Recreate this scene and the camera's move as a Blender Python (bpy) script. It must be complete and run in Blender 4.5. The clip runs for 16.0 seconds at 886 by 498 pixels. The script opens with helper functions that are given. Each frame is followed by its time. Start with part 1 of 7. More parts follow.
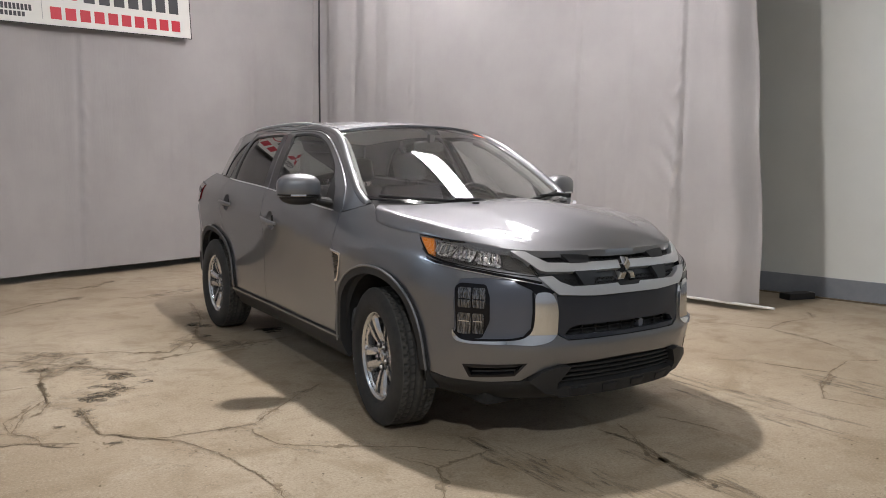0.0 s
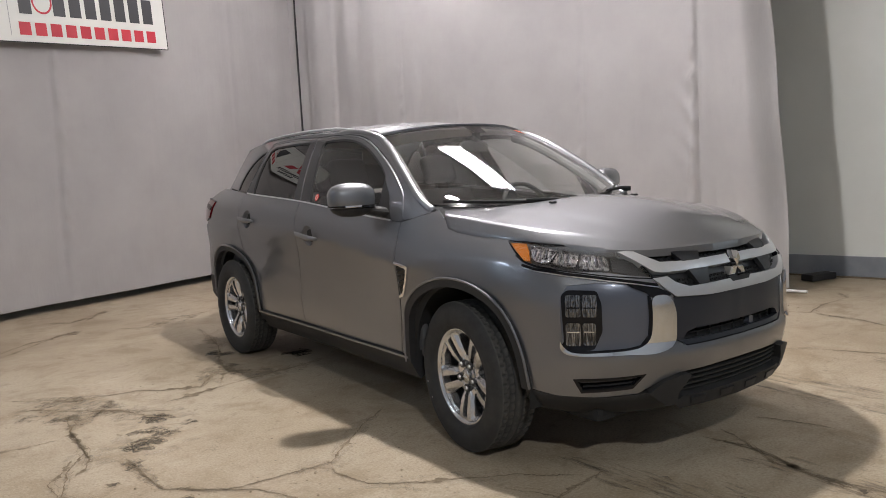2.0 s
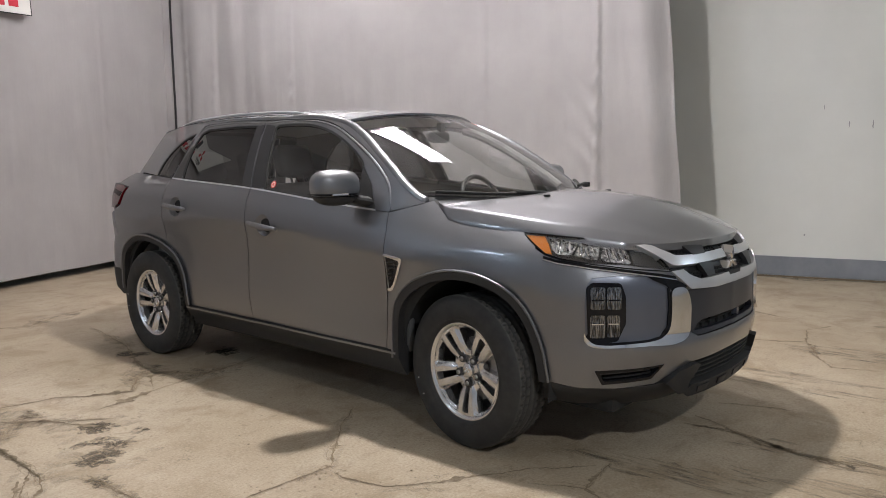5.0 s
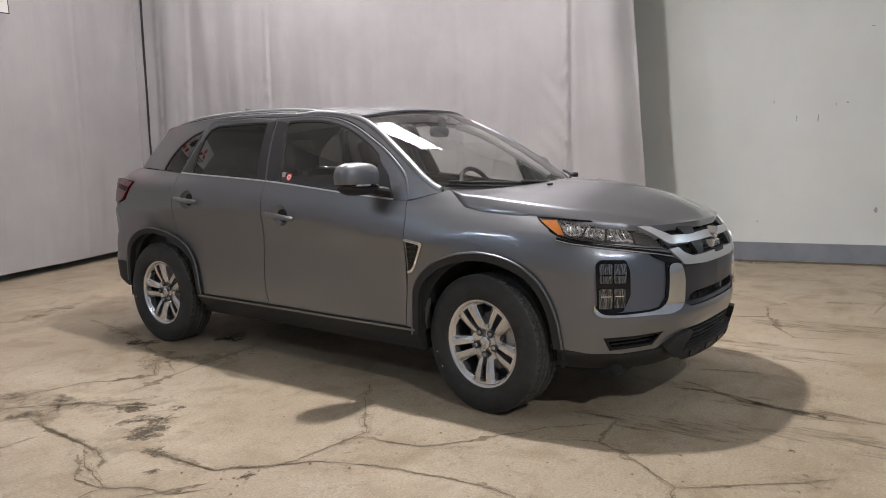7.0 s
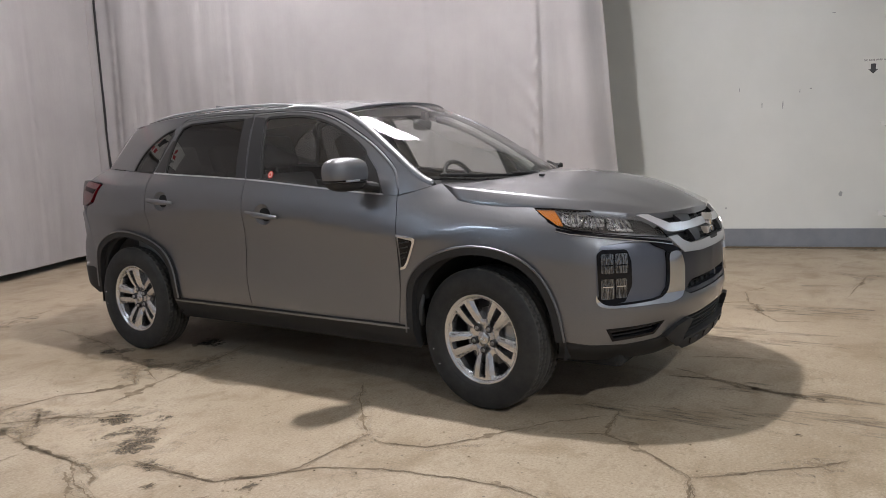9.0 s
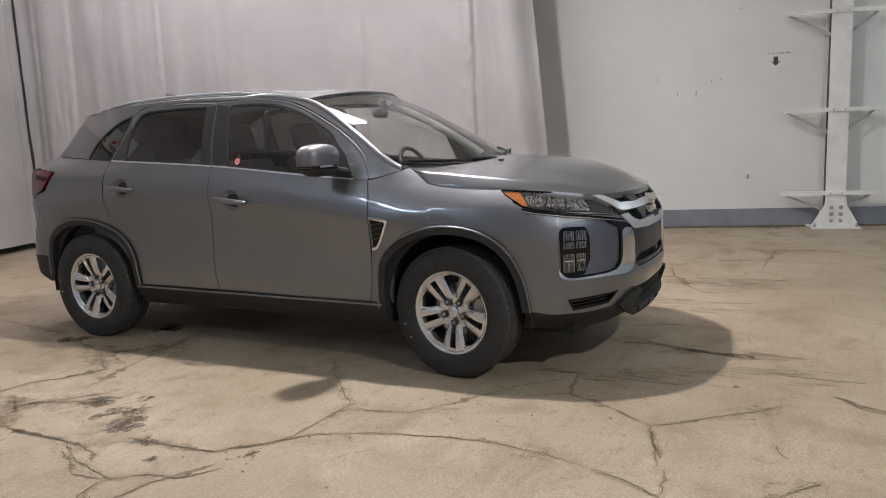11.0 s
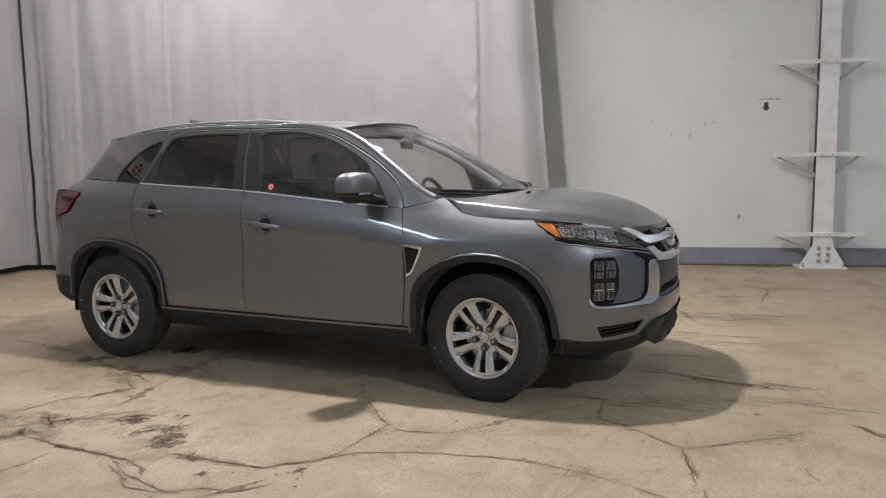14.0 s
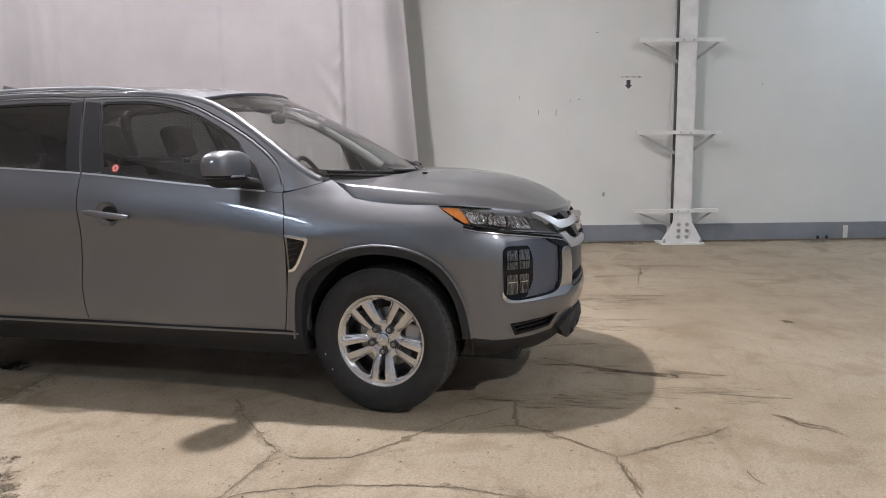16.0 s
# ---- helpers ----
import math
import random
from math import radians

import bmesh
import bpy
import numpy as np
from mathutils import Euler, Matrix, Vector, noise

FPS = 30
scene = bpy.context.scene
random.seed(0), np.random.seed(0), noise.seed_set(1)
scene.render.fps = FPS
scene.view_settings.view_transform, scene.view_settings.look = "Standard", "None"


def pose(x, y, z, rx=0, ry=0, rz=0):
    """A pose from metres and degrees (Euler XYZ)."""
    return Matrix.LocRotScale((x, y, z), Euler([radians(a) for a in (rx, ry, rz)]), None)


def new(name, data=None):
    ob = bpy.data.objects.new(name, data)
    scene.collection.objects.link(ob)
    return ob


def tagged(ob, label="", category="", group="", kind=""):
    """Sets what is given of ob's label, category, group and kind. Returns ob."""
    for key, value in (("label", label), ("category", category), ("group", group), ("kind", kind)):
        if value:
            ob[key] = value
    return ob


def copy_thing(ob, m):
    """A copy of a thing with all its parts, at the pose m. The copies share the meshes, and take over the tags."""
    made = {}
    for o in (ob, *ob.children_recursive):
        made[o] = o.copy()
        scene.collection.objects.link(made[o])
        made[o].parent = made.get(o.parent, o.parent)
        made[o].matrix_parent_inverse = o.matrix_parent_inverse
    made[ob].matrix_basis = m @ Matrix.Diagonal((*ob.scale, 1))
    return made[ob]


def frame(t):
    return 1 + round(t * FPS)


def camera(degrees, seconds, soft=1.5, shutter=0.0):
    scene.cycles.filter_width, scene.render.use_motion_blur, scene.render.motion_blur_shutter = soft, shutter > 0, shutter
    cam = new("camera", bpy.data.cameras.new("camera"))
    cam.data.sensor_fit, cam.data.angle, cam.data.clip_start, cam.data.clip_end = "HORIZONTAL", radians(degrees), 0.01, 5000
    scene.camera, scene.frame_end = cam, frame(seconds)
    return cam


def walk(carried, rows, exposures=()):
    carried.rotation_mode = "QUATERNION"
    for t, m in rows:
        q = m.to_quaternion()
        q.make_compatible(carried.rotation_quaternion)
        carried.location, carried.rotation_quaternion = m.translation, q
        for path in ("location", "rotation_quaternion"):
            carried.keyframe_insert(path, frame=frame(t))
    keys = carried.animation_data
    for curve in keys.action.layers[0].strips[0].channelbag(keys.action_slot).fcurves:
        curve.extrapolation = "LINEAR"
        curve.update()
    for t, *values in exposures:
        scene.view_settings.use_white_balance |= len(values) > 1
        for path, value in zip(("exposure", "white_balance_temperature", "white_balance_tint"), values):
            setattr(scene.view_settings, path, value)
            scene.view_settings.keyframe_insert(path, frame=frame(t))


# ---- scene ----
# The world's origin lies on the floor under the middle of the car, which points along -y.
cam = camera(60.05, 16.0, soft=0.9)
PATH = [  # seconds, place, pitch + 90, roll, yaw
    (0, -2.6120, -4.6579, 1.3161, 83.588, -0.847, -33.068),
    (0.5, -2.6583, -4.4832, 1.3043, 83.596, 0.380, -33.501),
    (1, -2.7159, -4.3260, 1.3221, 83.704, 2.257, -33.840),
    (1.5, -2.8054, -4.1807, 1.3130, 83.977, 2.294, -34.926),
    (2, -2.9114, -4.0456, 1.3173, 83.680, 2.620, -36.872),
    (2.5, -2.9340, -3.9399, 1.3070, 83.376, 2.112, -39.070),
    (3, -2.9362, -3.7528, 1.3076, 83.571, 2.105, -43.476),
    (3.5, -2.9903, -3.6302, 1.3024, 83.329, 1.871, -44.162),
    (4, -3.1268, -3.5171, 1.3096, 83.172, 1.389, -45.857),
    (6.5, -3.8065, -3.3908, 1.3008, 82.799, 0.531, -53.090),
    (7, -3.9068, -3.3735, 1.3000, 82.648, 0.925, -53.725),
    (7.5, -3.9274, -3.3568, 1.2896, 82.599, 0.857, -54.742),
    (8, -3.9290, -3.3119, 1.2886, 82.463, 0.846, -55.574),
    (8.5, -3.9107, -3.2380, 1.2865, 82.351, 1.505, -56.099),
    (11, -4.3213, -3.0401, 1.2981, 81.066, 2.319, -63.894),
    (11.5, -4.3923, -3.1243, 1.2840, 80.838, 1.350, -64.919),
    (12, -4.4564, -3.1396, 1.2917, 80.913, 1.090, -63.715),
    (12.5, -4.5183, -3.0412, 1.2924, 82.002, 0.610, -62.743),
    (13, -4.5778, -2.9139, 1.2908, 82.929, -0.110, -62.736),
    (13.5, -4.6156, -2.8555, 1.2932, 83.585, 0.692, -64.995),
    (14, -4.5912, -2.8090, 1.2885, 83.581, 0.706, -65.765),
    (14.5, -4.4807, -2.6965, 1.2730, 83.614, 0.628, -69.115),
    (15, -4.3806, -2.5745, 1.2756, 83.511, 1.276, -70.084),
    (15.5, -4.3055, -2.4931, 1.2612, 81.725, 1.323, -72.942),
    (16, -4.1805, -2.3841, 1.2903, 81.761, 0.530, -77.460),
]
walk(cam, [(t, pose(x, y, z, rx, ry, rz)) for t, x, y, z, rx, ry, rz in PATH],
     exposures=[(0, 0.0, 6500, 10), (3.5, 0.05, 6480, 10), (8, 0.08, 6430, 11), (12.5, 0.04, 6450, 11.5), (14.5, 0.09, 6400, 12), (16, 0.18, 6320, 12.5)])

# ---- light ----
world = bpy.data.worlds.new("hall_world")
scene.world = world
world.use_nodes = True
world.node_tree.nodes["Background"].inputs[0].default_value = (0.9, 0.93, 1.0, 1)
world.node_tree.nodes["Background"].inputs[1].default_value = 0.0
scene.view_settings.exposure = 0.0


# ---- material helpers ----
def material(name, color, rough=0.5, metal=0.0, **more):
    m = bpy.data.materials.new(name)
    m.use_nodes = True
    b = m.node_tree.nodes["Principled BSDF"]
    b.inputs["Base Color"].default_value = (*color, 1)
    b.inputs["Roughness"].default_value = rough
    b.inputs["Metallic"].default_value = metal
    for key, value in more.items():
        b.inputs[key.replace("_", " ")].default_value = value
    return m


def node(m, kind, **values):
    n = m.node_tree.nodes.new(kind)
    for key, value in values.items():
        if key in n.inputs:
            n.inputs[key].default_value = value
    return n


def link(m, a, b):
    m.node_tree.links.new(a, b)


def coords(m, scale=(1, 1, 1)):
    t = node(m, "ShaderNodeTexCoord")
    p = node(m, "ShaderNodeMapping")
    p.inputs["Scale"].default_value = scale
    link(m, t.outputs["Object"], p.inputs["Vector"])
    return p.outputs["Vector"]


def noise_tex(m, vec, scale, detail=4, rough=0.55, distort=0.0):
    n = node(m, "ShaderNodeTexNoise", Scale=scale, Detail=detail, Roughness=rough, Distortion=distort)
    link(m, vec, n.inputs["Vector"])
    return n.outputs["Fac"]


def ramp(m, fac, stops):
    r = node(m, "ShaderNodeValToRGB")
    while len(r.color_ramp.elements) < len(stops):
        r.color_ramp.elements.new(0.5)
    for e, (at, c) in zip(r.color_ramp.elements, stops):
        e.position = at
        e.color = (*c, 1) if len(c) == 3 else c
    link(m, fac, r.inputs["Fac"])
    return r.outputs["Color"]


def grey(v):
    return (v, v, v)


def mix(m, fac, a, b, mode="MIX"):
    x = node(m, "ShaderNodeMix")
    x.data_type, x.blend_type = "RGBA", mode
    for sock, v in ((x.inputs[0], fac), (x.inputs[6], a), (x.inputs[7], b)):
        if isinstance(v, (int, float)):
            sock.default_value = v
        elif isinstance(v, tuple):
            sock.default_value = (*v, 1)
        else:
            link(m, v, sock)
    return x.outputs[2]


def bump(m, height, strength=0.3, dist=0.01):
    b = node(m, "ShaderNodeBump", Strength=strength, Distance=dist)
    link(m, height, b.inputs["Height"])
    link(m, b.outputs["Normal"], m.node_tree.nodes["Principled BSDF"].inputs["Normal"])


def base(m, sock):
    link(m, sock, m.node_tree.nodes["Principled BSDF"].inputs["Base Color"])


def roughness(m, sock):
    link(m, sock, m.node_tree.nodes["Principled BSDF"].inputs["Roughness"])


# ---- mesh helpers ----
def part(name, bm, mat, parent=None, label="", smooth=False, sharp=35):
    me = bpy.data.meshes.new(name)
    bm.normal_update()
    if smooth:
        for f in bm.faces:
            f.smooth = True
        for e in bm.edges:
            if len(e.link_faces) == 2 and e.calc_face_angle(0) > radians(sharp):
                e.smooth = False
    bm.to_mesh(me)
    bm.free()
    if mat:
        me.materials.append(mat)
    ob = new(name, me)
    if parent:
        ob.parent = parent
    if label:
        ob["label"] = label
    return ob


def empty(name, m=None):
    ob = new(name)
    ob.empty_display_size = 0.1
    if m is not None:
        ob.matrix_world = m
    return ob


def box(bm, lo, hi, bevel=0.0, m=None, seg=2):
    vs = [bm.verts.new((x, y, z)) for x in (lo[0], hi[0]) for y in (lo[1], hi[1]) for z in (lo[2], hi[2])]
    fs = [bm.faces.new([vs[i] for i in q]) for q in ((0, 1, 3, 2), (4, 6, 7, 5), (0, 4, 5, 1), (2, 3, 7, 6), (0, 2, 6, 4), (1, 5, 7, 3))]
    if bevel:
        es = list({e for f in fs for e in f.edges})
        r = bmesh.ops.bevel(bm, geom=es, offset=bevel, segments=seg, affect="EDGES", profile=0.6)
        vs = list({v for f in r["faces"] for v in f.verts} | {v for v in vs if v.is_valid})
    if m is not None:
        bmesh.ops.transform(bm, matrix=m, verts=[v for v in vs if v.is_valid])
    return bm


def skin(bm, rows, closed=False, caps=False):
    """Faces between rows of vertices; closed: each row is a loop."""
    for a, b in zip(rows, rows[1:]):
        n = len(a)
        for i in range(n if closed else n - 1):
            j = (i + 1) % n
            q = [a[i], a[j], b[j], b[i]]
            q = [v for k, v in enumerate(q) if v not in q[:k]]
            if len(q) > 2:
                try:
                    bm.faces.new(q)
                except ValueError:
                    pass
    if caps and closed:
        bm.faces.new(list(reversed(rows[0])))
        bm.faces.new(rows[-1])


def lathe(bm, prof, n=48, axis="y", m=None):
    """prof: (radius, along) pairs turned about the axis."""
    rows = []
    for r, a in prof:
        row = []
        for i in range(n):
            w = 2 * math.pi * i / n
            row.append(bm.verts.new((r * math.cos(w), a, r * math.sin(w))))
        rows.append(row)
    skin(bm, rows, closed=True)
    if m is not None:
        bmesh.ops.transform(bm, matrix=m, verts=[v for r in rows for v in r])
    return rows


def tube(bm, path, radius, n=10, caps=True):
    """A round bar along a path of points."""
    rows = []
    for i, p in enumerate(path):
        p = Vector(p)
        d = (Vector(path[min(i + 1, len(path) - 1)]) - Vector(path[max(i - 1, 0)])).normalized()
        s = d.orthogonal().normalized() if i == 0 else (s - d * s.dot(d)).normalized()
        u = d.cross(s)
        r = radius[i] if isinstance(radius, (list, tuple)) else radius
        rows.append([bm.verts.new(p + r * (math.cos(2 * math.pi * k / n) * s + math.sin(2 * math.pi * k / n) * u)) for k in range(n)])
    skin(bm, rows, closed=True, caps=caps)


def smoothstep(a, b, x):
    t = min(1.0, max(0.0, (x - a) / (b - a)))
    return t * t * (3 - 2 * t)


# ---- the hall ----
WALL_SLOPE, WALL_X = -0.257, 4.81          # the white wall: x = WALL_X + WALL_SLOPE * y
CURT_SLOPE, CURT_X = -0.24, 3.46           # the long grey curtain in front of it
SIDE_SLOPE, SIDE_Y = 0.40, 5.13            # the grey curtain behind the car: y = SIDE_Y + SIDE_SLOPE * x
CEIL = 4.7


def wall_frame(y, off=0.0, z=0.0):
    """A pose on the white wall: x along it towards the front of the hall, y into the wall."""
    a = math.atan(WALL_SLOPE)
    d = Vector((WALL_SLOPE, 1, 0)).normalized()
    nrm = Vector((d.y, -d.x, 0))
    o = Vector((WALL_X + WALL_SLOPE * y, y, z)) - nrm * off
    return Matrix.Translation(o) @ Matrix((( -d.x, nrm.x, 0, 0), (-d.y, nrm.y, 0, 0), (0, 0, 1, 0), (0, 0, 0, 1)))

# ---- materials of the hall ----
m_floor = material("worn_concrete", (0.338, 0.278, 0.199), 0.75)
v = coords(m_floor)
big = noise_tex(m_floor, v, 0.5, 6, 0.62, 0.6)
mid = noise_tex(m_floor, v, 2.6, 8, 0.68, 0.5)
small = noise_tex(m_floor, v, 11, 7, 0.7, 0.3)
fine = noise_tex(m_floor, v, 85, 5, 0.75)
streak = noise_tex(m_floor, coords(m_floor, (1.0, 5.0, 1.0)), 2.2, 6, 0.65, 0.2)
c = ramp(m_floor, big, [(0.32, (0.324, 0.251, 0.167)), (0.5, (0.398, 0.324, 0.231)), (0.70, (0.460, 0.390, 0.295))])
c = mix(m_floor, ramp(m_floor, mid, [(0.36, grey(0.72)), (0.50, grey(0.0))]), c, (0.271, 0.205, 0.128))
c = mix(m_floor, ramp(m_floor, mid, [(0.56, grey(0.0)), (0.70, grey(0.5))]), c, (0.501, 0.436, 0.341))
c = mix(m_floor, ramp(m_floor, streak, [(0.30, grey(0.40)), (0.45, grey(0.0))]), c, (0.255, 0.196, 0.132))
c = mix(m_floor, ramp(m_floor, small, [(0.30, grey(0.65)), (0.43, grey(0.0))]), c, (0.221, 0.169, 0.110))
c = mix(m_floor, ramp(m_floor, fine, [(0.50, grey(0.0)), (0.70, grey(0.75))]), c, (0.189, 0.147, 0.099))
c = mix(m_floor, ramp(m_floor, fine, [(0.30, grey(0.60)), (0.46, grey(0.0))]), c, (0.542, 0.470, 0.369))
bent = node(m_floor, "ShaderNodeVectorMath")
bent.operation = "ADD"
wob = node(m_floor, "ShaderNodeTexNoise", Scale=3.0, Detail=5)
link(m_floor, v, wob.inputs["Vector"])
link(m_floor, v, bent.inputs[0])
link(m_floor, wob.outputs["Color"], bent.inputs[1])
craze = node(m_floor, "ShaderNodeTexVoronoi", Scale=1.9)
craze.feature = "DISTANCE_TO_EDGE"
link(m_floor, bent.outputs[0], craze.inputs["Vector"])
hair = ramp(m_floor, craze.outputs["Distance"], [(0.0, grey(1.0)), (0.006, grey(0.0))])
hair = mix(m_floor, ramp(m_floor, noise_tex(m_floor, v, 1.4, 4, 0.6), [(0.47, grey(0.0)), (0.62, grey(0.75))]), (0, 0, 0), hair)
c = mix(m_floor, hair, c, (0.15, 0.118, 0.078))
# small dark pits and specks
speck = node(m_floor, "ShaderNodeTexVoronoi", Scale=9.0)
link(m_floor, v, speck.inputs["Vector"])
c = mix(m_floor, ramp(m_floor, speck.outputs["Distance"], [(0.035, grey(0.8)), (0.06, grey(0.0))]), c, (0.13, 0.10, 0.07))
base(m_floor, c)
bump(m_floor, mix(m_floor, 0.5, small, fine), 0.36, 0.006)
roughness(m_floor, ramp(m_floor, big, [(0.3, grey(0.55)), (0.7, grey(0.8))]))

m_crack = material("crack_dirt", (0.195, 0.150, 0.098), 0.95)
m_crack_edge = material("crumbled_concrete", (0.26, 0.21, 0.15), 0.95)
v = coords(m_crack_edge)
base(m_crack_edge, ramp(m_crack_edge, noise_tex(m_crack_edge, v, 22, 5, 0.7), [(0.36, (0.145, 0.112, 0.074)), (0.60, (0.31, 0.25, 0.174))]))
m_stain = material("oil_stain", (0.155, 0.121, 0.080), 0.7)
v = coords(m_stain)
tr = node(m_stain, "ShaderNodeBsdfTransparent")
mx = node(m_stain, "ShaderNodeMixShader")
link(m_stain, ramp(m_stain, noise_tex(m_stain, v, 14, 8, 0.78), [(0.42, grey(0.0)), (0.60, grey(0.72))]), mx.inputs[0])
link(m_stain, tr.outputs["BSDF"], mx.inputs[1])
link(m_stain, m_stain.node_tree.nodes["Principled BSDF"].outputs["BSDF"], mx.inputs[2])
link(m_stain, mx.outputs["Shader"], m_stain.node_tree.nodes["Material Output"].inputs["Surface"])

m_curtain = material("grey_curtain_cloth", (0.36, 0.345, 0.34), 0.85)
v = coords(m_curtain)
cl = noise_tex(m_curtain, v, 0.9, 5, 0.6)
base(m_curtain, ramp(m_curtain, cl, [(0.3, (0.335, 0.32, 0.318)), (0.7, (0.40, 0.385, 0.38))]))
bump(m_curtain, noise_tex(m_curtain, coords(m_curtain, (6, 6, 1.2)), 1.5, 5, 0.6), 0.25, 0.02)

m_wall = material("white_wall_paint", (0.72, 0.73, 0.70), 0.6)
v = coords(m_wall)
wl = noise_tex(m_wall, v, 0.8, 6, 0.6)
c = ramp(m_wall, wl, [(0.3, (0.695, 0.708, 0.680)), (0.7, (0.780, 0.792, 0.760))])
sp = noise_tex(m_wall, v, 9, 6, 0.75)
c = mix(m_wall, ramp(m_wall, sp, [(0.68, grey(0.0)), (0.8, grey(0.35))]), c, (0.45, 0.45, 0.43))
base(m_wall, c)
bump(m_wall, noise_tex(m_wall, v, 35, 3, 0.5), 0.12, 0.004)
m_base_paint = material("grey_baseboard_paint", (0.23, 0.245, 0.275), 0.55)
v = coords(m_base_paint)
base(m_base_paint, ramp(m_base_paint, noise_tex(m_base_paint, v, 2.5, 6, 0.65), [(0.3, (0.19, 0.205, 0.235)), (0.7, (0.27, 0.285, 0.315))]))
m_hall = material("plain_hall_wall", (0.40, 0.44, 0.50), 0.8)
m_ceiling = material("pale_hall_ceiling", (0.78, 0.78, 0.78), 0.85)
m_steel_white = material("white_painted_steel", (0.68, 0.68, 0.65), 0.5)
v = coords(m_steel_white)
c = ramp(m_steel_white, noise_tex(m_steel_white, v, 5, 6, 0.7), [(0.3, (0.68, 0.68, 0.66)), (0.6, (0.82, 0.82, 0.80))])
c = mix(m_steel_white, ramp(m_steel_white, noise_tex(m_steel_white, v, 28, 4, 0.7), [(0.68, grey(0)), (0.76, grey(0.8))]), c, (0.2, 0.17, 0.14))
base(m_steel_white, c)
m_black = material("black_rubber_plastic", (0.02, 0.02, 0.022), 0.5)
m_lamp_body = material("lamp_housing_grey", (0.12, 0.12, 0.12), 0.5)
m_tube = material("fluorescent_tube", (1, 1, 1), 0.4)
m_tube.node_tree.nodes["Principled BSDF"].inputs["Emission Color"].default_value = (1.0, 0.965, 0.975, 1)
m_tube.node_tree.nodes["Principled BSDF"].inputs["Emission Strength"].default_value = 200.0
m_bay = material("bay_lamp_lens", (1, 1, 1), 0.4)
m_bay.node_tree.nodes["Principled BSDF"].inputs["Emission Color"].default_value = (1.0, 0.95, 0.93, 1)
m_bay.node_tree.nodes["Principled BSDF"].inputs["Emission Strength"].default_value = 1750.0
m_bay_bright = material("bright_bay_lamp_lens", (1, 1, 1), 0.4)
m_bay_bright.node_tree.nodes["Principled BSDF"].inputs["Emission Color"].default_value = (0.95, 0.975, 1.0, 1)
m_bay_bright.node_tree.nodes["Principled BSDF"].inputs["Emission Strength"].default_value = 1650.0
m_tube_old = material("old_fluorescent_tube", (1, 1, 1), 0.4)
m_tube_old.node_tree.nodes["Principled BSDF"].inputs["Emission Color"].default_value = (1.0, 0.94, 0.98, 1)
m_tube_old.node_tree.nodes["Principled BSDF"].inputs["Emission Strength"].default_value = 55.0
m_tube_cool = material("cool_fluorescent_tube", (1, 1, 1), 0.4)
m_tube_cool.node_tree.nodes["Principled BSDF"].inputs["Emission Color"].default_value = (0.72, 0.86, 1.0, 1)
m_tube_cool.node_tree.nodes["Principled BSDF"].inputs["Emission Strength"].default_value = 85.0
m_tube_dim = material("worn_fluorescent_tube", (1, 1, 1), 0.4)
m_tube_dim.node_tree.nodes["Principled BSDF"].inputs["Emission Color"].default_value = (1.0, 0.95, 0.97, 1)
m_tube_dim.node_tree.nodes["Principled BSDF"].inputs["Emission Strength"].default_value = 92.0

# ---- floor, walls, curtains ----
bm = bmesh.new()
box(bm, (-9, -14, -0.2), (9, 9, 0.0))
floor = tagged(part("floor", bm, m_floor), "worn cracked beige concrete floor with oil stains", "floor", kind="structure")

bm = bmesh.new()
box(bm, (-9.2, -14.2, CEIL), (9.2, 9.2, CEIL + 0.2))
tagged(part("ceiling", bm, m_ceiling), "plain pale hall ceiling carrying the strip lamps", "ceiling", kind="structure")

bm = bmesh.new()
box(bm, (-4.5, 0, 0), (15.5, 0.25, CEIL), m=wall_frame(4.0))
wall_white = tagged(part("wall_east", bm, m_wall), "white painted hall wall with scuffs above a grey baseboard", "wall", kind="structure")
bm = bmesh.new()
box(bm, (-4.5, -0.016, 0.012), (15.5, 0.0, 0.215), bevel=0.004, m=wall_frame(4.0))
tagged(part("baseboard", bm, m_base_paint), "grey painted band along the foot of the white wall", "baseboard", kind="structure")
# dark strip in place of the shadow gap under the baseboard
bm = bmesh.new()
box(bm, (-4.5, -0.05, 0.0), (15.5, -0.002, 0.010), m=wall_frame(4.0))
tagged(part("shadow_gap", bm, m_crack), "dark strip standing in for the shaded gap between wall and floor", "joint", kind="structure")

for nm, lo, hi in (("wall_west", (-7.3, -12, 0), (-7.0, 9, CEIL)), ("wall_south", (-9, -10.3, 0), (9, -10.0, CEIL)), ("wall_north", (-9, 8.3, 0), (9, 8.6, CEIL))):
    bm = bmesh.new()
    box(bm, lo, hi)
    tagged(part(nm, bm, m_hall), "plain grey painted hall wall", "wall", kind="structure")


def curtain(name, n, nz, place, fold, z0, z1, mat, thick=0.006):
    """A hanging cloth: place(u) gives a point and a sideways direction, fold(u, z) how far the cloth stands off it."""
    bm = bmesh.new()
    rows = []
    for side in (0, 1):
        grid = []
        for k in range(nz + 1):
            z = z0 + (z1 - z0) * k / nz
            row = []
            for i in range(n + 1):
                p, d = place(i / n)
                q = p + d * (fold(i / n, z) + side * thick)
                row.append(bm.verts.new((q.x, q.y, z)))
            grid.append(row)
        skin(bm, grid if side == 0 else [list(reversed(r)) for r in grid])
        rows.append(grid)
    a, b = rows
    for g, h in ((a[0], b[0]), (b[-1], a[-1]), ([r[-1] for r in a], [r[-1] for r in b]), ([r[0] for r in b], [r[0] for r in a])):
        skin(bm, [h, g])
    return part(name, bm, mat, smooth=True, sharp=60)


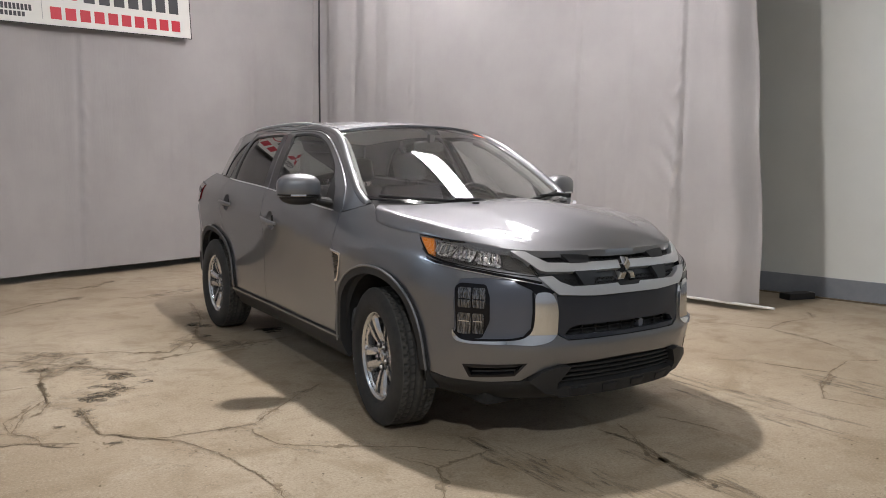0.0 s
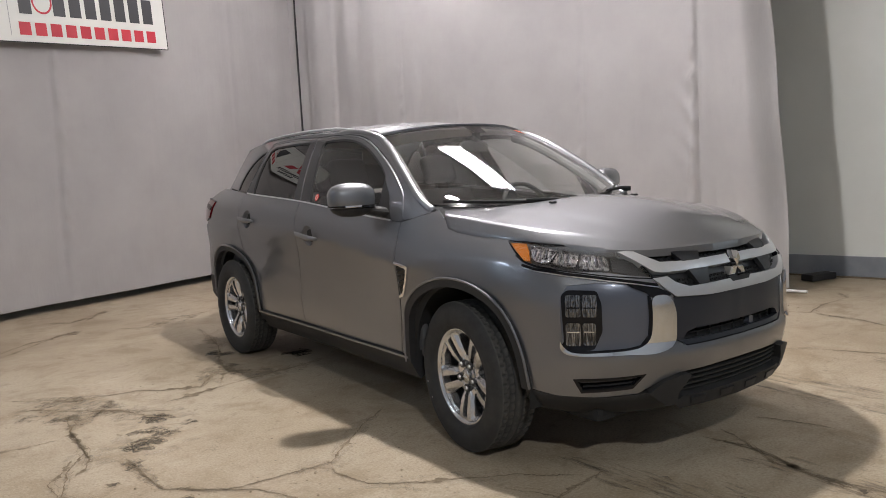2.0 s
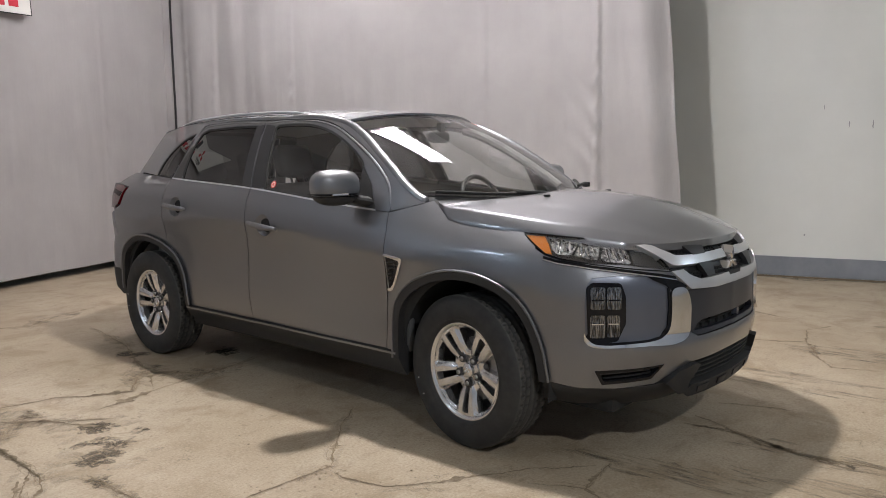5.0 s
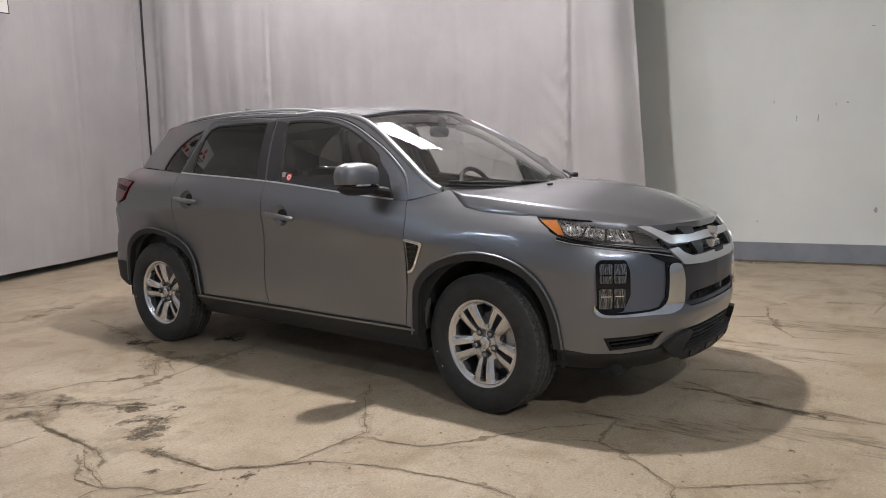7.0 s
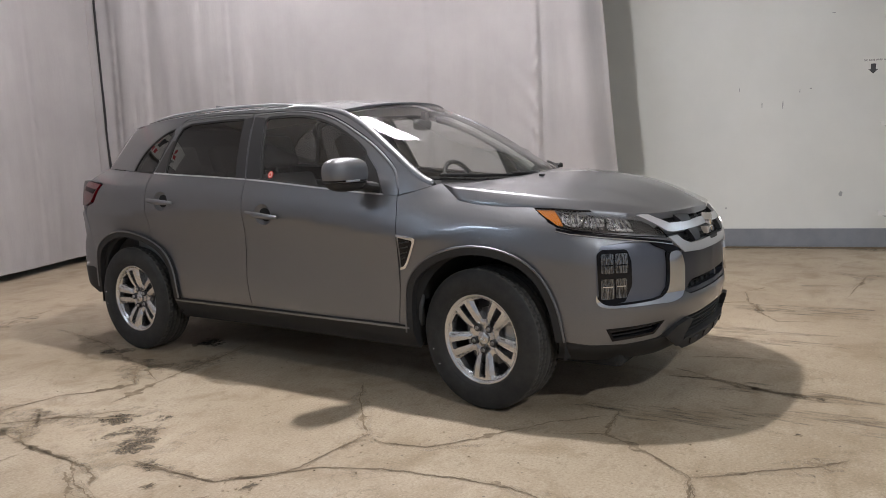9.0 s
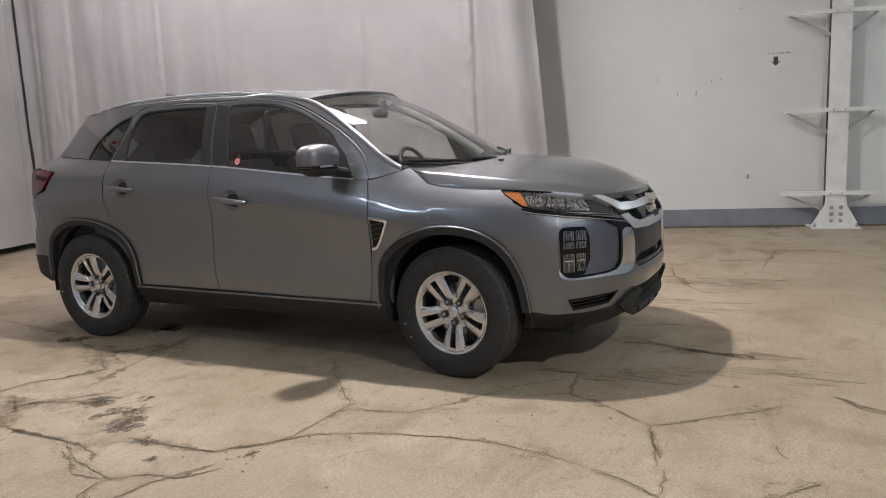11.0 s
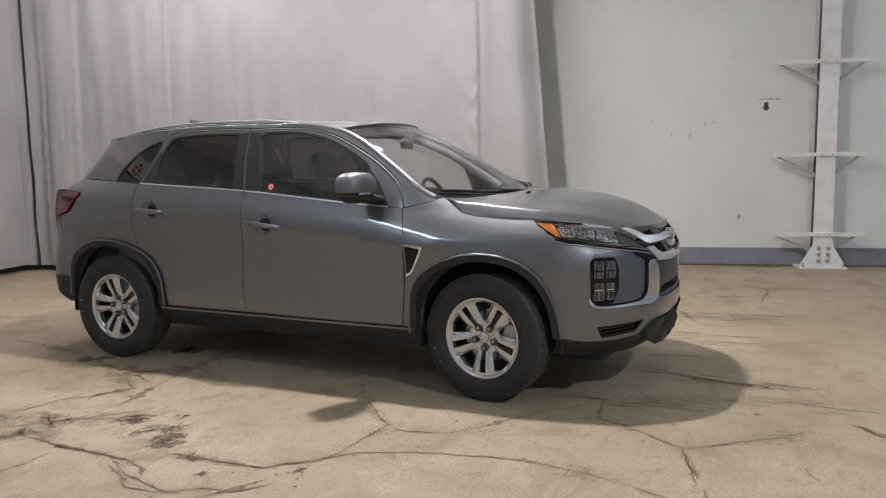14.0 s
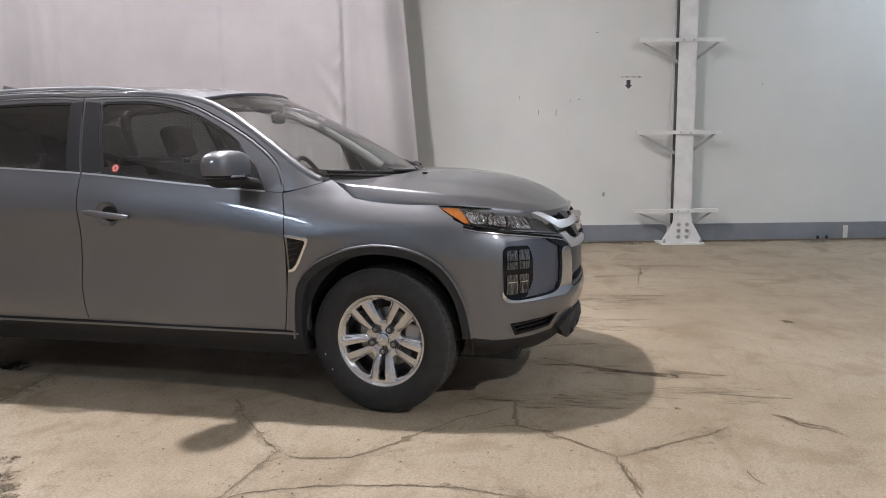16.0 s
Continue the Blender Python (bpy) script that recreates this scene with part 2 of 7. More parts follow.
def back_place(u):
    y = -0.44 + u * 6.38
    d = Vector((-1, CURT_SLOPE, 0)).normalized()
    return Vector((CURT_X + CURT_SLOPE * y, y, 0)), d


def seam(s, z, at, amp, seed):
    """A vertical seam in the cloth with small puckers on one side."""
    d = s - at - 0.012 * math.sin(1.3 * z + seed)
    pucker = noise.noise((z * 9.0 + 6 * d, seed, 0.0)) + 0.6 * noise.noise((z * 19.0 - 9 * d, seed, 4.0))
    live = smoothstep(0.2, 0.7, z) * smoothstep(3.2, 2.2, z)
    return amp * (-0.30 * math.exp(-(d / 0.030) ** 2) * live + math.exp(-((d - 0.05) / 0.045) ** 2) * (0.45 + 0.9 * pucker * live))


def back_fold(u, z):
    s = u * 6.38
    low = smoothstep(3.6, 0.2, z)
    f = 0.03 * math.sin(2.1 * s + 0.6) + 0.014 * math.sin(5.3 * s + 1.0) * (0.4 + 0.6 * low)
    f += 0.030 * noise.noise((s * 3.0, z * 0.3, 0.0)) + 0.012 * noise.noise((s * 6.5, z * 0.5, 12.0)) + 0.008 * noise.noise((s * 9.0, z * 1.3, 3.0)) * low + 0.004 * noise.noise((s * 16.0, z * 5.0, 3.0)) * low
    for at, amp, seed in ((0.74, 0.048, 1.0), (1.95, 0.026, 2.0), (4.35, 0.018, 5.0), (5.55, 0.020, 6.0), (5.98, 0.024, 7.0)):
        f += seam(s, z, at, amp, seed)
    # the cloth droops in slanting tucks from the seam near the free edge
    d = s - 0.74
    if d > 0:
        tuck = noise.noise((z * 5.5 - 7 * d, 2.0, 8.0)) + 0.5 * math.sin(21 * z - 26 * d + 3 * noise.noise((z * 2.0, 5.0, 0.0)))
        f += smoothstep(0.6, 1.0, z) * smoothstep(2.9, 2.2, z) * math.exp(-d / 0.15) * smoothstep(0.0, 0.02, d) * (0.020 + 0.048 * tuck)
    # gathered folds towards the corner
    f += 0.035 * smoothstep(4.6, 6.2, s) * math.sin(11 * s + 0.5 * math.sin(z))
    # the free edge curls back
    f += -0.12 * math.exp(-(s / 0.14) ** 2) + 0.02 * math.sin(5 * z) * math.exp(-(s / 0.25) ** 2)
    return f


ob = back_curtain = curtain("curtain", 460, 90, back_place, back_fold, 0.07, 4.68, m_curtain)
# its free edge leans back towards the top
free_y = min(v.co.y for v in ob.data.vertices)
for v in ob.data.vertices:
    dy = 0.08 * max(0.0, v.co.z - 0.55) * smoothstep(0.95, 0.1, v.co.y - free_y)
    v.co.y += dy
    v.co.x += CURT_SLOPE * dy
tagged(ob, "long grey cloth backdrop curtain hanging beside the car in soft folds", "curtain", "grey backdrop curtains")


def side_place(u):
    x = -5.6 + u * 7.62
    bend = -0.035 * max(0.0, -x - 0.9) ** 2
    d = Vector((SIDE_SLOPE, -1, 0)).normalized()
    return Vector((x, SIDE_Y + SIDE_SLOPE * x + bend, 0)), d


def side_fold(u, z):
    s = u * 7.62
    low = smoothstep(3.6, 0.2, z)
    f = 0.03 * math.sin(1.4 * s + 0.4) + 0.012 * math.sin(4.2 * s) + 0.018 * noise.noise((s * 2.2, z * 0.35, 7.0))
    f += 0.007 * noise.noise((s * 8.0, z * 1.7, 9.0)) * low
    f += 0.05 * smoothstep(6.9, 7.4, s)
    for at, amp, seed in ((4.26, 0.040, 11.0), (5.3, 0.010, 12.0), (6.5, 0.010, 13.0)):
        f += seam(s, z, at, amp, seed)
    return f


ob = side_curtain = curtain("curtain", 420, 80, side_place, side_fold, 0.085, 4.68, m_curtain)
tagged(ob, "grey cloth backdrop curtain hanging behind the car under a sign", "curtain", "grey backdrop curtains")

# lamps: long housings with bare tubes
def strip_lamp(m, tubes=6, length=1.25, width=0.62, light=None):
    root = empty("ceiling_lamp")
    bm = bmesh.new()
    box(bm, (-width * 0.42, -length / 2, 0.05), (width * 0.42, length / 2, 0.11), bevel=0.01)
    part("housing", bm, m_lamp_body, root)
    for i in range(tubes):
        x = (i - (tubes - 1) / 2) * width / tubes
        bm = bmesh.new()
        tube(bm, [(x, -length / 2 + 0.03, 0), (x, length / 2 - 0.03, 0)], 0.013, 10)
        part("tube", bm, light or m_tube, root, "glowing fluorescent tube")
    for sx in (-1, 1):
        bm = bmesh.new()
        tube(bm, [(0, sx * length * 0.35, 0.10), (0, sx * length * 0.35, CEIL - 4.2)], 0.006, 6)
        part("hanger", bm, m_black, root)
    root.matrix_world = m
    return tagged(root, "hanging lamp with a bank of lit fluorescent tubes", "lamp", "hanging strip lamps")




def bay_lamp(m, light):
    """A round high-bay lamp: a dark finned body over a glowing lens."""
    root = empty("bay_lamp")
    bm = bmesh.new()
    lathe(bm, [(0.001, 0.20), (0.05, 0.20), (0.07, 0.10), (0.12, 0.06), (0.125, 0.0), (0.112, -0.004), (0.10, 0.006)], 32, m=Matrix.Rotation(radians(90), 4, "X"))
    part("housing", bm, m_lamp_body, root, smooth=True)
    bm = bmesh.new()
    lathe(bm, [(0.10, 0.004), (0.08, -0.016), (0.045, -0.026), (0.001, -0.030)], 32, m=Matrix.Rotation(radians(90), 4, "X"))
    bmesh.ops.recalc_face_normals(bm, faces=bm.faces[:])
    part("lens", bm, light, root, "glowing lamp lens", smooth=True)
    bm = bmesh.new()
    tube(bm, [(0, 0, 0.19), (0, 0, CEIL - 4.2)], 0.008, 6)
    part("hanger", bm, m_black, root)
    root.matrix_world = m
    return tagged(root, "round hanging bay lamp with a glowing lens", "lamp", "hanging bay lamps")


bay_lamp(pose(-0.15, -0.5, 4.2), m_bay)
bay_lamp(pose(-3.3, -6.2, 4.2), m_bay_bright)
strip_lamp(pose(1.4, 0.4, 4.2), light=m_tube_old)
strip_lamp(pose(1.1, 2.9, 4.2, 0, 0, 60), light=m_tube_dim)
# added fill lamp, not known in the hall: brightens left curtain and car side
strip_lamp(pose(-6.3, 1.6, 4.3), tubes=4, light=m_tube_cool)
strip_lamp(pose(4.9, -6.9, 4.3, 0, 0, 15), tubes=4, light=m_tube_cool)

# ---- the car's surfaces, in its own axes: x forwards, y to its left, z up ----
def curve(xs, ys):
    """A smooth curve through points, by Hermite pieces with limited slopes."""
    n = len(xs)
    d = [(ys[i + 1] - ys[i]) / (xs[i + 1] - xs[i]) for i in range(n - 1)]
    m = [d[0]] + [0.0 if d[i - 1] * d[i] <= 0 else 2 * d[i - 1] * d[i] / (d[i - 1] + d[i]) for i in range(1, n - 1)] + [d[-1]]

    def f(x):
        if x <= xs[0]:
            return ys[0] + m[0] * (x - xs[0])
        if x >= xs[-1]:
            return ys[-1] + m[-1] * (x - xs[-1])
        i = next(k for k in range(n - 1) if x <= xs[k + 1])
        h = xs[i + 1] - xs[i]
        t = (x - xs[i]) / h
        return ((1 + 2 * t) * (1 - t) ** 2 * ys[i] + t * (1 - t) ** 2 * h * m[i] + t * t * (3 - 2 * t) * ys[i + 1] + t * t * (t - 1) * h * m[i + 1])
    return f


plan_width = curve([-2.06, -1.98, -1.88, -1.7, -1.4, -1.0, -0.2, 0.6, 1.2, 1.5, 1.7, 1.8, 1.9, 1.96, 2.05],
                   [0.68, 0.765, 0.812, 0.845, 0.862, 0.864, 0.863, 0.863, 0.866, 0.86, 0.838, 0.815, 0.772, 0.735, 0.655])
belt_line = curve([-1.9, -1.45, -1.166, -0.227, 0.426, 0.851, 1.2, 1.6, 2.0], [1.215, 1.195, 1.178, 1.128, 1.070, 1.037, 1.02, 0.985, 0.93])
roll_size = curve([-1.9, -1.5, -1.1, -0.8, 0.6, 0.95, 1.2, 1.6, 2.0], [0.13, 0.10, 0.055, 0.035, 0.035, 0.06, 0.10, 0.11, 0.12])
side_inset = curve([0.2, 0.30, 0.38, 0.46, 0.56, 0.66, 0.76, 0.82, 0.86, 0.893, 0.90, 0.908, 0.97, 1.03, 1.2], [0.078, 0.052, 0.040, 0.036, 0.034, 0.0295, 0.0205, 0.0125, 0.0062, 0.0007, 0.0, 0.0005, 0.0062, 0.0122, 0.03])


def shoulder(x):
    """How far below the belt line the side begins to turn in."""
    return 0.15 + 0.10 * smoothstep(0.55, 1.30, x)


def body_side(x, z):
    """Half the car's width below the windows."""
    b = belt_line(x)
    h = shoulder(x)
    t = max(0.0, min(z, b) - (b - h)) / h
    over = max(0.0, z - b)
    # the crease along the doors sinks towards the front wing
    drop = max(-0.06, min(0.05, 0.126 * (0.39 - x))) * smoothstep(1.35, 0.95, x) * smoothstep(-1.5, -1.0, x)
    lean = roll_size(x) * t * t + 0.36 * over + 0.42 * over * over
    turn_in = roll_size(x) * (max(0.0, z - (b - h)) / h) ** 2
    k = smoothstep(0.86, 1.05, x)
    return plan_width(x) - side_inset(min(z, b) - drop) - lean - k * (turn_in - lean)


def cabin_side(x, z):
    """Half the car's width at the windows, pillars and roof edge."""
    b = belt_line(x)
    d = z - b
    w = body_side(x, b) - 0.004 - 0.36 * d - 0.42 * d * abs(d) - 0.05 * smoothstep(-1.2, -1.9, x)
    return w + (body_side(x, z) - w) * smoothstep(0.80, 0.95, x)


def right_side(x, z):
    return Vector((x, -body_side(x, z), z))


def right_cabin(x, z):
    return Vector((x, -cabin_side(x, z), z))


# the nose: s runs from the middle of the car round its right corner to the wheel arch
nose_s = [0.0, 0.2, 0.403, 0.535, 0.671, 0.791, 0.866, 0.976, 1.08, 1.232, 1.40]
nose_x = curve(nose_s, [2.235, 2.225, 2.188, 2.135, 2.055, 1.965, 1.905, 1.805, 1.705, 1.555, 1.387])
nose_y = curve(nose_s, [0.0, 0.2, 0.40, 0.52, 0.63, 0.715, 0.765, 0.812, 0.838, 0.858, 0.864])
nose_front = curve([0.2, 0.30, 0.36, 0.44, 0.52, 0.58, 0.68, 0.76, 0.80, 0.85, 0.90, 0.94, 1.0], [0.09, 0.05, 0.03, 0.012, 0.0, 0.012, 0.014, 0.018, 0.026, 0.05, 0.085, 0.128, 0.2])


def nose(s, z):
    x, y = nose_x(s), nose_y(s)
    e = 1e-3
    tx, ty = nose_x(s + e) - nose_x(s - e), nose_y(s + e) - nose_y(s - e)
    q = math.hypot(tx, ty)
    nx, ny = ty / q, -tx / q
    w = smoothstep(0.62, 1.0, s)
    b = belt_line(x)
    t = max(0.0, z - (b - 0.25)) / 0.25
    inset = (1 - w) * nose_front(z) + w * (side_inset(z) + roll_size(x) * t * t)
    return Vector((x - nx * inset, -(y - ny * inset), z))


# ---- panels cut from the car's surfaces ----
from mathutils.geometry import delaunay_2d_cdt


def inside(p, poly):
    hit, n = False, len(poly)
    for i in range(n):
        a, b = poly[i], poly[i - 1]
        if (a[1] > p[1]) != (b[1] > p[1]) and p[0] < (b[0] - a[0]) * (p[1] - a[1]) / (b[1] - a[1]) + a[0]:
            hit = not hit
    return hit


def near_edge(p, poly, d):
    for i in range(len(poly)):
        a, b = poly[i - 1], poly[i]
        l2 = (b[0] - a[0]) ** 2 + (b[1] - a[1]) ** 2
        t = 0 if l2 == 0 else max(0, min(1, ((p[0] - a[0]) * (b[0] - a[0]) + (p[1] - a[1]) * (b[1] - a[1])) / l2))
        if (a[0] + t * (b[0] - a[0]) - p[0]) ** 2 + (a[1] + t * (b[1] - a[1]) - p[1]) ** 2 < d * d:
            return True
    return False


def rounded(poly, r, n=4):
    """The outline with its corners rounded."""
    out = []
    for i, p in enumerate(poly):
        a, b = Vector(poly[i - 1]), Vector(poly[(i + 1) % len(poly)])
        p = Vector(p)
        ra = min(r, (a - p).length * 0.45)
        rb = min(r, (b - p).length * 0.45)
        p0, p1 = p + (a - p).normalized() * ra, p + (b - p).normalized() * rb
        for k in range(n + 1):
            t = k / n
            out.append(tuple((1 - t) ** 2 * p0 + 2 * t * (1 - t) * p + t * t * p1))
    return out


def dense(poly, step):
    out = []
    for i, a in enumerate(poly):
        b = poly[(i + 1) % len(poly)]
        n = max(1, int(math.ceil(math.hypot(b[0] - a[0], b[1] - a[1]) / step)))
        out += [(a[0] + (b[0] - a[0]) * k / n, a[1] + (b[1] - a[1]) * k / n) for k in range(n)]
    return out


def grown(poly, d):
    """The outline moved outwards by d (inwards where d is negative)."""
    area = sum(poly[i - 1][0] * poly[i][1] - poly[i][0] * poly[i - 1][1] for i in range(len(poly)))
    sg = 1 if area > 0 else -1
    out = []
    for i, p in enumerate(poly):
        a, b = poly[i - 1], poly[(i + 1) % len(poly)]
        e1, e2 = Vector((p[0] - a[0], p[1] - a[1])), Vector((b[0] - p[0], b[1] - p[1]))
        if e1.length < 1e-9 or e2.length < 1e-9:
            out.append(p)
            continue
        n1, n2 = Vector((e1.y, -e1.x)).normalized() * sg, Vector((e2.y, -e2.x)).normalized() * sg
        m = n1 + n2
        m = n1 if m.length < 1e-6 else m / max(0.5, m.length_squared / 2)
        out.append((p[0] + m.x * d, p[1] + m.y * d))
    return out


CORE = Vector((0.0, 0.0, 0.62))


def outward(surf, u, v):
    e = 2e-3
    p = surf(u, v)
    n = (surf(u + e, v) - surf(u - e, v)).cross(surf(u, v + e) - surf(u, v - e))
    if n.length < 1e-12:
        return Vector((0, 0, 1))
    n.normalize()
    ref = Vector((p.x - max(-1.4, min(1.5, p.x)) * 0.96, p.y, (p.z - CORE.z) * 1.2))
    return n if n.dot(ref) >= 0 else -n


def tangent_normal(surf, u, v, e=4e-3):
    n = (surf(u + e, v) - surf(u - e, v)).cross(surf(u, v + e) - surf(u, v - e))
    return n.normalized() if n.length > 1e-12 else None


def set_normals(ob, flip=False):
    """Shade the outer faces by the surface they were cut from."""
    me = ob.data
    if "true_normal" not in me.attributes:
        return
    nv = [Vector(a.vector) for a in me.attributes["true_normal"].data]
    if flip:
        nv = [Vector((n.x, -n.y, n.z)) for n in nv]
    outer = [a.value for a in me.attributes["outer"].data]
    loops = []
    for p in me.polygons:
        for i in p.vertices:
            loops.append(nv[i] if outer[p.index] and nv[i].length > 0.5 else p.normal.copy())
    me.attributes.remove(me.attributes["true_normal"])
    me.attributes.remove(me.attributes["outer"])
    me.normals_split_custom_set(loops)


def patch_mesh(bm, poly, surf, step=0.05, lift=0.0, thick=0.012, holes=(), edge=0.0, facing=None):
    """A sheet of the surface cut along an outline, with edges turned inwards."""
    loops = [dense(poly, step * 0.7)] + [dense(h, step * 0.7) for h in holes]
    pts, edges = [], []
    for lp in loops:
        s = len(pts)
        pts += lp
        edges += [(s + i, s + (i + 1) % len(lp)) for i in range(len(lp))]
    us, vs = [p[0] for p in loops[0]], [p[1] for p in loops[0]]
    nu, nv = int((max(us) - min(us)) / step), int((max(vs) - min(vs)) / step)
    for i in range(1, nu + 1):
        for j in range(1, nv + 1):
            p = (min(us) + (i - 0.5 + 0.25 * (j % 2)) * step, min(vs) + (j - 0.5) * step)
            if inside(p, loops[0]) and not any(inside(p, h) for h in loops[1:]) and not any(near_edge(p, l, step * 0.42) for l in loops):
                pts.append(p)
    co, _, faces, _, _, _ = delaunay_2d_cdt([Vector(p) for p in pts], edges, [], 0, 1e-6)
    keep = []
    n_loop = sum(len(l) for l in loops)
    for f in faces:
        # no slivers along straight edges
        if max(f) < n_loop:
            p, q, r = (co[i] for i in f[:3])
            longest = max((p - q).length, (q - r).length, (r - p).length)
            if abs((q - p).cross(r - p)) < 0.0016 * longest:
                continue
        c = sum((co[i] for i in f), Vector((0, 0))) / len(f)
        if inside(c, loops[0]) and not any(inside(c, h) for h in loops[1:]):
            keep.append(f)
    fn = facing or (lambda u, v: outward(surf, u, v))
    pos, nor = [], []
    for p in co:
        n = fn(p.x, p.y)
        nor.append(n)
        pos.append(surf(p.x, p.y) + n * lift)
    lay = bm.verts.layers.float_vector.get("true_normal") or bm.verts.layers.float_vector.new("true_normal")
    tag = bm.faces.layers.int.get("outer") or bm.faces.layers.int.new("outer")
    top = [bm.verts.new(p) for p in pos]
    for q, p, n in zip(top, co, nor):
        t = tangent_normal(surf, p.x, p.y)
        q[lay] = n if t is None else t if t.dot(n) >= 0 else -t
    count = {}
    for f in keep:
        a, b, c = (pos[i] for i in f[:3])
        flip = (b - a).cross(c - a).dot(nor[f[0]]) < 0
        f = list(reversed(f)) if flip else list(f)
        bm.faces.new([top[i] for i in f])[tag] = 1
        for i in range(len(f)):
            k = (f[i], f[(i + 1) % len(f)])
            count[k] = 1
    if thick:
        low = {}
        for (a, b) in [k for k in count if (k[1], k[0]) not in count]:
            for i in (a, b):
                if i not in low:
                    low[i] = bm.verts.new(pos[i] - nor[i] * thick)
            bm.faces.new([top[b], top[a], low[a], low[b]])
    for v in [v for v in top if not v.link_faces]:
        bm.verts.remove(v)


def panel(name, poly, surf, mat, parent, label="", sides=(1,), gap=0.0, **kw):
    """One object for each side of the car: 1 the right side, as drawn, -1 its mirror image."""
    made = []
    if gap:
        poly = grown(poly, -gap)
    for sd in sides:
        bm = bmesh.new()
        patch_mesh(bm, poly, surf, **kw)
        if sd < 0:
            for v in bm.verts:
                v.co.y = -v.co.y
            bmesh.ops.reverse_faces(bm, faces=bm.faces[:])
        made.append(part(name, bm, mat, parent if not isinstance(parent, dict) else parent[sd], label, smooth=True, sharp=40))
        set_normals(made[-1], sd < 0)
    return made


# ---- materials of the car ----
m_paint = material("grey_metallic_paint", (0.186, 0.191, 0.205), 0.44, 0.86, Coat_Weight=1.0, Coat_Roughness=0.015, Coat_IOR=1.6)
v = coords(m_paint)
base(m_paint, ramp(m_paint, noise_tex(m_paint, v, 900, 2, 0.5), [(0.3, (0.147, 0.151, 0.162)), (0.7, (0.220, 0.226, 0.243))]))
m_plastic = material("black_textured_plastic", (0.026, 0.026, 0.027), 0.58, Specular_IOR_Level=0.35)
bump(m_plastic, noise_tex(m_plastic, coords(m_plastic), 450, 2, 0.5), 0.15, 0.001)
m_gloss = material("gloss_black", (0.008, 0.008, 0.010), 0.09, Specular_IOR_Level=0.28)
m_seal = material("black_rubber_seal", (0.018, 0.018, 0.018), 0.6)
m_liner = material("black_body_liner", (0.018, 0.018, 0.018), 0.9)
m_chrome = material("bright_chrome", (0.80, 0.80, 0.81), 0.09, 1.0)
m_emblem = material("emblem_chrome", (0.85, 0.85, 0.86), 0.06, 1.0)
m_satin = material("satin_silver_trim", (0.60, 0.61, 0.63), 0.30, 0.55, Coat_Weight=0.5, Coat_Roughness=0.08)
m_alloy = material("silver_alloy_paint", (0.66, 0.66, 0.67), 0.25, 0.9)
m_alloy_dark = material("wheel_barrel_metal", (0.09, 0.09, 0.095), 0.45, 0.8)
m_disc = material("brake_disc_steel", (0.35, 0.34, 0.33), 0.35, 1.0)
m_tyre = material("tyre_rubber", (0.022, 0.022, 0.023), 0.72)
v = coords(m_tyre)
base(m_tyre, ramp(m_tyre, noise_tex(m_tyre, v, 14, 5, 0.65), [(0.35, (0.018, 0.018, 0.019)), (0.7, (0.032, 0.032, 0.031))]))
vm = node(m_tyre, "ShaderNodeVectorMath")
vm.operation = "MULTIPLY"
vm.inputs[1].default_value = (1, 0, 1)
link(m_tyre, v, vm.inputs[0])
vl = node(m_tyre, "ShaderNodeVectorMath")
vl.operation = "LENGTH"
link(m_tyre, vm.outputs[0], vl.inputs[0])
# paler at the outer radius, on the tops of the tread blocks
tread_tone = ramp(m_tyre, vl.outputs["Value"], [(0.3405, grey(0.0)), (0.3455, grey(0.75))])
tread_tone = mix(m_tyre, ramp(m_tyre, noise_tex(m_tyre, v, 40, 4, 0.6), [(0.3, grey(0.3)), (0.7, grey(1.0))]), (0, 0, 0), tread_tone)
base(m_tyre, mix(m_tyre, tread_tone, ramp(m_tyre, noise_tex(m_tyre, v, 14, 5, 0.65), [(0.35, (0.018, 0.018, 0.019)), (0.7, (0.032, 0.032, 0.031))]), (0.11, 0.105, 0.095)))
m_grille = material("grille_dark_plastic", (0.016, 0.0165, 0.019), 0.42)
m_pillar = material("black_pillar_film", (0.026, 0.026, 0.028), 0.32, Specular_IOR_Level=0.5)
m_panel_dark = material("dark_grille_panel", (0.022, 0.025, 0.034), 0.32)
m_slate = material("slate_grey_panel", (0.105, 0.115, 0.145), 0.34, 0.4, Coat_Weight=0.6, Coat_Roughness=0.05)


def glass(name, tint, rough=0.0, gloss=0.11):
    """A thin pane: tinted see-through with a mirror gloss by Fresnel."""
    m = material(name, tint, rough)
    lw = node(m, "ShaderNodeLayerWeight", Blend=0.5)
    pw = node(m, "ShaderNodeMath")
    pw.operation = "POWER"
    link(m, lw.outputs["Facing"], pw.inputs[0])
    pw.inputs[1].default_value = 4.5
    fr = node(m, "ShaderNodeMath")
    fr.operation = "MULTIPLY_ADD"
    link(m, pw.outputs[0], fr.inputs[0])
    fr.inputs[1].default_value, fr.inputs[2].default_value = 0.98 - gloss, gloss
    tr = node(m, "ShaderNodeBsdfTransparent", Color=(*tint, 1))
    gl = node(m, "ShaderNodeBsdfGlossy", Roughness=rough)
    mx = node(m, "ShaderNodeMixShader")
    link(m, fr.outputs[0], mx.inputs[0])
    link(m, tr.outputs["BSDF"], mx.inputs[1])
    link(m, gl.outputs["BSDF"], mx.inputs[2])
    link(m, mx.outputs["Shader"], m.node_tree.nodes["Material Output"].inputs["Surface"])
    return m


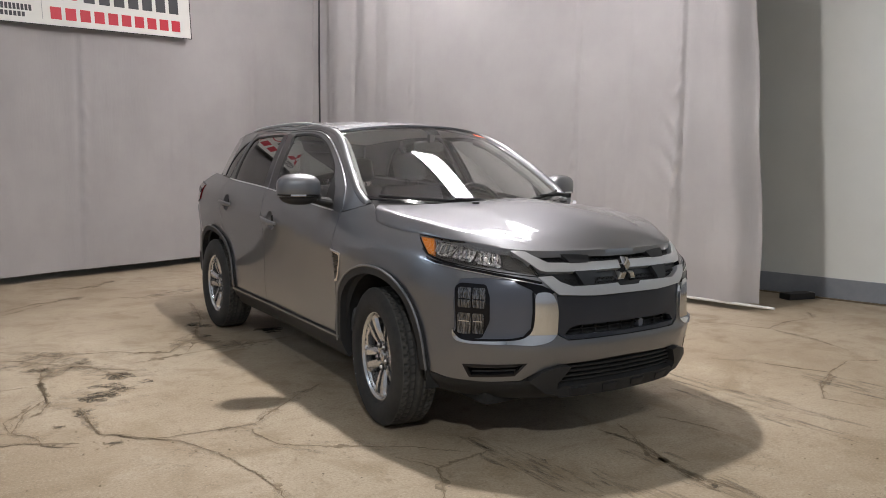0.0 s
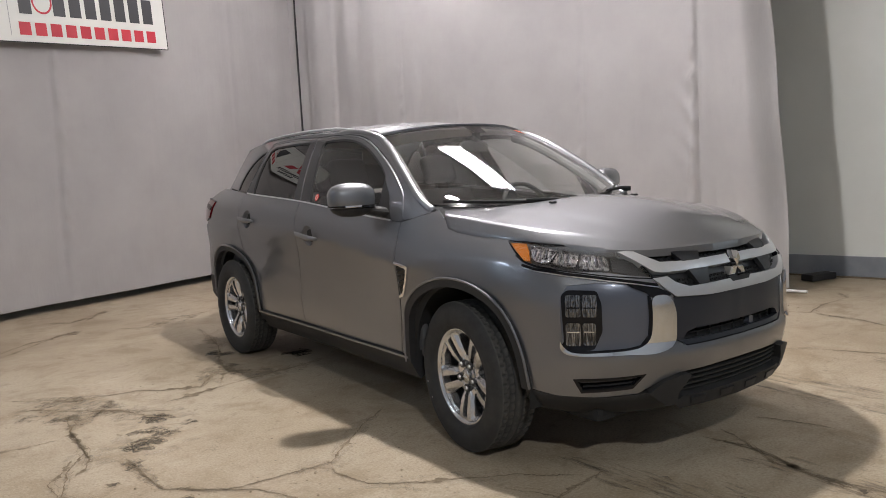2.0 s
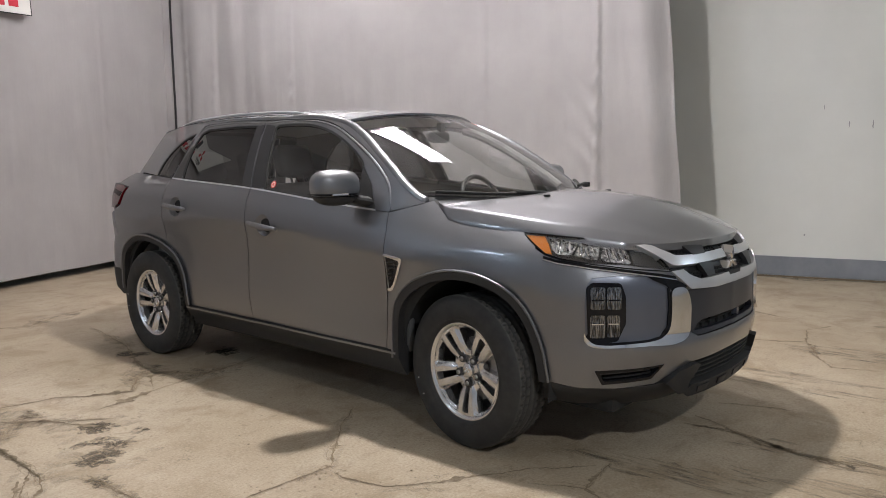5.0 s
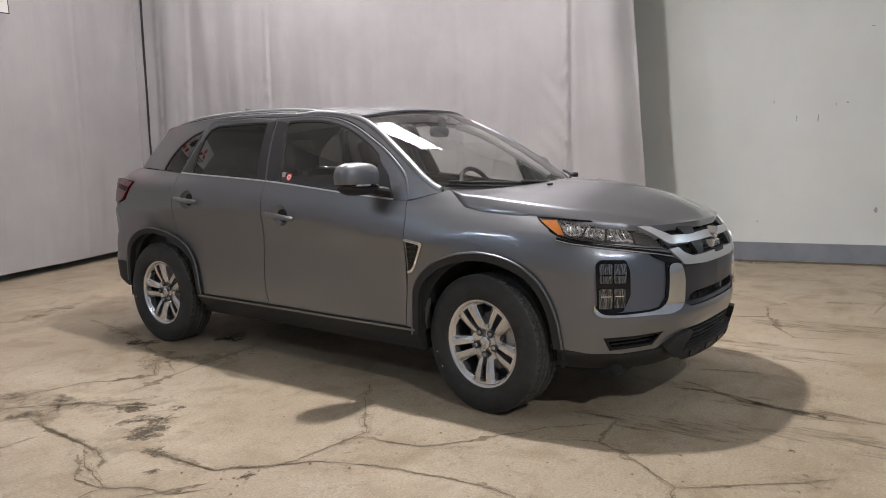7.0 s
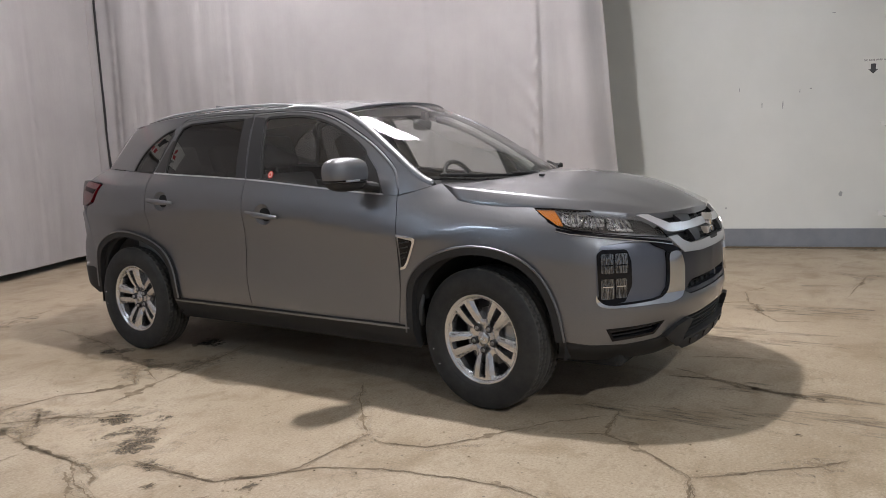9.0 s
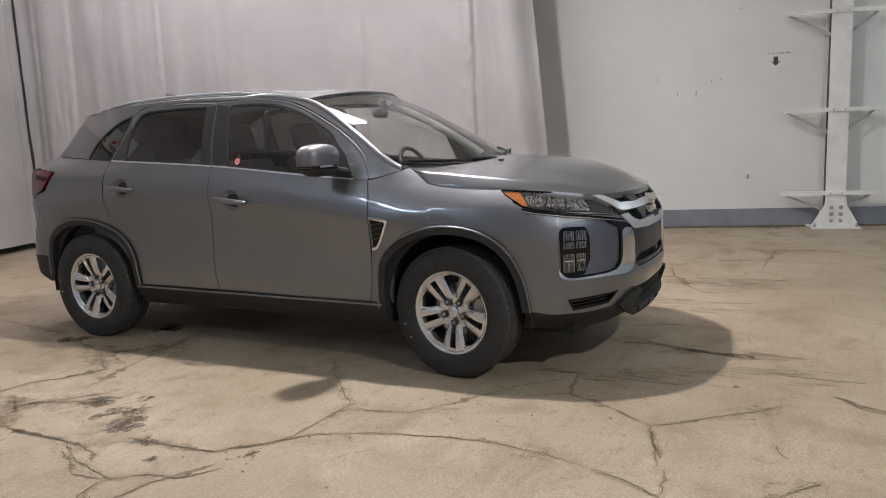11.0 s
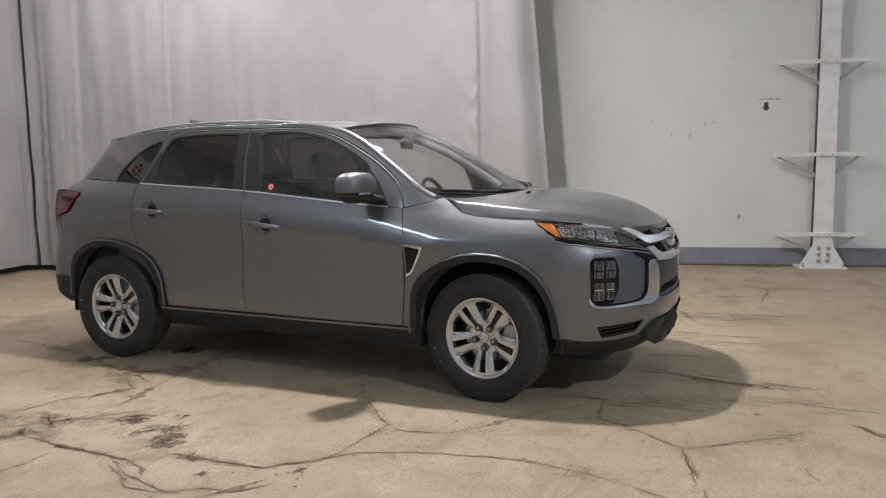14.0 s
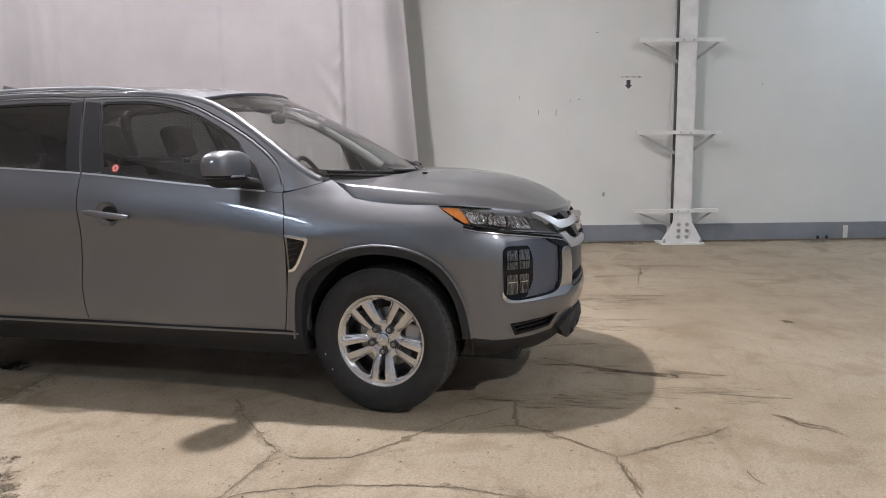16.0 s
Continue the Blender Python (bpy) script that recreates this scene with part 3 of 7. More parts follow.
m_glass = glass("windscreen_glass", (0.90, 0.92, 0.91), gloss=0.165)
m_glass_side = glass("side_window_glass", (0.90, 0.92, 0.91), gloss=0.17)
m_glass_dark = glass("privacy_glass", (0.08, 0.083, 0.084), gloss=0.14)
m_glass_quarter = glass("quarter_glass", (0.10, 0.103, 0.103), gloss=0.09)
m_lens = glass("clear_lamp_lens", (0.97, 0.97, 0.97))
m_amber = material("amber_reflector", (0.58, 0.175, 0.010), 0.25, 0.0, Coat_Weight=1.0)
m_lamp_inner = material("lamp_inner_dark", (0.055, 0.057, 0.062), 0.3, 0.4)
m_cell = material("fluted_lamp_reflector", (0.4, 0.41, 0.43), 0.15, 1.0)
# glints and dark hollows of the flutes are also put into the colour
flute = noise_tex(m_cell, coords(m_cell, (230, 230, 22)), 1.0, 2, 0.6)
base(m_cell, ramp(m_cell, flute, [(0.40, (0.045, 0.046, 0.05)), (0.70, (0.45, 0.46, 0.48))]))
bump(m_cell, flute, 1.0, 0.006)
m_red_lens = material("red_lamp_lens", (0.13, 0.006, 0.011), 0.12, 0.0, Coat_Weight=1.0)
m_reflector = material("lamp_reflector", (0.55, 0.56, 0.58), 0.14, 1.0)
# bright and dark reflections of the facets are painted into the base colour
facet = noise_tex(m_reflector, coords(m_reflector, (70, 70, 30)), 1.0, 2, 0.5, 0.6)
base(m_reflector, ramp(m_reflector, facet, [(0.38, (0.10, 0.10, 0.11)), (0.6, (0.72, 0.74, 0.77))]))
bump(m_reflector, facet, 0.9, 0.012)
m_cloth = material("dark_seat_cloth", (0.050, 0.051, 0.053), 0.85)
bump(m_cloth, noise_tex(m_cloth, coords(m_cloth), 260, 3, 0.6), 0.3, 0.002)
m_dash = material("dark_dashboard_plastic", (0.11, 0.113, 0.116), 0.6)
bump(m_dash, noise_tex(m_dash, coords(m_dash), 300, 2, 0.5), 0.2, 0.001)
m_lining = material("grey_roof_lining", (0.72, 0.71, 0.69), 0.9)

def spline(pts, n=4):
    """A smooth run through points."""
    out = []
    for i in range(len(pts) - 1):
        p0, p1, p2, p3 = (Vector(pts[max(0, min(len(pts) - 1, i + k))]) for k in (-1, 0, 1, 2))
        for k in range(n):
            t = k / n
            out.append(tuple(0.5 * (2 * p1 + (p2 - p0) * t + (2 * p0 - 5 * p1 + 4 * p2 - p3) * t * t + (3 * p1 - p0 - 3 * p2 + p3) * t ** 3)))
    return out + [pts[-1]]


# ---- the car ----
car = empty("car")
BOTH = (1, -1)
B = belt_line


def belt_run(x0, x1, n=10, dz=0.0):
    return [(x0 + (x1 - x0) * i / n, B(x0 + (x1 - x0) * i / n) + dz) for i in range(n + 1)]


def arch(cx, rx, rz, a0, a1, n=18, cz=0.345):
    return [(cx + rx * math.cos(radians(a0 + (a1 - a0) * i / n)), cz + rz * math.sin(radians(a0 + (a1 - a0) * i / n))) for i in range(n + 1)]


FRONT_CX, REAR_CX = 1.335, -1.335

arch_f = spline([(0.905, 0.345), (0.905, 0.42), (0.908, 0.50), (0.918, 0.585), (0.945, 0.642), (0.985, 0.688), (1.045, 0.732), (1.112, 0.764), (1.203, 0.793), (1.31, 0.806), (1.43, 0.798), (1.53, 0.770), (1.60, 0.732), (1.655, 0.676), (1.70, 0.60), (1.735, 0.50), (1.755, 0.375)], 2)
arch_r = spline([(-1.765, 0.40), (-1.762, 0.50), (-1.745, 0.61), (-1.70, 0.688), (-1.63, 0.738), (-1.545, 0.776), (-1.46, 0.797), (-1.37, 0.804), (-1.252, 0.793), (-1.123, 0.760), (-1.006, 0.703), (-0.935, 0.62), (-0.902, 0.52), (-0.892, 0.384)], 2)


def inner_run(run, cx, k=0.908, cz=0.345):
    """The same run drawn in towards the hub."""
    return [(cx + (x - cx) * k, cz + (z - cz) * (k + 0.005)) for x, z in run]


# dark sheets behind the gaps
panel("inner_panel", [(-1.80, 0.42)] + arch(REAR_CX, 0.40, 0.42, 170, 2) + [(-0.93, 0.28), (0.92, 0.28)] + arch(FRONT_CX, 0.39, 0.42, 178, 10) + [(1.66, 0.80), (1.6, 0.95), (1.25, 0.99), (1.05, 1.05)] + belt_run(0.95, -1.70, 20, -0.012) + [(-1.76, 1.13)],
              right_side, m_liner, car, sides=BOTH, lift=-0.022, thick=0, step=0.09)

def cup_outline(x0, z0, x1, z1, r=0.066):
    return [((x0 + x1) / 2 - 0.005 + r * math.cos(radians(a)), (z0 + z1) / 2 + r * 0.92 * math.sin(radians(a))) for a in range(0, 360, 15)]


# doors
door_f = {}
door_r = {}
low_f = belt_run(-0.222, 0.846) + [(0.868, 0.95), (0.875, 0.79), (0.866, 0.58), (0.848, 0.383), (0.3, 0.380), (-0.233, 0.384), (-0.246, 0.47), (-0.252, 0.565), (-0.235, 0.70), (-0.222, 0.84)]
for sd, ob in zip(BOTH, panel("front_door", low_f, right_side, m_paint, car, sides=BOTH, gap=-0.0016, step=0.032, holes=[cup_outline(-0.175, 0.946, 0.069, 0.921)])):
    door_f[sd] = ob
def arch_top(x):
    for (x0, z0), (x1, z1) in zip(arch_r, arch_r[1:]):
        if x0 <= x <= x1:
            return z0 + (z1 - z0) * (x - x0) / (x1 - x0)


rear_arch_run = [(-1.096, arch_top(-1.096))] + [p for p in arch_r if p[0] > -1.08 and p[1] > 0.40]
low_r = belt_run(-1.103, -0.230) + [(-0.230, 0.84), (-0.243, 0.70), (-0.260, 0.565), (-0.254, 0.47), (-0.241, 0.384), (-0.885, 0.384)] + list(reversed(rear_arch_run)) + [(-1.098, 0.84), (-1.112, 0.95)]
for sd, ob in zip(BOTH, panel("rear_door", low_r, right_side, m_paint, car, sides=BOTH, gap=-0.0016, step=0.032, holes=[cup_outline(-1.07, 1.012, -0.833, 0.996)])):
    door_r[sd] = ob

top_f = [(-0.222, B(-0.222) + 0.004)] + spline([(-0.324, 1.515), (-0.10, 1.516), (0.117, 1.506), (0.292, 1.466), (0.475, 1.387), (0.653, 1.292), (0.797, 1.179), (0.850, 1.06)]) + [(0.848, B(0.848) + 0.004)] + belt_run(0.75, -0.15, 8, 0.004)
glass_f = [(-0.108, 1.136), (-0.205, 1.470)] + spline([(-0.190, 1.482), (-0.02, 1.483), (0.132, 1.468), (0.309, 1.419), (0.492, 1.333), (0.585, 1.273)]) + [(0.597, 1.255), (0.64, 1.068), (0.30, 1.099)]
sail_f = [(0.648, 1.066), (0.606, 1.256), (0.69, 1.172), (0.76, 1.048)]
bp_f = [(-0.114, 1.137), (-0.222, 1.128), (-0.31, 1.497), (-0.222, 1.487)]
panel("window_frame", top_f, right_cabin, m_paint, door_f, sides=BOTH, gap=-0.0005, holes=[grown(glass_f + [], 0.010), grown(sail_f, 0.003), bp_f], step=0.04, thick=0.02)
panel("window_glass", glass_f, right_cabin, m_glass_side, door_f, "lightly tinted door window", sides=BOTH, step=0.05, lift=-0.008, thick=0.004)
panel("window_seal", grown(glass_f, 0.010), right_cabin, m_seal, door_f, sides=BOTH, holes=[glass_f], lift=-0.003, step=0.05)
panel("corner_trim", sail_f, right_cabin, m_plastic, door_f, sides=BOTH, lift=0.002, step=0.05)
panel("pillar_trim", grown(bp_f, -0.001), right_cabin, m_pillar, door_f, "black pillar trim", sides=BOTH, lift=0.0, step=0.05)

top_r = [(-0.230, B(-0.230) + 0.004)] + spline([(-0.331, 1.516), (-0.579, 1.522), (-0.86, 1.511), (-0.945, 1.486), (-0.975, 1.44), (-0.998, 1.385), (-1.05, 1.275), (-1.104, 1.178)]) + belt_run(-1.05, -0.3, 8, 0.004)
glass_r = [(-0.318, 1.145), (-0.396, 1.484), (-0.60, 1.484), (-0.86, 1.474), (-0.925, 1.452), (-0.952, 1.40), (-0.966, 1.30), (-0.964, 1.176)]
bp_r = [(-0.236, 1.129), (-0.318, 1.140), (-0.392, 1.487), (-0.326, 1.497)]
dv_r = [(-0.974, 1.178), (-0.976, 1.30), (-0.965, 1.38), (-0.985, 1.378), (-1.04, 1.272), (-1.088, 1.182)]
panel("window_frame", top_r, right_cabin, m_paint, door_r, sides=BOTH, gap=-0.0005, holes=[grown(glass_r, 0.009), bp_r, dv_r], step=0.04, thick=0.02)
panel("window_glass", glass_r, right_cabin, m_glass_dark, door_r, "dark privacy glass", sides=BOTH, step=0.05, lift=-0.008, thick=0.004)
panel("window_seal", grown(glass_r, 0.009), right_cabin, m_seal, door_r, sides=BOTH, holes=[glass_r], lift=-0.003, step=0.05)
panel("pillar_trim", grown(bp_r, -0.001), right_cabin, m_pillar, door_r, "black pillar trim", sides=BOTH, step=0.05)
panel("divider_trim", grown(dv_r, -0.001), right_cabin, m_pillar, door_r, sides=BOTH, step=0.05)

# rounded beads added along the tops of the door frames to draw their highlight line
for par, run in ((door_f, [(-0.318, 1.508), (-0.10, 1.514), (0.117, 1.503), (0.292, 1.463), (0.475, 1.384), (0.653, 1.289), (0.797, 1.176), (0.843, 1.075)]), (door_r, [(-0.337, 1.508), (-0.579, 1.518), (-0.86, 1.507), (-0.942, 1.482), (-0.972, 1.438), (-0.995, 1.385)])):
    for sd in BOTH:
        bm = bmesh.new()
        pts = spline(run)
        tube(bm, [Vector((x, -sd * (cabin_side(x, z) - 0.002), z - 0.006)) for x, z in pts], [0.004] + [0.009] * (len(pts) - 2) + [0.004], 10)
        part("frame_bead", bm, m_paint, par[sd], smooth=True)

# belt mouldings along the foot of the windows
for nm, par, x0, x1 in (("belt_moulding", door_f, -0.22, 0.76), ("belt_moulding", door_r, -1.09, -0.235)):
    run = belt_run(x0, x1, 12, -0.001)
    panel(nm, run + list(reversed(belt_run(x0, x1, 12, 0.0072))), right_cabin, m_satin, par, "thin satin moulding under the window", sides=BOTH, lift=0.006, thick=0.014, step=0.05)

# body side above the doors: pillars and roof edge
quarter = spline([(-1.352, 1.196), (-1.31, 1.262), (-1.262, 1.314), (-1.18, 1.378), (-1.095, 1.424), (-1.01, 1.450)]) + [(-1.018, 1.40), (-1.05, 1.305), (-1.085, 1.225), (-1.122, 1.184)]
cab = [(0.856, 1.046), (0.94, 1.062), (1.03, 1.088), (0.952, 1.123), (0.84, 1.20), (0.729, 1.275), (0.551, 1.386), (0.44, 1.442), (0.367, 1.472), (0.28, 1.495), (0.111, 1.521), (-0.143, 1.535), (-0.587, 1.541), (-1.066, 1.523), (-1.348, 1.501), (-1.499, 1.474), (-1.57, 1.38), (-1.632, 1.290), (-1.715, 1.206)] + belt_run(-1.66, -1.14, 8, 0.002) + [(-1.11, 1.180), (-1.055, 1.279), (-0.998, 1.388), (-0.977, 1.444), (-0.949, 1.495), (-0.88, 1.513), (-0.579, 1.527), (-0.324, 1.521), (-0.10, 1.521), (0.119, 1.511), (0.295, 1.471), (0.478, 1.392), (0.657, 1.297), (0.801, 1.183), (0.8535, 1.062)]
i0, i1 = cab.index((1.03, 1.088)), cab.index((-1.499, 1.474))
j0 = cab.index((-1.11, 1.180))
cab = cab[:i0] + spline(cab[i0:i1 + 1]) + cab[i1 + 1:j0] + spline(cab[j0:])
panel("cabin_side", cab, right_cabin, m_paint, car, sides=BOTH, holes=[grown(quarter, 0.008)], step=0.04, thick=0.03)
panel("quarter_trim", [(-1.117, 1.187), (-1.081, 1.227), (-1.046, 1.307), (-1.014, 1.402), (-1.006, 1.436), (-0.988, 1.425), (-1.006, 1.385), (-1.058, 1.275), (-1.107, 1.184)], right_cabin, m_pillar, car, "black trim beside the quarter window", sides=BOTH, lift=0.003, thick=0.004, step=0.02)
panel("quarter_window", quarter, right_cabin, m_glass_quarter, car, "dark fixed quarter window", sides=BOTH, lift=-0.006, thick=0.004)
panel("quarter_seal", grown(quarter, 0.008), right_cabin, m_seal, car, sides=BOTH, holes=[quarter], lift=-0.002)

# rear wing and front wing
rear_wing = belt_run(-1.112, -1.70, 10, -0.002) + [(-1.715, 1.200), (-1.80, 1.135), (-1.60, 1.116), (-1.70, 0.985), (-1.80, 0.955), (-1.80, 0.70)] + [p for p in arch_r if p[0] < -1.11 and p[1] > 0.55] + [(-1.103, arch_top(-1.103)), (-1.105, 0.84), (-1.120, 0.95)]
panel("rear_wing", rear_wing, right_side, m_paint, car, sides=BOTH, gap=-0.0016, step=0.032)
wing_arch = [p for p in arch_f if p[0] < 1.63]
front_wing = [(0.853, B(0.85)), (0.94, 1.058), (1.01, 1.078), (1.066, 1.096), (1.10, 1.075), (1.15, 1.041), (1.211, 1.014), (1.30, 1.003), (1.439, 0.993), (1.591, 0.983), (1.620, 0.956), (1.667, 0.928), (1.647, 0.834), (1.631, 0.75)] + list(reversed([p for p in wing_arch if p[1] > 0.36])) + [(0.880, 0.36), (0.856, 0.383), (0.874, 0.58), (0.883, 0.675), (0.883, 0.79), (0.876, 0.95)]
panel("front_wing", front_wing, right_side, m_paint, car, sides=BOTH, gap=-0.0012, step=0.032)

# arch mouldings
for nm, ao, ai in (("front_arch_moulding", arch_f, inner_run(arch_f, FRONT_CX)), ("rear_arch_moulding", arch_r, inner_run(arch_r, REAR_CX))):
    panel(nm, ao + list(reversed(ai)), right_side, m_plastic, car, "dark plastic wheel arch moulding", sides=BOTH, lift=0.014, thick=0.06, step=0.022)
    for sd in BOTH:
        bm = bmesh.new()
        path = []
        for x, z in ao:
            p = right_side(x, z) + outward(right_side, x, z) * 0.015
            path.append((p.x, sd * p.y, p.z))
        tube(bm, path, 0.006, 8)
        part("arch_lip", bm, m_paint, car, smooth=True)

# sills
def tucked(x, z):
    """The sill leans in under the doors."""
    d = 0.38 - z
    return right_side(x, z) + Vector((0, 0.22 * max(0.0, d) + 1.2 * max(0.0, d) ** 2, 0))


panel("sill_cladding", [(-0.93, 0.381), (0.2, 0.379), (0.935, 0.378), (0.95, 0.262), (0.4, 0.260), (-0.94, 0.257)], tucked, m_plastic, car, "dark plastic sill cladding", sides=BOTH, lift=0.015, thick=0.10, step=0.05)
# added strip that draws the light line along the cladding's top
panel("sill_highlight", [(-0.92, 0.377), (0.2, 0.375), (0.925, 0.374), (0.925, 0.364), (0.2, 0.365), (-0.92, 0.367)], right_side, m_paint, car, "body-coloured strip standing in for the highlight along the sill", sides=BOTH, lift=0.019, thick=0.02, step=0.05)


# wheel wells
def well(cx, sd):
    bm = bmesh.new()
    rows = []
    for y in (0.40, 0.80):
        rows.append([bm.verts.new((cx + 0.425 * math.cos(a), -sd * y, 0.345 + 0.435 * math.sin(a))) for a in [radians(-8 + 196 * i / 28) for i in range(29)]])
    skin(bm, rows)
    bm.faces.new(rows[0])
    part("wheel_well", bm, m_liner, car)


for sd in BOTH:
    well(FRONT_CX, sd)
    well(REAR_CX, sd)
bm = bmesh.new()
box(bm, (-1.85, -0.60, 0.22), (1.95, 0.60, 0.33), bevel=0.03)
box(bm, (-0.90, -0.70, 0.235), (0.92, 0.70, 0.33), bevel=0.02)
part("underbody", bm, m_liner, car)

# ---- roof, glass and bonnet ----
edge_pts = [(0.28, 1.495), (0.111, 1.521), (-0.143, 1.535), (-0.587, 1.541), (-1.066, 1.523), (-1.348, 1.501), (-1.60, 1.474)]
edge_z = curve([-p[0] for p in edge_pts], [p[1] for p in edge_pts])
mid_z = curve([-0.50, -0.2, 0.1, 0.5, 0.9, 1.4, 1.85], [1.545, 1.578, 1.594, 1.603, 1.597, 1.570, 1.515])


def roof_at(u, t):
    """u from -1 at the right edge to 1, t from the windscreen to the tail."""
    a = abs(u)
    xe = 0.285 - t * 1.80
    xc = 0.46 - t * 2.25
    w = 1 - a * a
    x = xe + (xc - xe) * w
    ze, zc = edge_z(-xe), mid_z(-xc)
    z = ze + (zc - ze) * (1 - a ** 2.6)
    return Vector((x, u * (cabin_side(xe, ze) + 0.001), z))


bm = bmesh.new()
rows = [[bm.verts.new(roof_at(-1 + 2 * i / 40, j / 40)) for i in range(41)] for j in range(41)]
skin(bm, [list(reversed(r)) for r in rows])
low = [[bm.verts.new(roof_at(-1 + 2 * i / 40, j) + Vector((0, 0, -0.010 - 0.02 * j))) for i in range(41)] for j in (0, 1)]
skin(bm, [rows[0], low[0]])
skin(bm, [list(reversed(rows[-1])), list(reversed(low[1]))])
roof = part("roof", bm, m_paint, car, smooth=True)
bm = bmesh.new()
rows = [[bm.verts.new(roof_at((-1 + 2 * i / 16) * 0.97, 0.02 + 0.95 * j / 16) + Vector((0, 0, -0.035))) for i in range(17)] for j in range(17)]
skin(bm, rows)
part("roof_lining", bm, m_lining, car, smooth=True)
for sd in BOTH:
    # the channel along the roof edge and the rail over it
    bm = bmesh.new()
    tube(bm, [roof_at(sd * 0.90, 0.03 + 0.9 * k / 24) + Vector((0, 0, -0.001)) for k in range(25)], 0.004, 8)
    part("roof_channel", bm, m_seal, roof)
    bm = bmesh.new()
    prof = []
    for k in range(25):
        t = 0.18 + 0.72 * k / 24
        p = roof_at(sd * 0.885, t)
        prof.append(p + Vector((0, 0, 0.002 + 0.012 * min(1, 6 * k / 24, 6 * (24 - k) / 24))))
    tube(bm, prof, [0.005 + 0.004 * min(1, 8 * k / 24, 8 * (24 - k) / 24) for k in range(25)], 10)
    part("roof_rail", bm, m_satin, roof, "satin silver roof rail")

# rounded bright edges of the windscreen pillars
for sd in BOTH:
    bm = bmesh.new()
    run = spline([(1.02, 1.090), (0.952, 1.123), (0.84, 1.20), (0.729, 1.275), (0.551, 1.386), (0.44, 1.442), (0.367, 1.472), (0.28, 1.495), (0.111, 1.521), (-0.143, 1.535)])
    tube(bm, [Vector((x, -sd * (cabin_side(x, z) - 0.0225), z - 0.004)) for x, z in run], [0.016] + [0.025] * (len(run) - 3) + [0.018, 0.008], 18)
    part("pillar_edge", bm, m_paint, car, smooth=True)

# aerial
bm = bmesh.new()
rows = []
for k in range(9):
    t = k / 8
    x = -1.16 - 0.20 * t
    h = 0.056 * t ** 0.8 + 0.004
    w = 0.026 * (0.35 + 0.65 * math.sin(math.pi * min(1, t * 0.8 + 0.2)))
    z0 = mid_z(1.2) + 0.006 - 0.05 * t * 0.2
    rows.append([bm.verts.new((x, s * w * c, z0 + h * z)) for s, c, z in ((-1, 1, 0), (-1, 0.7, 0.5), (-1, 0.15, 1), (1, 0.15, 1), (1, 0.7, 0.5), (1, 1, 0))])
skin(bm, rows, closed=True, caps=True)
part("aerial_fin", bm, m_paint, roof, "shark fin aerial", smooth=True)

# windscreen
A_edge = [(0.965, 1.112), (0.84, 1.20), (0.729, 1.275), (0.551, 1.386), (0.44, 1.442), (0.367, 1.472), (0.285, 1.494)]
a_len = [0.0]
for p, q in zip(A_edge, A_edge[1:]):
    a_len.append(a_len[-1] + math.hypot(q[0] - p[0], q[1] - p[1]))
a_x, a_z = curve([l / a_len[-1] for l in a_len], [p[0] for p in A_edge]), curve([l / a_len[-1] for l in a_len], [p[1] for p in A_edge])
c_x, c_z = curve([0, 0.5, 1], [1.335, 0.905, 0.462]), curve([0, 0.5, 1], [1.085, 1.326, 1.543])


def screen_at(u, v):
    a = abs(u)
    xe, ze = a_x(v), a_z(v)
    w = 1 - a ** 2.2
    return Vector((xe + (c_x(v) - xe) * w, u * (cabin_side(xe, ze) - 0.012), ze + (c_z(v) - ze) * w - 0.004))


def screen_out(u, v):
    return Vector((0.55, u * 0.25, 0.8)).normalized()


screen = panel("windscreen", [(-0.985, 0.03), (0.985, 0.03), (0.985, 0.998), (-0.985, 0.998)], screen_at, m_glass, car, "clear windscreen", step=0.06, thick=0.004, facing=screen_out)[0]
# the black printed border
def border(poly, name="screen_border"):
    panel(name, poly, screen_at, m_gloss, screen, step=0.07, lift=-0.006, thick=0, facing=screen_out)


border([(-0.995, 0.0), (0.995, 0.0), (0.995, 0.075), (0.6, 0.055), (0, 0.05), (-0.6, 0.055), (-0.995, 0.075)])
border([(-0.995, 0.986), (-0.10, 0.986), (-0.07, 0.90), (0.07, 0.90), (0.10, 0.986), (0.995, 0.986), (0.995, 1.0), (-0.995, 1.0)])
border([(-0.999, 0.0), (-0.972, 0.0), (-0.972, 1.0), (-0.999, 1.0)])
border([(0.972, 0.0), (0.999, 0.0), (0.999, 1.0), (0.972, 1.0)])
panel("price_tag", [(0.66, 0.925), (0.90, 0.935), (0.90, 0.985), (0.66, 0.975)], screen_at, material("orange_red_sticker", (0.75, 0.13, 0.06), 0.6), screen, "small orange red sticker", lift=0.002, thick=0, facing=screen_out)
panel("paper_tag", [(0.86, 0.70), (0.93, 0.71), (0.92, 0.765), (0.86, 0.755)], screen_at, material("white_sticker", (0.8, 0.8, 0.78), 0.6), screen, "small white sticker", lift=-0.005, thick=0, facing=screen_out)

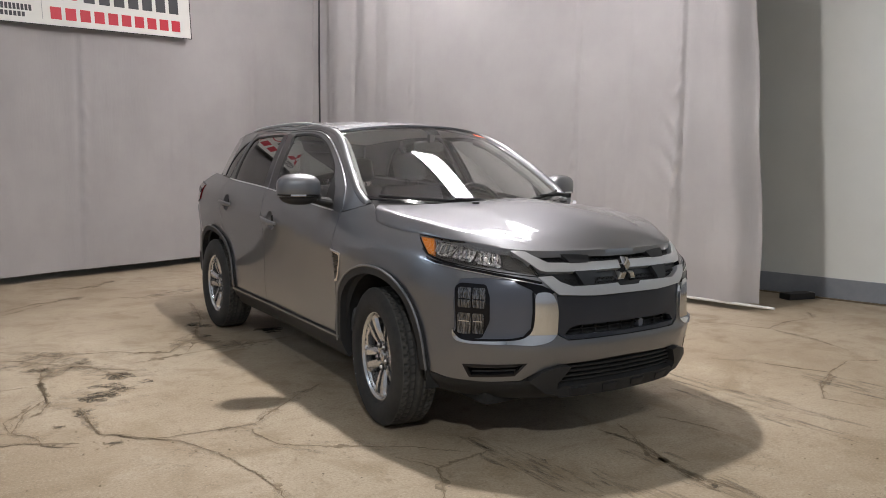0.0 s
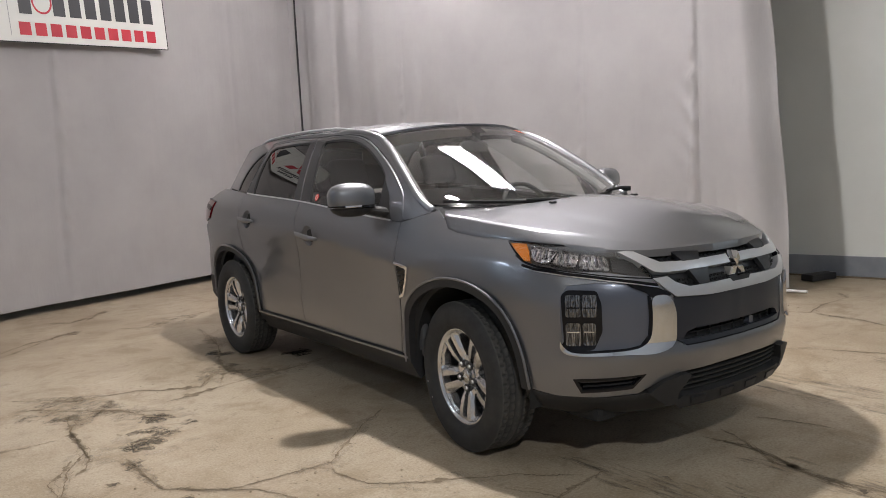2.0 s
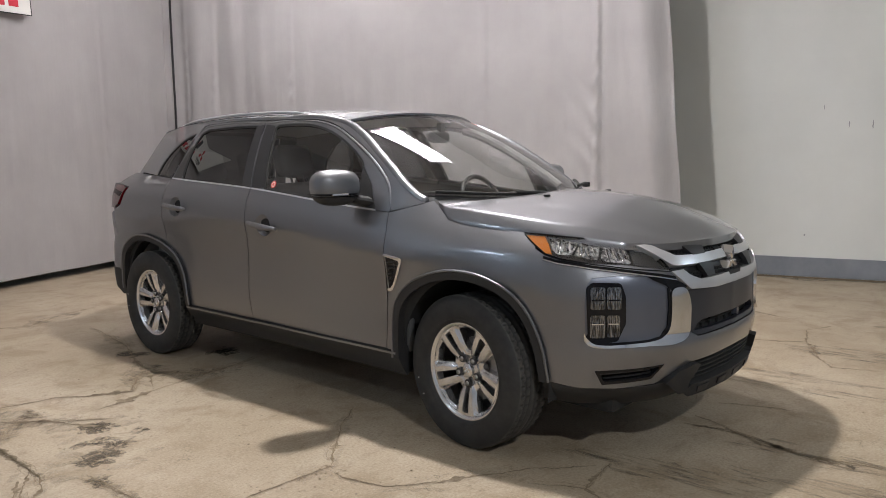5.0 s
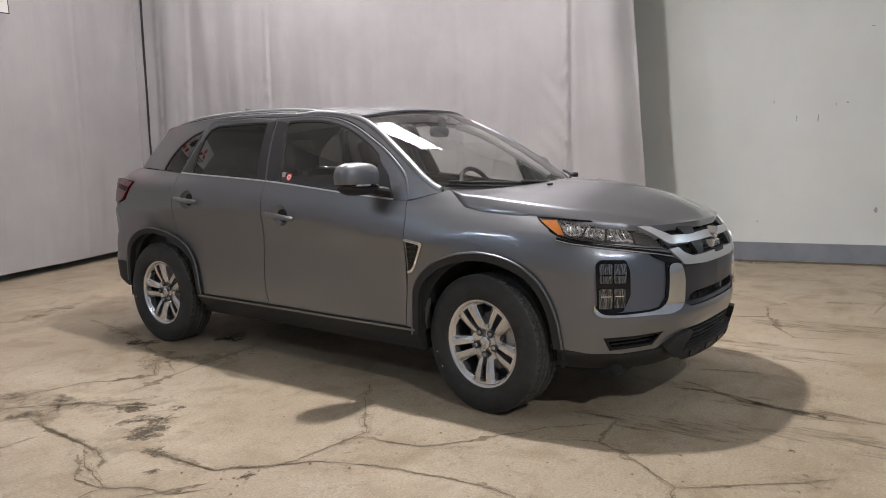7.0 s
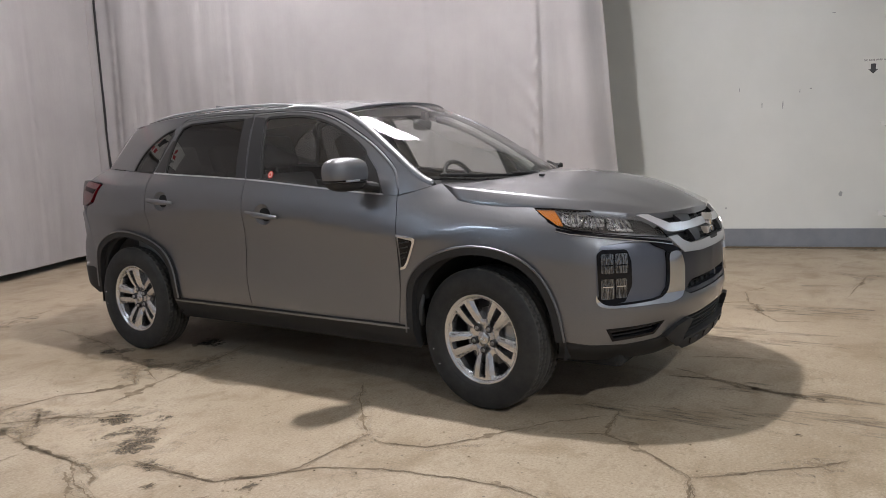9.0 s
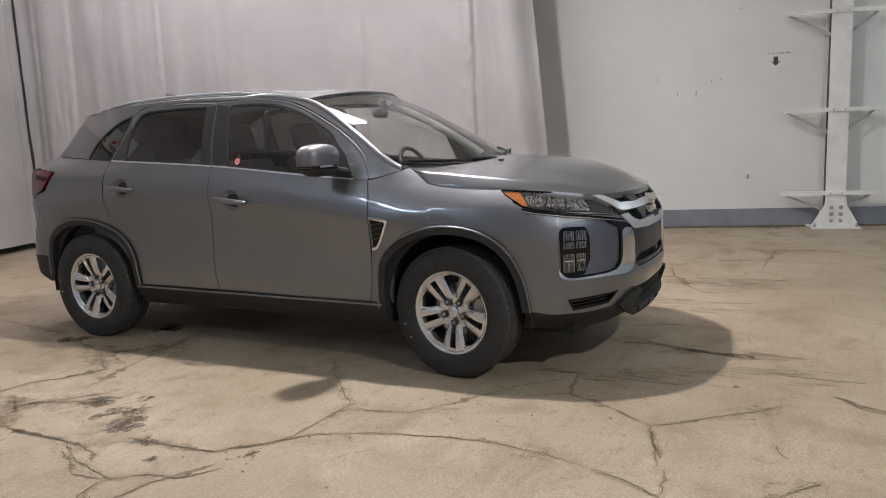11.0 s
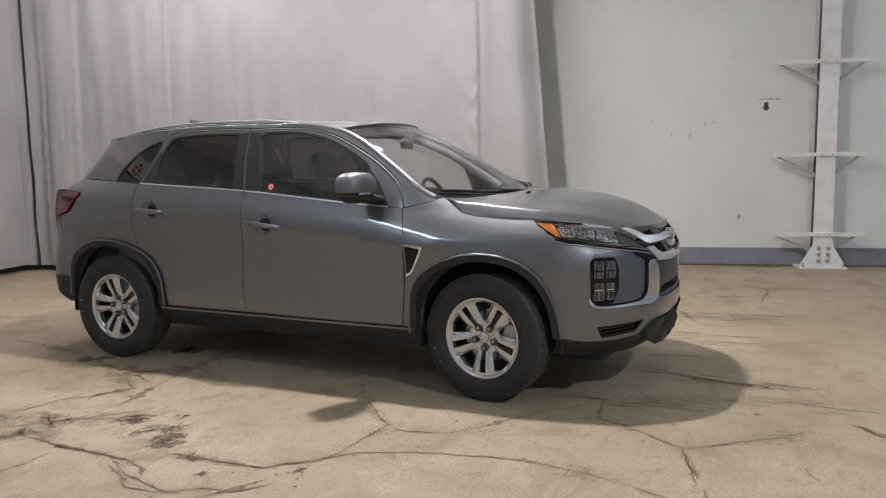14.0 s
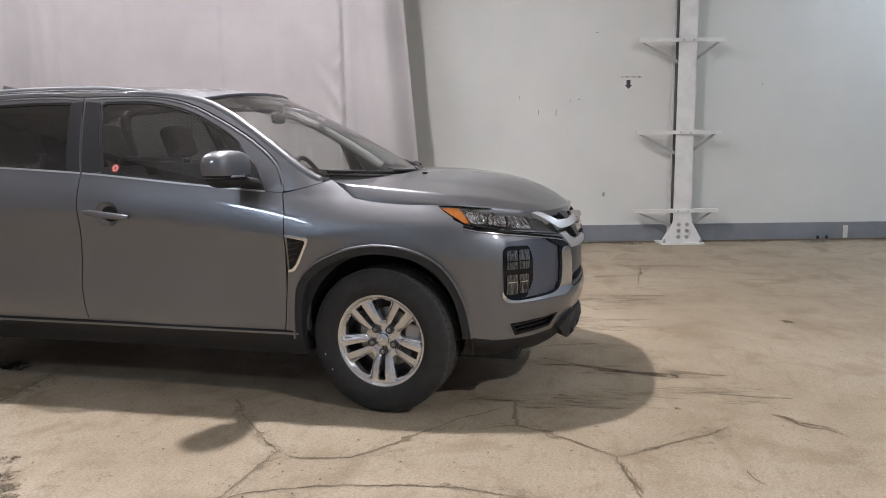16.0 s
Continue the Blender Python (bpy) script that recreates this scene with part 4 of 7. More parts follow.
# bonnet
hood_mid = curve([1.2, 1.35, 1.55, 1.75, 1.9, 2.0, 2.06, 2.11, 2.16], [1.128, 1.128, 1.122, 1.100, 1.066, 1.030, 1.000, 0.967, 0.925])
hood_rim = curve([1.05, 1.10, 1.15, 1.211, 1.30, 1.439, 1.591, 1.80, 1.96, 2.04, 2.09, 2.13, 2.155], [1.105, 1.078, 1.045, 1.018, 1.007, 0.997, 0.987, 0.965, 0.945, 0.938, 0.936, 0.936, 0.937])
hood_wide = curve([1.05, 1.10, 1.15, 1.211, 1.30, 1.439, 1.591, 1.70, 1.80, 1.908, 1.978, 2.050, 2.092, 2.134, 2.154], [0.668, 0.706, 0.739, 0.761, 0.764, 0.758, 0.738, 0.706, 0.661, 0.591, 0.536, 0.456, 0.381, 0.221, 0.10])


hood_lift = curve([1.0, 1.30, 1.50, 1.65, 1.80, 1.90, 2.0, 2.06, 2.13], [0.082, 0.058, 0.052, 0.046, 0.042, 0.036, 0.026, 0.016, 0.004])


def hood_at(x, y):
    """A flat-topped bonnet with a crease along each side, beyond which it falls to the wing."""
    w = max(0.08, hood_wide(max(1.29, x)))
    a = min(1.0, abs(y) / w)
    zc, ze = hood_mid(x), hood_rim(max(1.29, x))
    k = hood_fold(x)
    zk = min(zc, ze + hood_lift(x))
    if a < k:
        z = zc - (zc - zk) * (math.sqrt((a / k) ** 2 + 0.05) - 0.2236) / 0.8011
    else:
        q = (a - k) / (1 - k)
        z = zk + (ze - zk) * (0.72 * q + 0.28 * q * q)
    # a raised middle with soft creases running forwards
    c = 0.50 - 0.16 * smoothstep(1.2, 2.1, x)
    z += 0.004 * (1 - smoothstep(c - 0.03, c + 0.04, abs(y))) * smoothstep(2.12, 1.9, x)
    return Vector((x, y, z))


def hood_back(y):
    """Where the bonnet ends in front of the windscreen."""
    return 1.0 + 0.37 * (1 - (min(0.72, abs(y)) / 0.72) ** 2.2)


def hood_fold(x):
    """Where the crease lies, as a share of the half width."""
    return 1 - min(0.30, (0.036 + 0.03 * smoothstep(1.6, 2.0, x)) / max(0.08, hood_wide(max(1.29, x))))


def hood_start(y):
    """The rear end of the bonnet at a distance y from the middle."""
    if y < 0.66:
        return hood_back(y)
    x = 1.05
    while x < 1.28 and hood_wide(x) < y:
        x += 0.004
    return x


bm = bmesh.new()
inner, outer, steps, tip = 22, 6, 52, 2.150
rows = []
for j in range(-(inner + outer), inner + outer + 1):
    q = abs(j)
    share = (lambda k: k * q / inner) if q <= inner else (lambda k: k + (1 - k) * (q - inner) / outer)
    x0 = hood_start(share(hood_fold(1.2)) * 0.7635)
    row = []
    for i in range(steps + 1):
        t = i / steps
        x = x0 + (tip - x0) * (1 - (1 - t) ** 1.5)
        y = share(hood_fold(x)) * max(0.08, hood_wide(max(1.29, x)))
        row.append(bm.verts.new(hood_at(x, math.copysign(y, j) if j else 0.0)))
    rows.append(row)
skin(bm, rows)
rim = rows[0] + [r[-1] for r in rows[1:-1]] + list(reversed(rows[-1])) + [r[0] for r in reversed(rows[1:-1])]
low = [bm.verts.new(v.co + Vector((0, 0, -0.03))) for v in rim]
skin(bm, [rim, low], closed=True)
bmesh.ops.recalc_face_normals(bm, faces=bm.faces[:])
bonnet = part("bonnet", bm, m_paint, car, smooth=True, sharp=50)
for y in (-0.30, 0.30):
    bm = bmesh.new()
    box(bm, (-0.010, -0.016, 0), (0.012, 0.016, 0.010), bevel=0.004, m=Matrix.Translation(hood_at(1.45 - 0.3 * y * y, y)))
    part("washer_nozzle", bm, m_plastic, bonnet)

# cowl and wipers
bm = bmesh.new()
ca, cb, cc = [], [], []
for i in range(33):
    y = -0.70 + 1.4 * i / 32
    ca.append(bm.verts.new((hood_back(y) + 0.02, y, hood_at(hood_back(y) + 0.02, y).z - 0.03)))
    p = screen_at(y / 0.72, 0.04)
    cb.append(bm.verts.new((p.x + 0.02, y, p.z - 0.012)))
    cc.append(bm.verts.new((p.x - 0.06, y, p.z - 0.02)))
skin(bm, [ca, cb, cc])
part("cowl_panel", bm, m_plastic, car, smooth=True)


def wiper(u0, u1, v0, v1, pu, pv):
    bm = bmesh.new()
    pts = [screen_at(u0 + (u1 - u0) * k / 14, v0 + (v1 - v0) * k / 14) + Vector((0.012, 0, 0.012)) for k in range(15)]
    tube(bm, pts, 0.008, 6)
    blade = part("wiper_blade", bm, m_liner, car)
    bm = bmesh.new()
    mid = pts[7]
    base_p = screen_at(pu, pv) + Vector((0.05, 0, 0.018))
    tube(bm, [base_p, base_p.lerp(mid, 0.4) + Vector((0.012, 0, 0.014)), mid + Vector((0.004, 0, 0.010))], [0.016, 0.010, 0.007], 8)
    lathe(bm, [(0.001, -0.012), (0.022, -0.012), (0.022, 0.014), (0.001, 0.016)], 14, m=Matrix.Translation(base_p) @ Matrix.Rotation(radians(90), 4, "X"))
    part("wiper_arm", bm, m_liner, blade)


wiper(-0.90, 0.02, 0.045, 0.030, -0.18, 0.0)
wiper(-0.02, 0.80, 0.025, 0.10, 0.86, 0.02)

# ---- tail ----
rear_s = [0.0, 0.3, 0.5, 0.67, 0.79, 0.89, 1.0]
rear_x = curve(rear_s, [-2.12, -2.113, -2.092, -2.040, -1.975, -1.885, -1.75])
rear_y = curve(rear_s, [0.0, 0.3, 0.498, 0.662, 0.762, 0.818, 0.836])
rear_in = curve([0.3, 0.42, 0.55, 0.68, 0.76, 0.95, 1.1, 1.2], [0.06, 0.015, 0.0, 0.006, 0.035, 0.03, 0.05, 0.09])


def tail(s, z):
    sg = -1 if s >= 0 else 1
    a = abs(s)
    w = smoothstep(0.75, 1.0, a)
    i = rear_in(z)
    x = rear_x(a) + i * (1 - w)
    y = rear_y(a) - i * 0.3 * (1 - w) - w * (side_inset(z) + roll_size(-1.8) * (max(0.0, z - 1.06) / 0.15) ** 2)
    return Vector((x, sg * y, z))


def back(u, v):
    return Vector((-1, 0, 0)) if abs(u) < 0.6 else Vector((-0.6, -0.8 * (1 if u > 0 else -1), 0))


bumper_r = panel("rear_bumper", [(-1.0, 0.44), (-0.96, 0.43), (-0.85, 0.47), (-0.6, 0.48), (0.6, 0.48), (0.85, 0.47), (0.96, 0.43), (1.0, 0.44), (0.965, 0.70), (0.93, 0.94), (0.86, 0.90), (0.6, 0.74), (-0.6, 0.74), (-0.86, 0.90), (-0.93, 0.94), (-0.965, 0.70)], tail, m_paint, car, step=0.05, thick=0.03, facing=back)[0]
panel("lower_valance", [(-1.0, 0.51), (-0.995, 0.365), (-0.96, 0.35), (-0.90, 0.385), (-0.80, 0.43), (-0.6, 0.44), (0.6, 0.44), (0.80, 0.43), (0.90, 0.385), (0.96, 0.35), (0.995, 0.365), (1.0, 0.51), (0.93, 0.535), (0.6, 0.53), (-0.6, 0.53), (-0.93, 0.535)], tail, m_plastic, bumper_r, "black lower valance", lift=0.005, step=0.05, thick=0.03, facing=back)
gate = panel("tailgate", [(-0.70, 0.745), (0.70, 0.745), (0.80, 0.93), (0.82, 1.135), (-0.82, 1.135), (-0.80, 0.93)], tail, m_paint, car, step=0.05, thick=0.03, facing=back)[0]
def gate_at(u, t):
    lo_p = Vector((-2.02 + 0.20 * abs(u) ** 2.5, 0.745 * u, 1.125))
    hi_p = Vector((-1.79 + 0.26 * abs(u) ** 2.5, 0.585 * u, 1.480))
    return lo_p.lerp(hi_p, t)


bm = bmesh.new()
skin(bm, [[bm.verts.new(gate_at(-0.84 + 1.68 * i / 16, j / 8)) for i in range(17)] for j in range(9)])
part("rear_window", bm, m_glass_dark, gate, "dark tailgate window", smooth=True)
rear_edge = spline([(-1.74, 1.18), (-1.715, 1.206), (-1.632, 1.290), (-1.57, 1.38), (-1.499, 1.474)], 3)
for sd in BOTH:
    bm = bmesh.new()
    rows = []
    for j, (x, z) in enumerate(rear_edge):
        p, q = Vector((x + 0.012, -sd * (cabin_side(x, z) - 0.003), z)), gate_at(-sd * 0.845, j / (len(rear_edge) - 1))
        mid = p.lerp(q, 0.5) + Vector((-0.022, -sd * 0.022, 0))
        rows.append([bm.verts.new(p * (1 - t) ** 2 + mid * 2 * t * (1 - t) + q * t * t) for t in (0, 0.15, 0.3, 0.45, 0.6, 0.8, 1)])
    skin(bm, rows)
    bmesh.ops.recalc_face_normals(bm, faces=bm.faces[:])
    part("gate_pillar", bm, m_paint, gate, smooth=True)
bm = bmesh.new()
sp = []
for i in range(21):
    u = -1 + i / 10
    e = roof_at(u * 0.98, 1.0)
    out_x = min(-1.86 + 0.34 * abs(u) ** 2.5, e.x - 0.015 - 0.06 * smoothstep(1.0, 0.85, abs(u)))
    zt = e.z - 0.012
    sp.append([bm.verts.new(q) for q in ((e.x + 0.03, e.y, e.z + 0.004), (out_x, e.y, zt), (out_x - 0.012, e.y, zt - 0.012), (out_x, e.y, zt - 0.034), (e.x + 0.02, e.y, e.z - 0.05))])
skin(bm, sp, closed=True, caps=True)
part("roof_spoiler", bm, m_paint, gate, smooth=True)
for sd in BOTH:
    pts = [(-1.622, 1.108), (-1.71, 1.119), (-1.802, 1.122), (-1.845, 1.05), (-1.855, 0.968), (-1.80, 0.966), (-1.725, 0.992), (-1.668, 1.058)]
    lamp = panel("tail_lamp", pts, right_side, m_red_lens, car, "red tail lamp", sides=(sd,), lift=0.008, thick=0.03, step=0.03)[0]
    panel("lamp_trim", [(-1.66, 1.075), (-1.80, 1.095), (-1.80, 1.07), (-1.70, 1.05)], right_side, m_gloss, lamp, sides=(sd,), lift=0.011, thick=0.004)

# ---- the nose ----
def front_out(u, v):
    return outward(lambda a, b: nose(abs(a), b) if a >= 0 else Vector((nose(-a, b).x, -nose(-a, b).y, b)), u, v)


def face(s, z):
    """The nose across the whole width: s below zero is the left half."""
    p = nose(abs(s), z)
    return p if s >= 0 else Vector((p.x, -p.y, p.z))


def mirrored(half):
    """A whole outline from its right half, which runs from top middle round to bottom middle."""
    return half + [(-s, z) for s, z in reversed(half) if s > 1e-6]


chrome_out = [(0.425, 0.765), (0.395, 0.70), (0.397, 0.60), (0.402, 0.572), (0.43, 0.546), (0.50, 0.532), (0.60, 0.536), (0.70, 0.533), (0.80, 0.529), (0.845, 0.536), (0.869, 0.559), (0.867, 0.597), (0.86, 0.575), (0.83, 0.545), (0.78, 0.540), (0.60, 0.551), (0.545, 0.562), (0.508, 0.60), (0.502, 0.68), (0.505, 0.765)]
fog_hole = [(0.505, 0.79), (0.50, 0.68), (0.506, 0.598), (0.545, 0.560), (0.60, 0.549), (0.80, 0.538), (0.845, 0.56), (0.862, 0.60), (0.868, 0.70), (0.862, 0.775), (0.835, 0.812), (0.72, 0.822), (0.60, 0.815)]
slot_hole = [(0.82, 0.432), (0.53, 0.452), (0.585, 0.392), (0.79, 0.372)]
# the bumper cover: a band round the whole nose, with the corner openings cut out
half = [(0.0, 0.548), (0.34, 0.548), (0.392, 0.575), (0.39, 0.70), (0.41, 0.80), (0.50, 0.836), (0.70, 0.86), (0.89, 0.868), (0.985, 0.880), (1.05, 0.896), (1.118, 0.928), (1.138, 0.834), (1.155, 0.75), (1.150, 0.708), (1.128, 0.668), (1.095, 0.612), (1.052, 0.50), (1.03, 0.375), (0.90, 0.358), (0.74, 0.355), (0.56, 0.370), (0.45, 0.425), (0.38, 0.442), (0.0, 0.452)]
bumper = panel("front_bumper", mirrored(half), face, m_paint, car, step=0.024, thick=0.025, facing=front_out,
               holes=[fog_hole, [(-s, z) for s, z in fog_hole], slot_hole, [(-s, z) for s, z in slot_hole]])[0]
panel("inner_structure", mirrored([(0.0, 0.90), (0.5, 0.90), (1.0, 0.90), (1.07, 0.72), (1.0, 0.36), (0.5, 0.30), (0.0, 0.30)]), face, m_liner, car, step=0.07, lift=-0.075, thick=0, facing=front_out)
for sd in BOTH:
    panel("corner_panel", grown(fog_hole, 0.004), nose, m_slate, bumper, "smooth grey corner panel", sides=(sd,), lift=-0.004, thick=0.0, step=0.04)
    panel("chrome_surround", rounded(chrome_out, 0.03, 3), nose, m_chrome, bumper, "bright chrome C-shaped surround", sides=(sd,), lift=0.013, thick=0.04, step=0.014)
    seam_in = [(0.860, 0.575), (0.830, 0.545), (0.78, 0.540), (0.60, 0.551), (0.545, 0.562), (0.508, 0.60), (0.502, 0.68), (0.505, 0.765)]
    seam_out = [(0.853, 0.586), (0.825, 0.556), (0.78, 0.550), (0.604, 0.561), (0.552, 0.571), (0.518, 0.606), (0.512, 0.68), (0.515, 0.765)]
    panel("panel_seam", seam_in + list(reversed(seam_out)), nose, m_gloss, bumper, "gloss black edge inside the chrome", sides=(sd,), lift=0.004, thick=0.028, step=0.014)
    # lamp cluster in the corner panel: a black housing with four lenses
    fog = rounded([(0.862, 0.775), (0.835, 0.795), (0.722, 0.792), (0.704, 0.74), (0.702, 0.63), (0.735, 0.556), (0.80, 0.546), (0.85, 0.556)], 0.012)
    hs = panel("fog_lamp_housing", fog, nose, m_gloss, bumper, "gloss black lamp housing", sides=(sd,), lift=0.001, thick=0.03, step=0.03)[0]
    for k, (s0, z0, s1, z1) in enumerate(((0.784, 0.688, 0.842, 0.776), (0.722, 0.688, 0.778, 0.776), (0.784, 0.570, 0.842, 0.664), (0.728, 0.574, 0.778, 0.664))):
        cell = rounded([(s0, z0), (s1, z0), (s1, z1), (s0, z1)], 0.010)
        lens = panel("lamp_cell", cell, nose, m_cell, hs, "faceted clear lamp cell", sides=(sd,), lift=0.006, thick=0.004, step=0.012)[0]
        zc_ = z0 + (z1 - z0) * (0.42 if k < 2 else 0.62)
        panel("cell_bar", [(s0 + 0.006, zc_ - 0.0022), (s1 - 0.006, zc_ - 0.0022), (s1 - 0.006, zc_ + 0.0022), (s0 + 0.006, zc_ + 0.0022)], nose, m_chrome if k > 1 else m_gloss, lens, sides=(sd,), lift=0.010, thick=0.003)
    # dark slot low in the bumper
    panel("air_slot", grown(slot_hole, 0.004), nose, m_grille, bumper, "black air slot", sides=(sd,), lift=-0.045, thick=0, step=0.04)
    panel("slot_frame", slot_hole, nose, m_gloss, bumper, sides=(sd,), lift=0.002, thick=0.045, holes=[grown(slot_hole, -0.012)], step=0.04)
    for k in (0.35, 0.65):
        a = [(0.81 - 0.02 * k * 2, 0.432 - 0.06 * k), (0.545 + 0.04 * k, 0.452 - 0.06 * k)]
        panel("slot_slat", [(a[0][0], a[0][1] + 0.004), (a[1][0], a[1][1] + 0.004), (a[1][0], a[1][1] - 0.004), (a[0][0], a[0][1] - 0.004)], nose, m_grille, bumper, sides=(sd,), lift=-0.018, thick=0.02)

    # headlamps
    lamp_poly = [(1.185, 0.981), (1.115, 0.936), (1.05, 0.900), (0.985, 0.884), (0.89, 0.870), (0.70, 0.846), (0.55, 0.832), (0.475, 0.826), (0.50, 0.862), (0.555, 0.930), (0.60, 0.941), (0.78, 0.958), (0.95, 0.969), (1.08, 0.978)]
    hl = panel("headlamp", lamp_poly, nose, m_lamp_inner, car, "clear headlamp with amber corner", sides=(sd,), lift=-0.040, thick=0.0, step=0.035)[0]
    panel("lamp_bezel", lamp_poly, nose, m_gloss, hl, sides=(sd,), lift=0.001, thick=0.045, holes=[grown(lamp_poly, -0.0045)], step=0.03)
    am = [(1.165, 0.974), (1.110, 0.940), (1.056, 0.908), (1.022, 0.906), (1.046, 0.940), (1.080, 0.972)]
    panel("amber_reflector", am, nose, m_amber, hl, "amber corner reflector", sides=(sd,), lift=-0.005, thick=0.02, step=0.02)
    bowls = [[(1.015, 0.915), (0.985, 0.906), (0.93, 0.905), (0.90, 0.952), (1.00, 0.966), (1.062, 0.967)],
             [(0.92, 0.902), (0.86, 0.893), (0.80, 0.886), (0.785, 0.944), (0.89, 0.953)],
             [(0.79, 0.884), (0.72, 0.873), (0.66, 0.868), (0.665, 0.915), (0.70, 0.938), (0.775, 0.944)]]
    for k, bw in enumerate(bowls):
        bowl = panel("reflector_bowl", rounded(bw, 0.012), nose, m_reflector, hl, "bright ribbed reflector", sides=(sd,), lift=-0.013, thick=0.02, step=0.014)[0]
        cs = sum(p[0] for p in bw) / len(bw)
        cz = sum(p[1] for p in bw) / len(bw)
        for i in range(-3, 4):
            t = cs + i * 0.014
            panel("rib", [(t, cz - 0.014), (t + 0.003, cz - 0.014), (t + 0.009, cz + 0.018), (t + 0.006, cz + 0.018)], nose, m_chrome if i % 2 else m_slate, bowl, sides=(sd,), lift=-0.008, thick=0.006)
    panel("lamp_shield", [(0.65, 0.866), (0.56, 0.848), (0.50, 0.842), (0.525, 0.872), (0.565, 0.912), (0.655, 0.918)], nose, m_plastic, hl, sides=(sd,), lift=-0.014, thick=0.01)
    panel("lamp_lens", grown(lamp_poly, -0.004), nose, m_lens, hl, "clear outer lens", sides=(sd,), lift=0.000, thick=0.003, step=0.03)
    # chrome strip under the headlamp, down to the surround
    up = [(1.055, 0.893), (0.985, 0.878), (0.93, 0.872), (0.80, 0.855), (0.65, 0.836), (0.55, 0.822), (0.47, 0.808)]
    panel("lamp_strip", up + [(s, z - 0.011) for s, z in reversed(up)], nose, m_gloss, bumper, "gloss black strip under the headlamp", sides=(sd,), lift=0.006, thick=0.02, step=0.02)
    panel("strip_edge", [(s, z - 0.0115) for s, z in up] + [(s, z - 0.0155) for s, z in reversed(up)], nose, m_chrome, bumper, "thin chrome edge", sides=(sd,), lift=0.009, thick=0.02, step=0.02)
    dn = [(0.62, 0.826), (0.55, 0.813), (0.48, 0.797), (0.43, 0.776), (0.41, 0.765)]
    panel("dark_strip", dn + [(0.425, 0.755), (0.50, 0.757), (0.52, 0.775), (0.58, 0.800)], nose, m_gloss, bumper, sides=(sd,), lift=0.004, thick=0.02, step=0.02)

# grille: dark field, two silver bars each side, black lower panel
field = mirrored([(0.0, 0.945), (0.35, 0.94), (0.47, 0.93), (0.52, 0.915), (0.455, 0.80), (0.40, 0.75), (0.0, 0.73)])
grille = panel("grille", field, face, m_grille, car, "black mesh grille with silver bars", step=0.05, lift=-0.022, thick=0, facing=front_out)[0]
for sd in BOTH:
    panel("upper_bar", [(0.618, 0.928), (0.548, 0.932), (0.505, 0.912), (0.43, 0.884), (0.30, 0.880), (0.03, 0.882), (0.03, 0.848), (0.30, 0.845), (0.44, 0.846), (0.475, 0.852), (0.54, 0.892)], nose, m_satin, grille, "satin silver grille bar", sides=(sd,), lift=0.008, thick=0.035, step=0.015)
    panel("lower_bar", [(0.488, 0.826), (0.42, 0.830), (0.385, 0.806), (0.32, 0.785), (0.15, 0.786), (0.0, 0.790), (0.0, 0.742), (0.20, 0.741), (0.39, 0.752), (0.425, 0.775)], nose, m_satin, grille, "satin silver grille bar", sides=(sd,), lift=0.011, thick=0.04, step=0.015)
    # dark stepped blocks between the bars
    for z0, z1, spans in ((0.878, 0.914, ((0.185, 0.345),)), (0.789, 0.846, ((0.18, 0.30),))):
        for s0, s1 in spans:
            panel("grille_block", [(s0, z1), (s0 + 0.028, z0), (s1 - 0.035, z0), (s1, z1)], nose, m_grille, grille, sides=(sd,), lift=0.009, thick=0.02, step=0.03)
        for k in range(14):
            s0 = 0.045 + k * 0.027
            for zz in (z0 + 0.010, z0 + 0.028):
                hexa = [(s0 + 0.009 * math.cos(radians(60 * i)), zz + 0.008 * math.sin(radians(60 * i))) for i in range(6)]
                panel("mesh_cell", hexa, nose, m_plastic, grille, sides=(sd,), lift=-0.016, thick=0.01, holes=[grown(hexa, -0.0025)], step=0.05)
panel("lower_panel", mirrored([(0.0, 0.738), (0.20, 0.738), (0.392, 0.748), (0.40, 0.70), (0.398, 0.62), (0.385, 0.578), (0.34, 0.553), (0.0, 0.553)]), face, m_panel_dark, car, "smooth dark lower grille panel", step=0.04, lift=-0.004, thick=0.03, facing=front_out,
      holes=[mirrored([(0.0, 0.612), (0.29, 0.612), (0.33, 0.600), (0.355, 0.572), (0.0, 0.570)])])
lower_grille = panel("intake", mirrored([(0.0, 0.615), (0.29, 0.615), (0.34, 0.60), (0.36, 0.568), (0.0, 0.566)]), face, m_liner, car, "black slatted intake", step=0.05, lift=-0.05, thick=0, facing=front_out)[0]
for k in range(9):
    s0 = -0.32 + k * 0.08
    panel("slat", [(s0 - 0.004, 0.570), (s0 + 0.004, 0.570), (s0 + 0.004, 0.612), (s0 - 0.004, 0.612)], face, m_liner, lower_grille, lift=-0.036, thick=0.012, facing=front_out)
panel("slat", [(-0.33, 0.592), (0.33, 0.592), (0.33, 0.586), (-0.33, 0.586)], face, m_liner, lower_grille, lift=-0.034, thick=0.012, facing=front_out)
panel("sensor", rounded([(-0.125, 0.572), (-0.095, 0.572), (-0.095, 0.604), (-0.125, 0.604)], 0.006), face, m_slate, lower_grille, lift=-0.016, thick=0.03, facing=front_out)

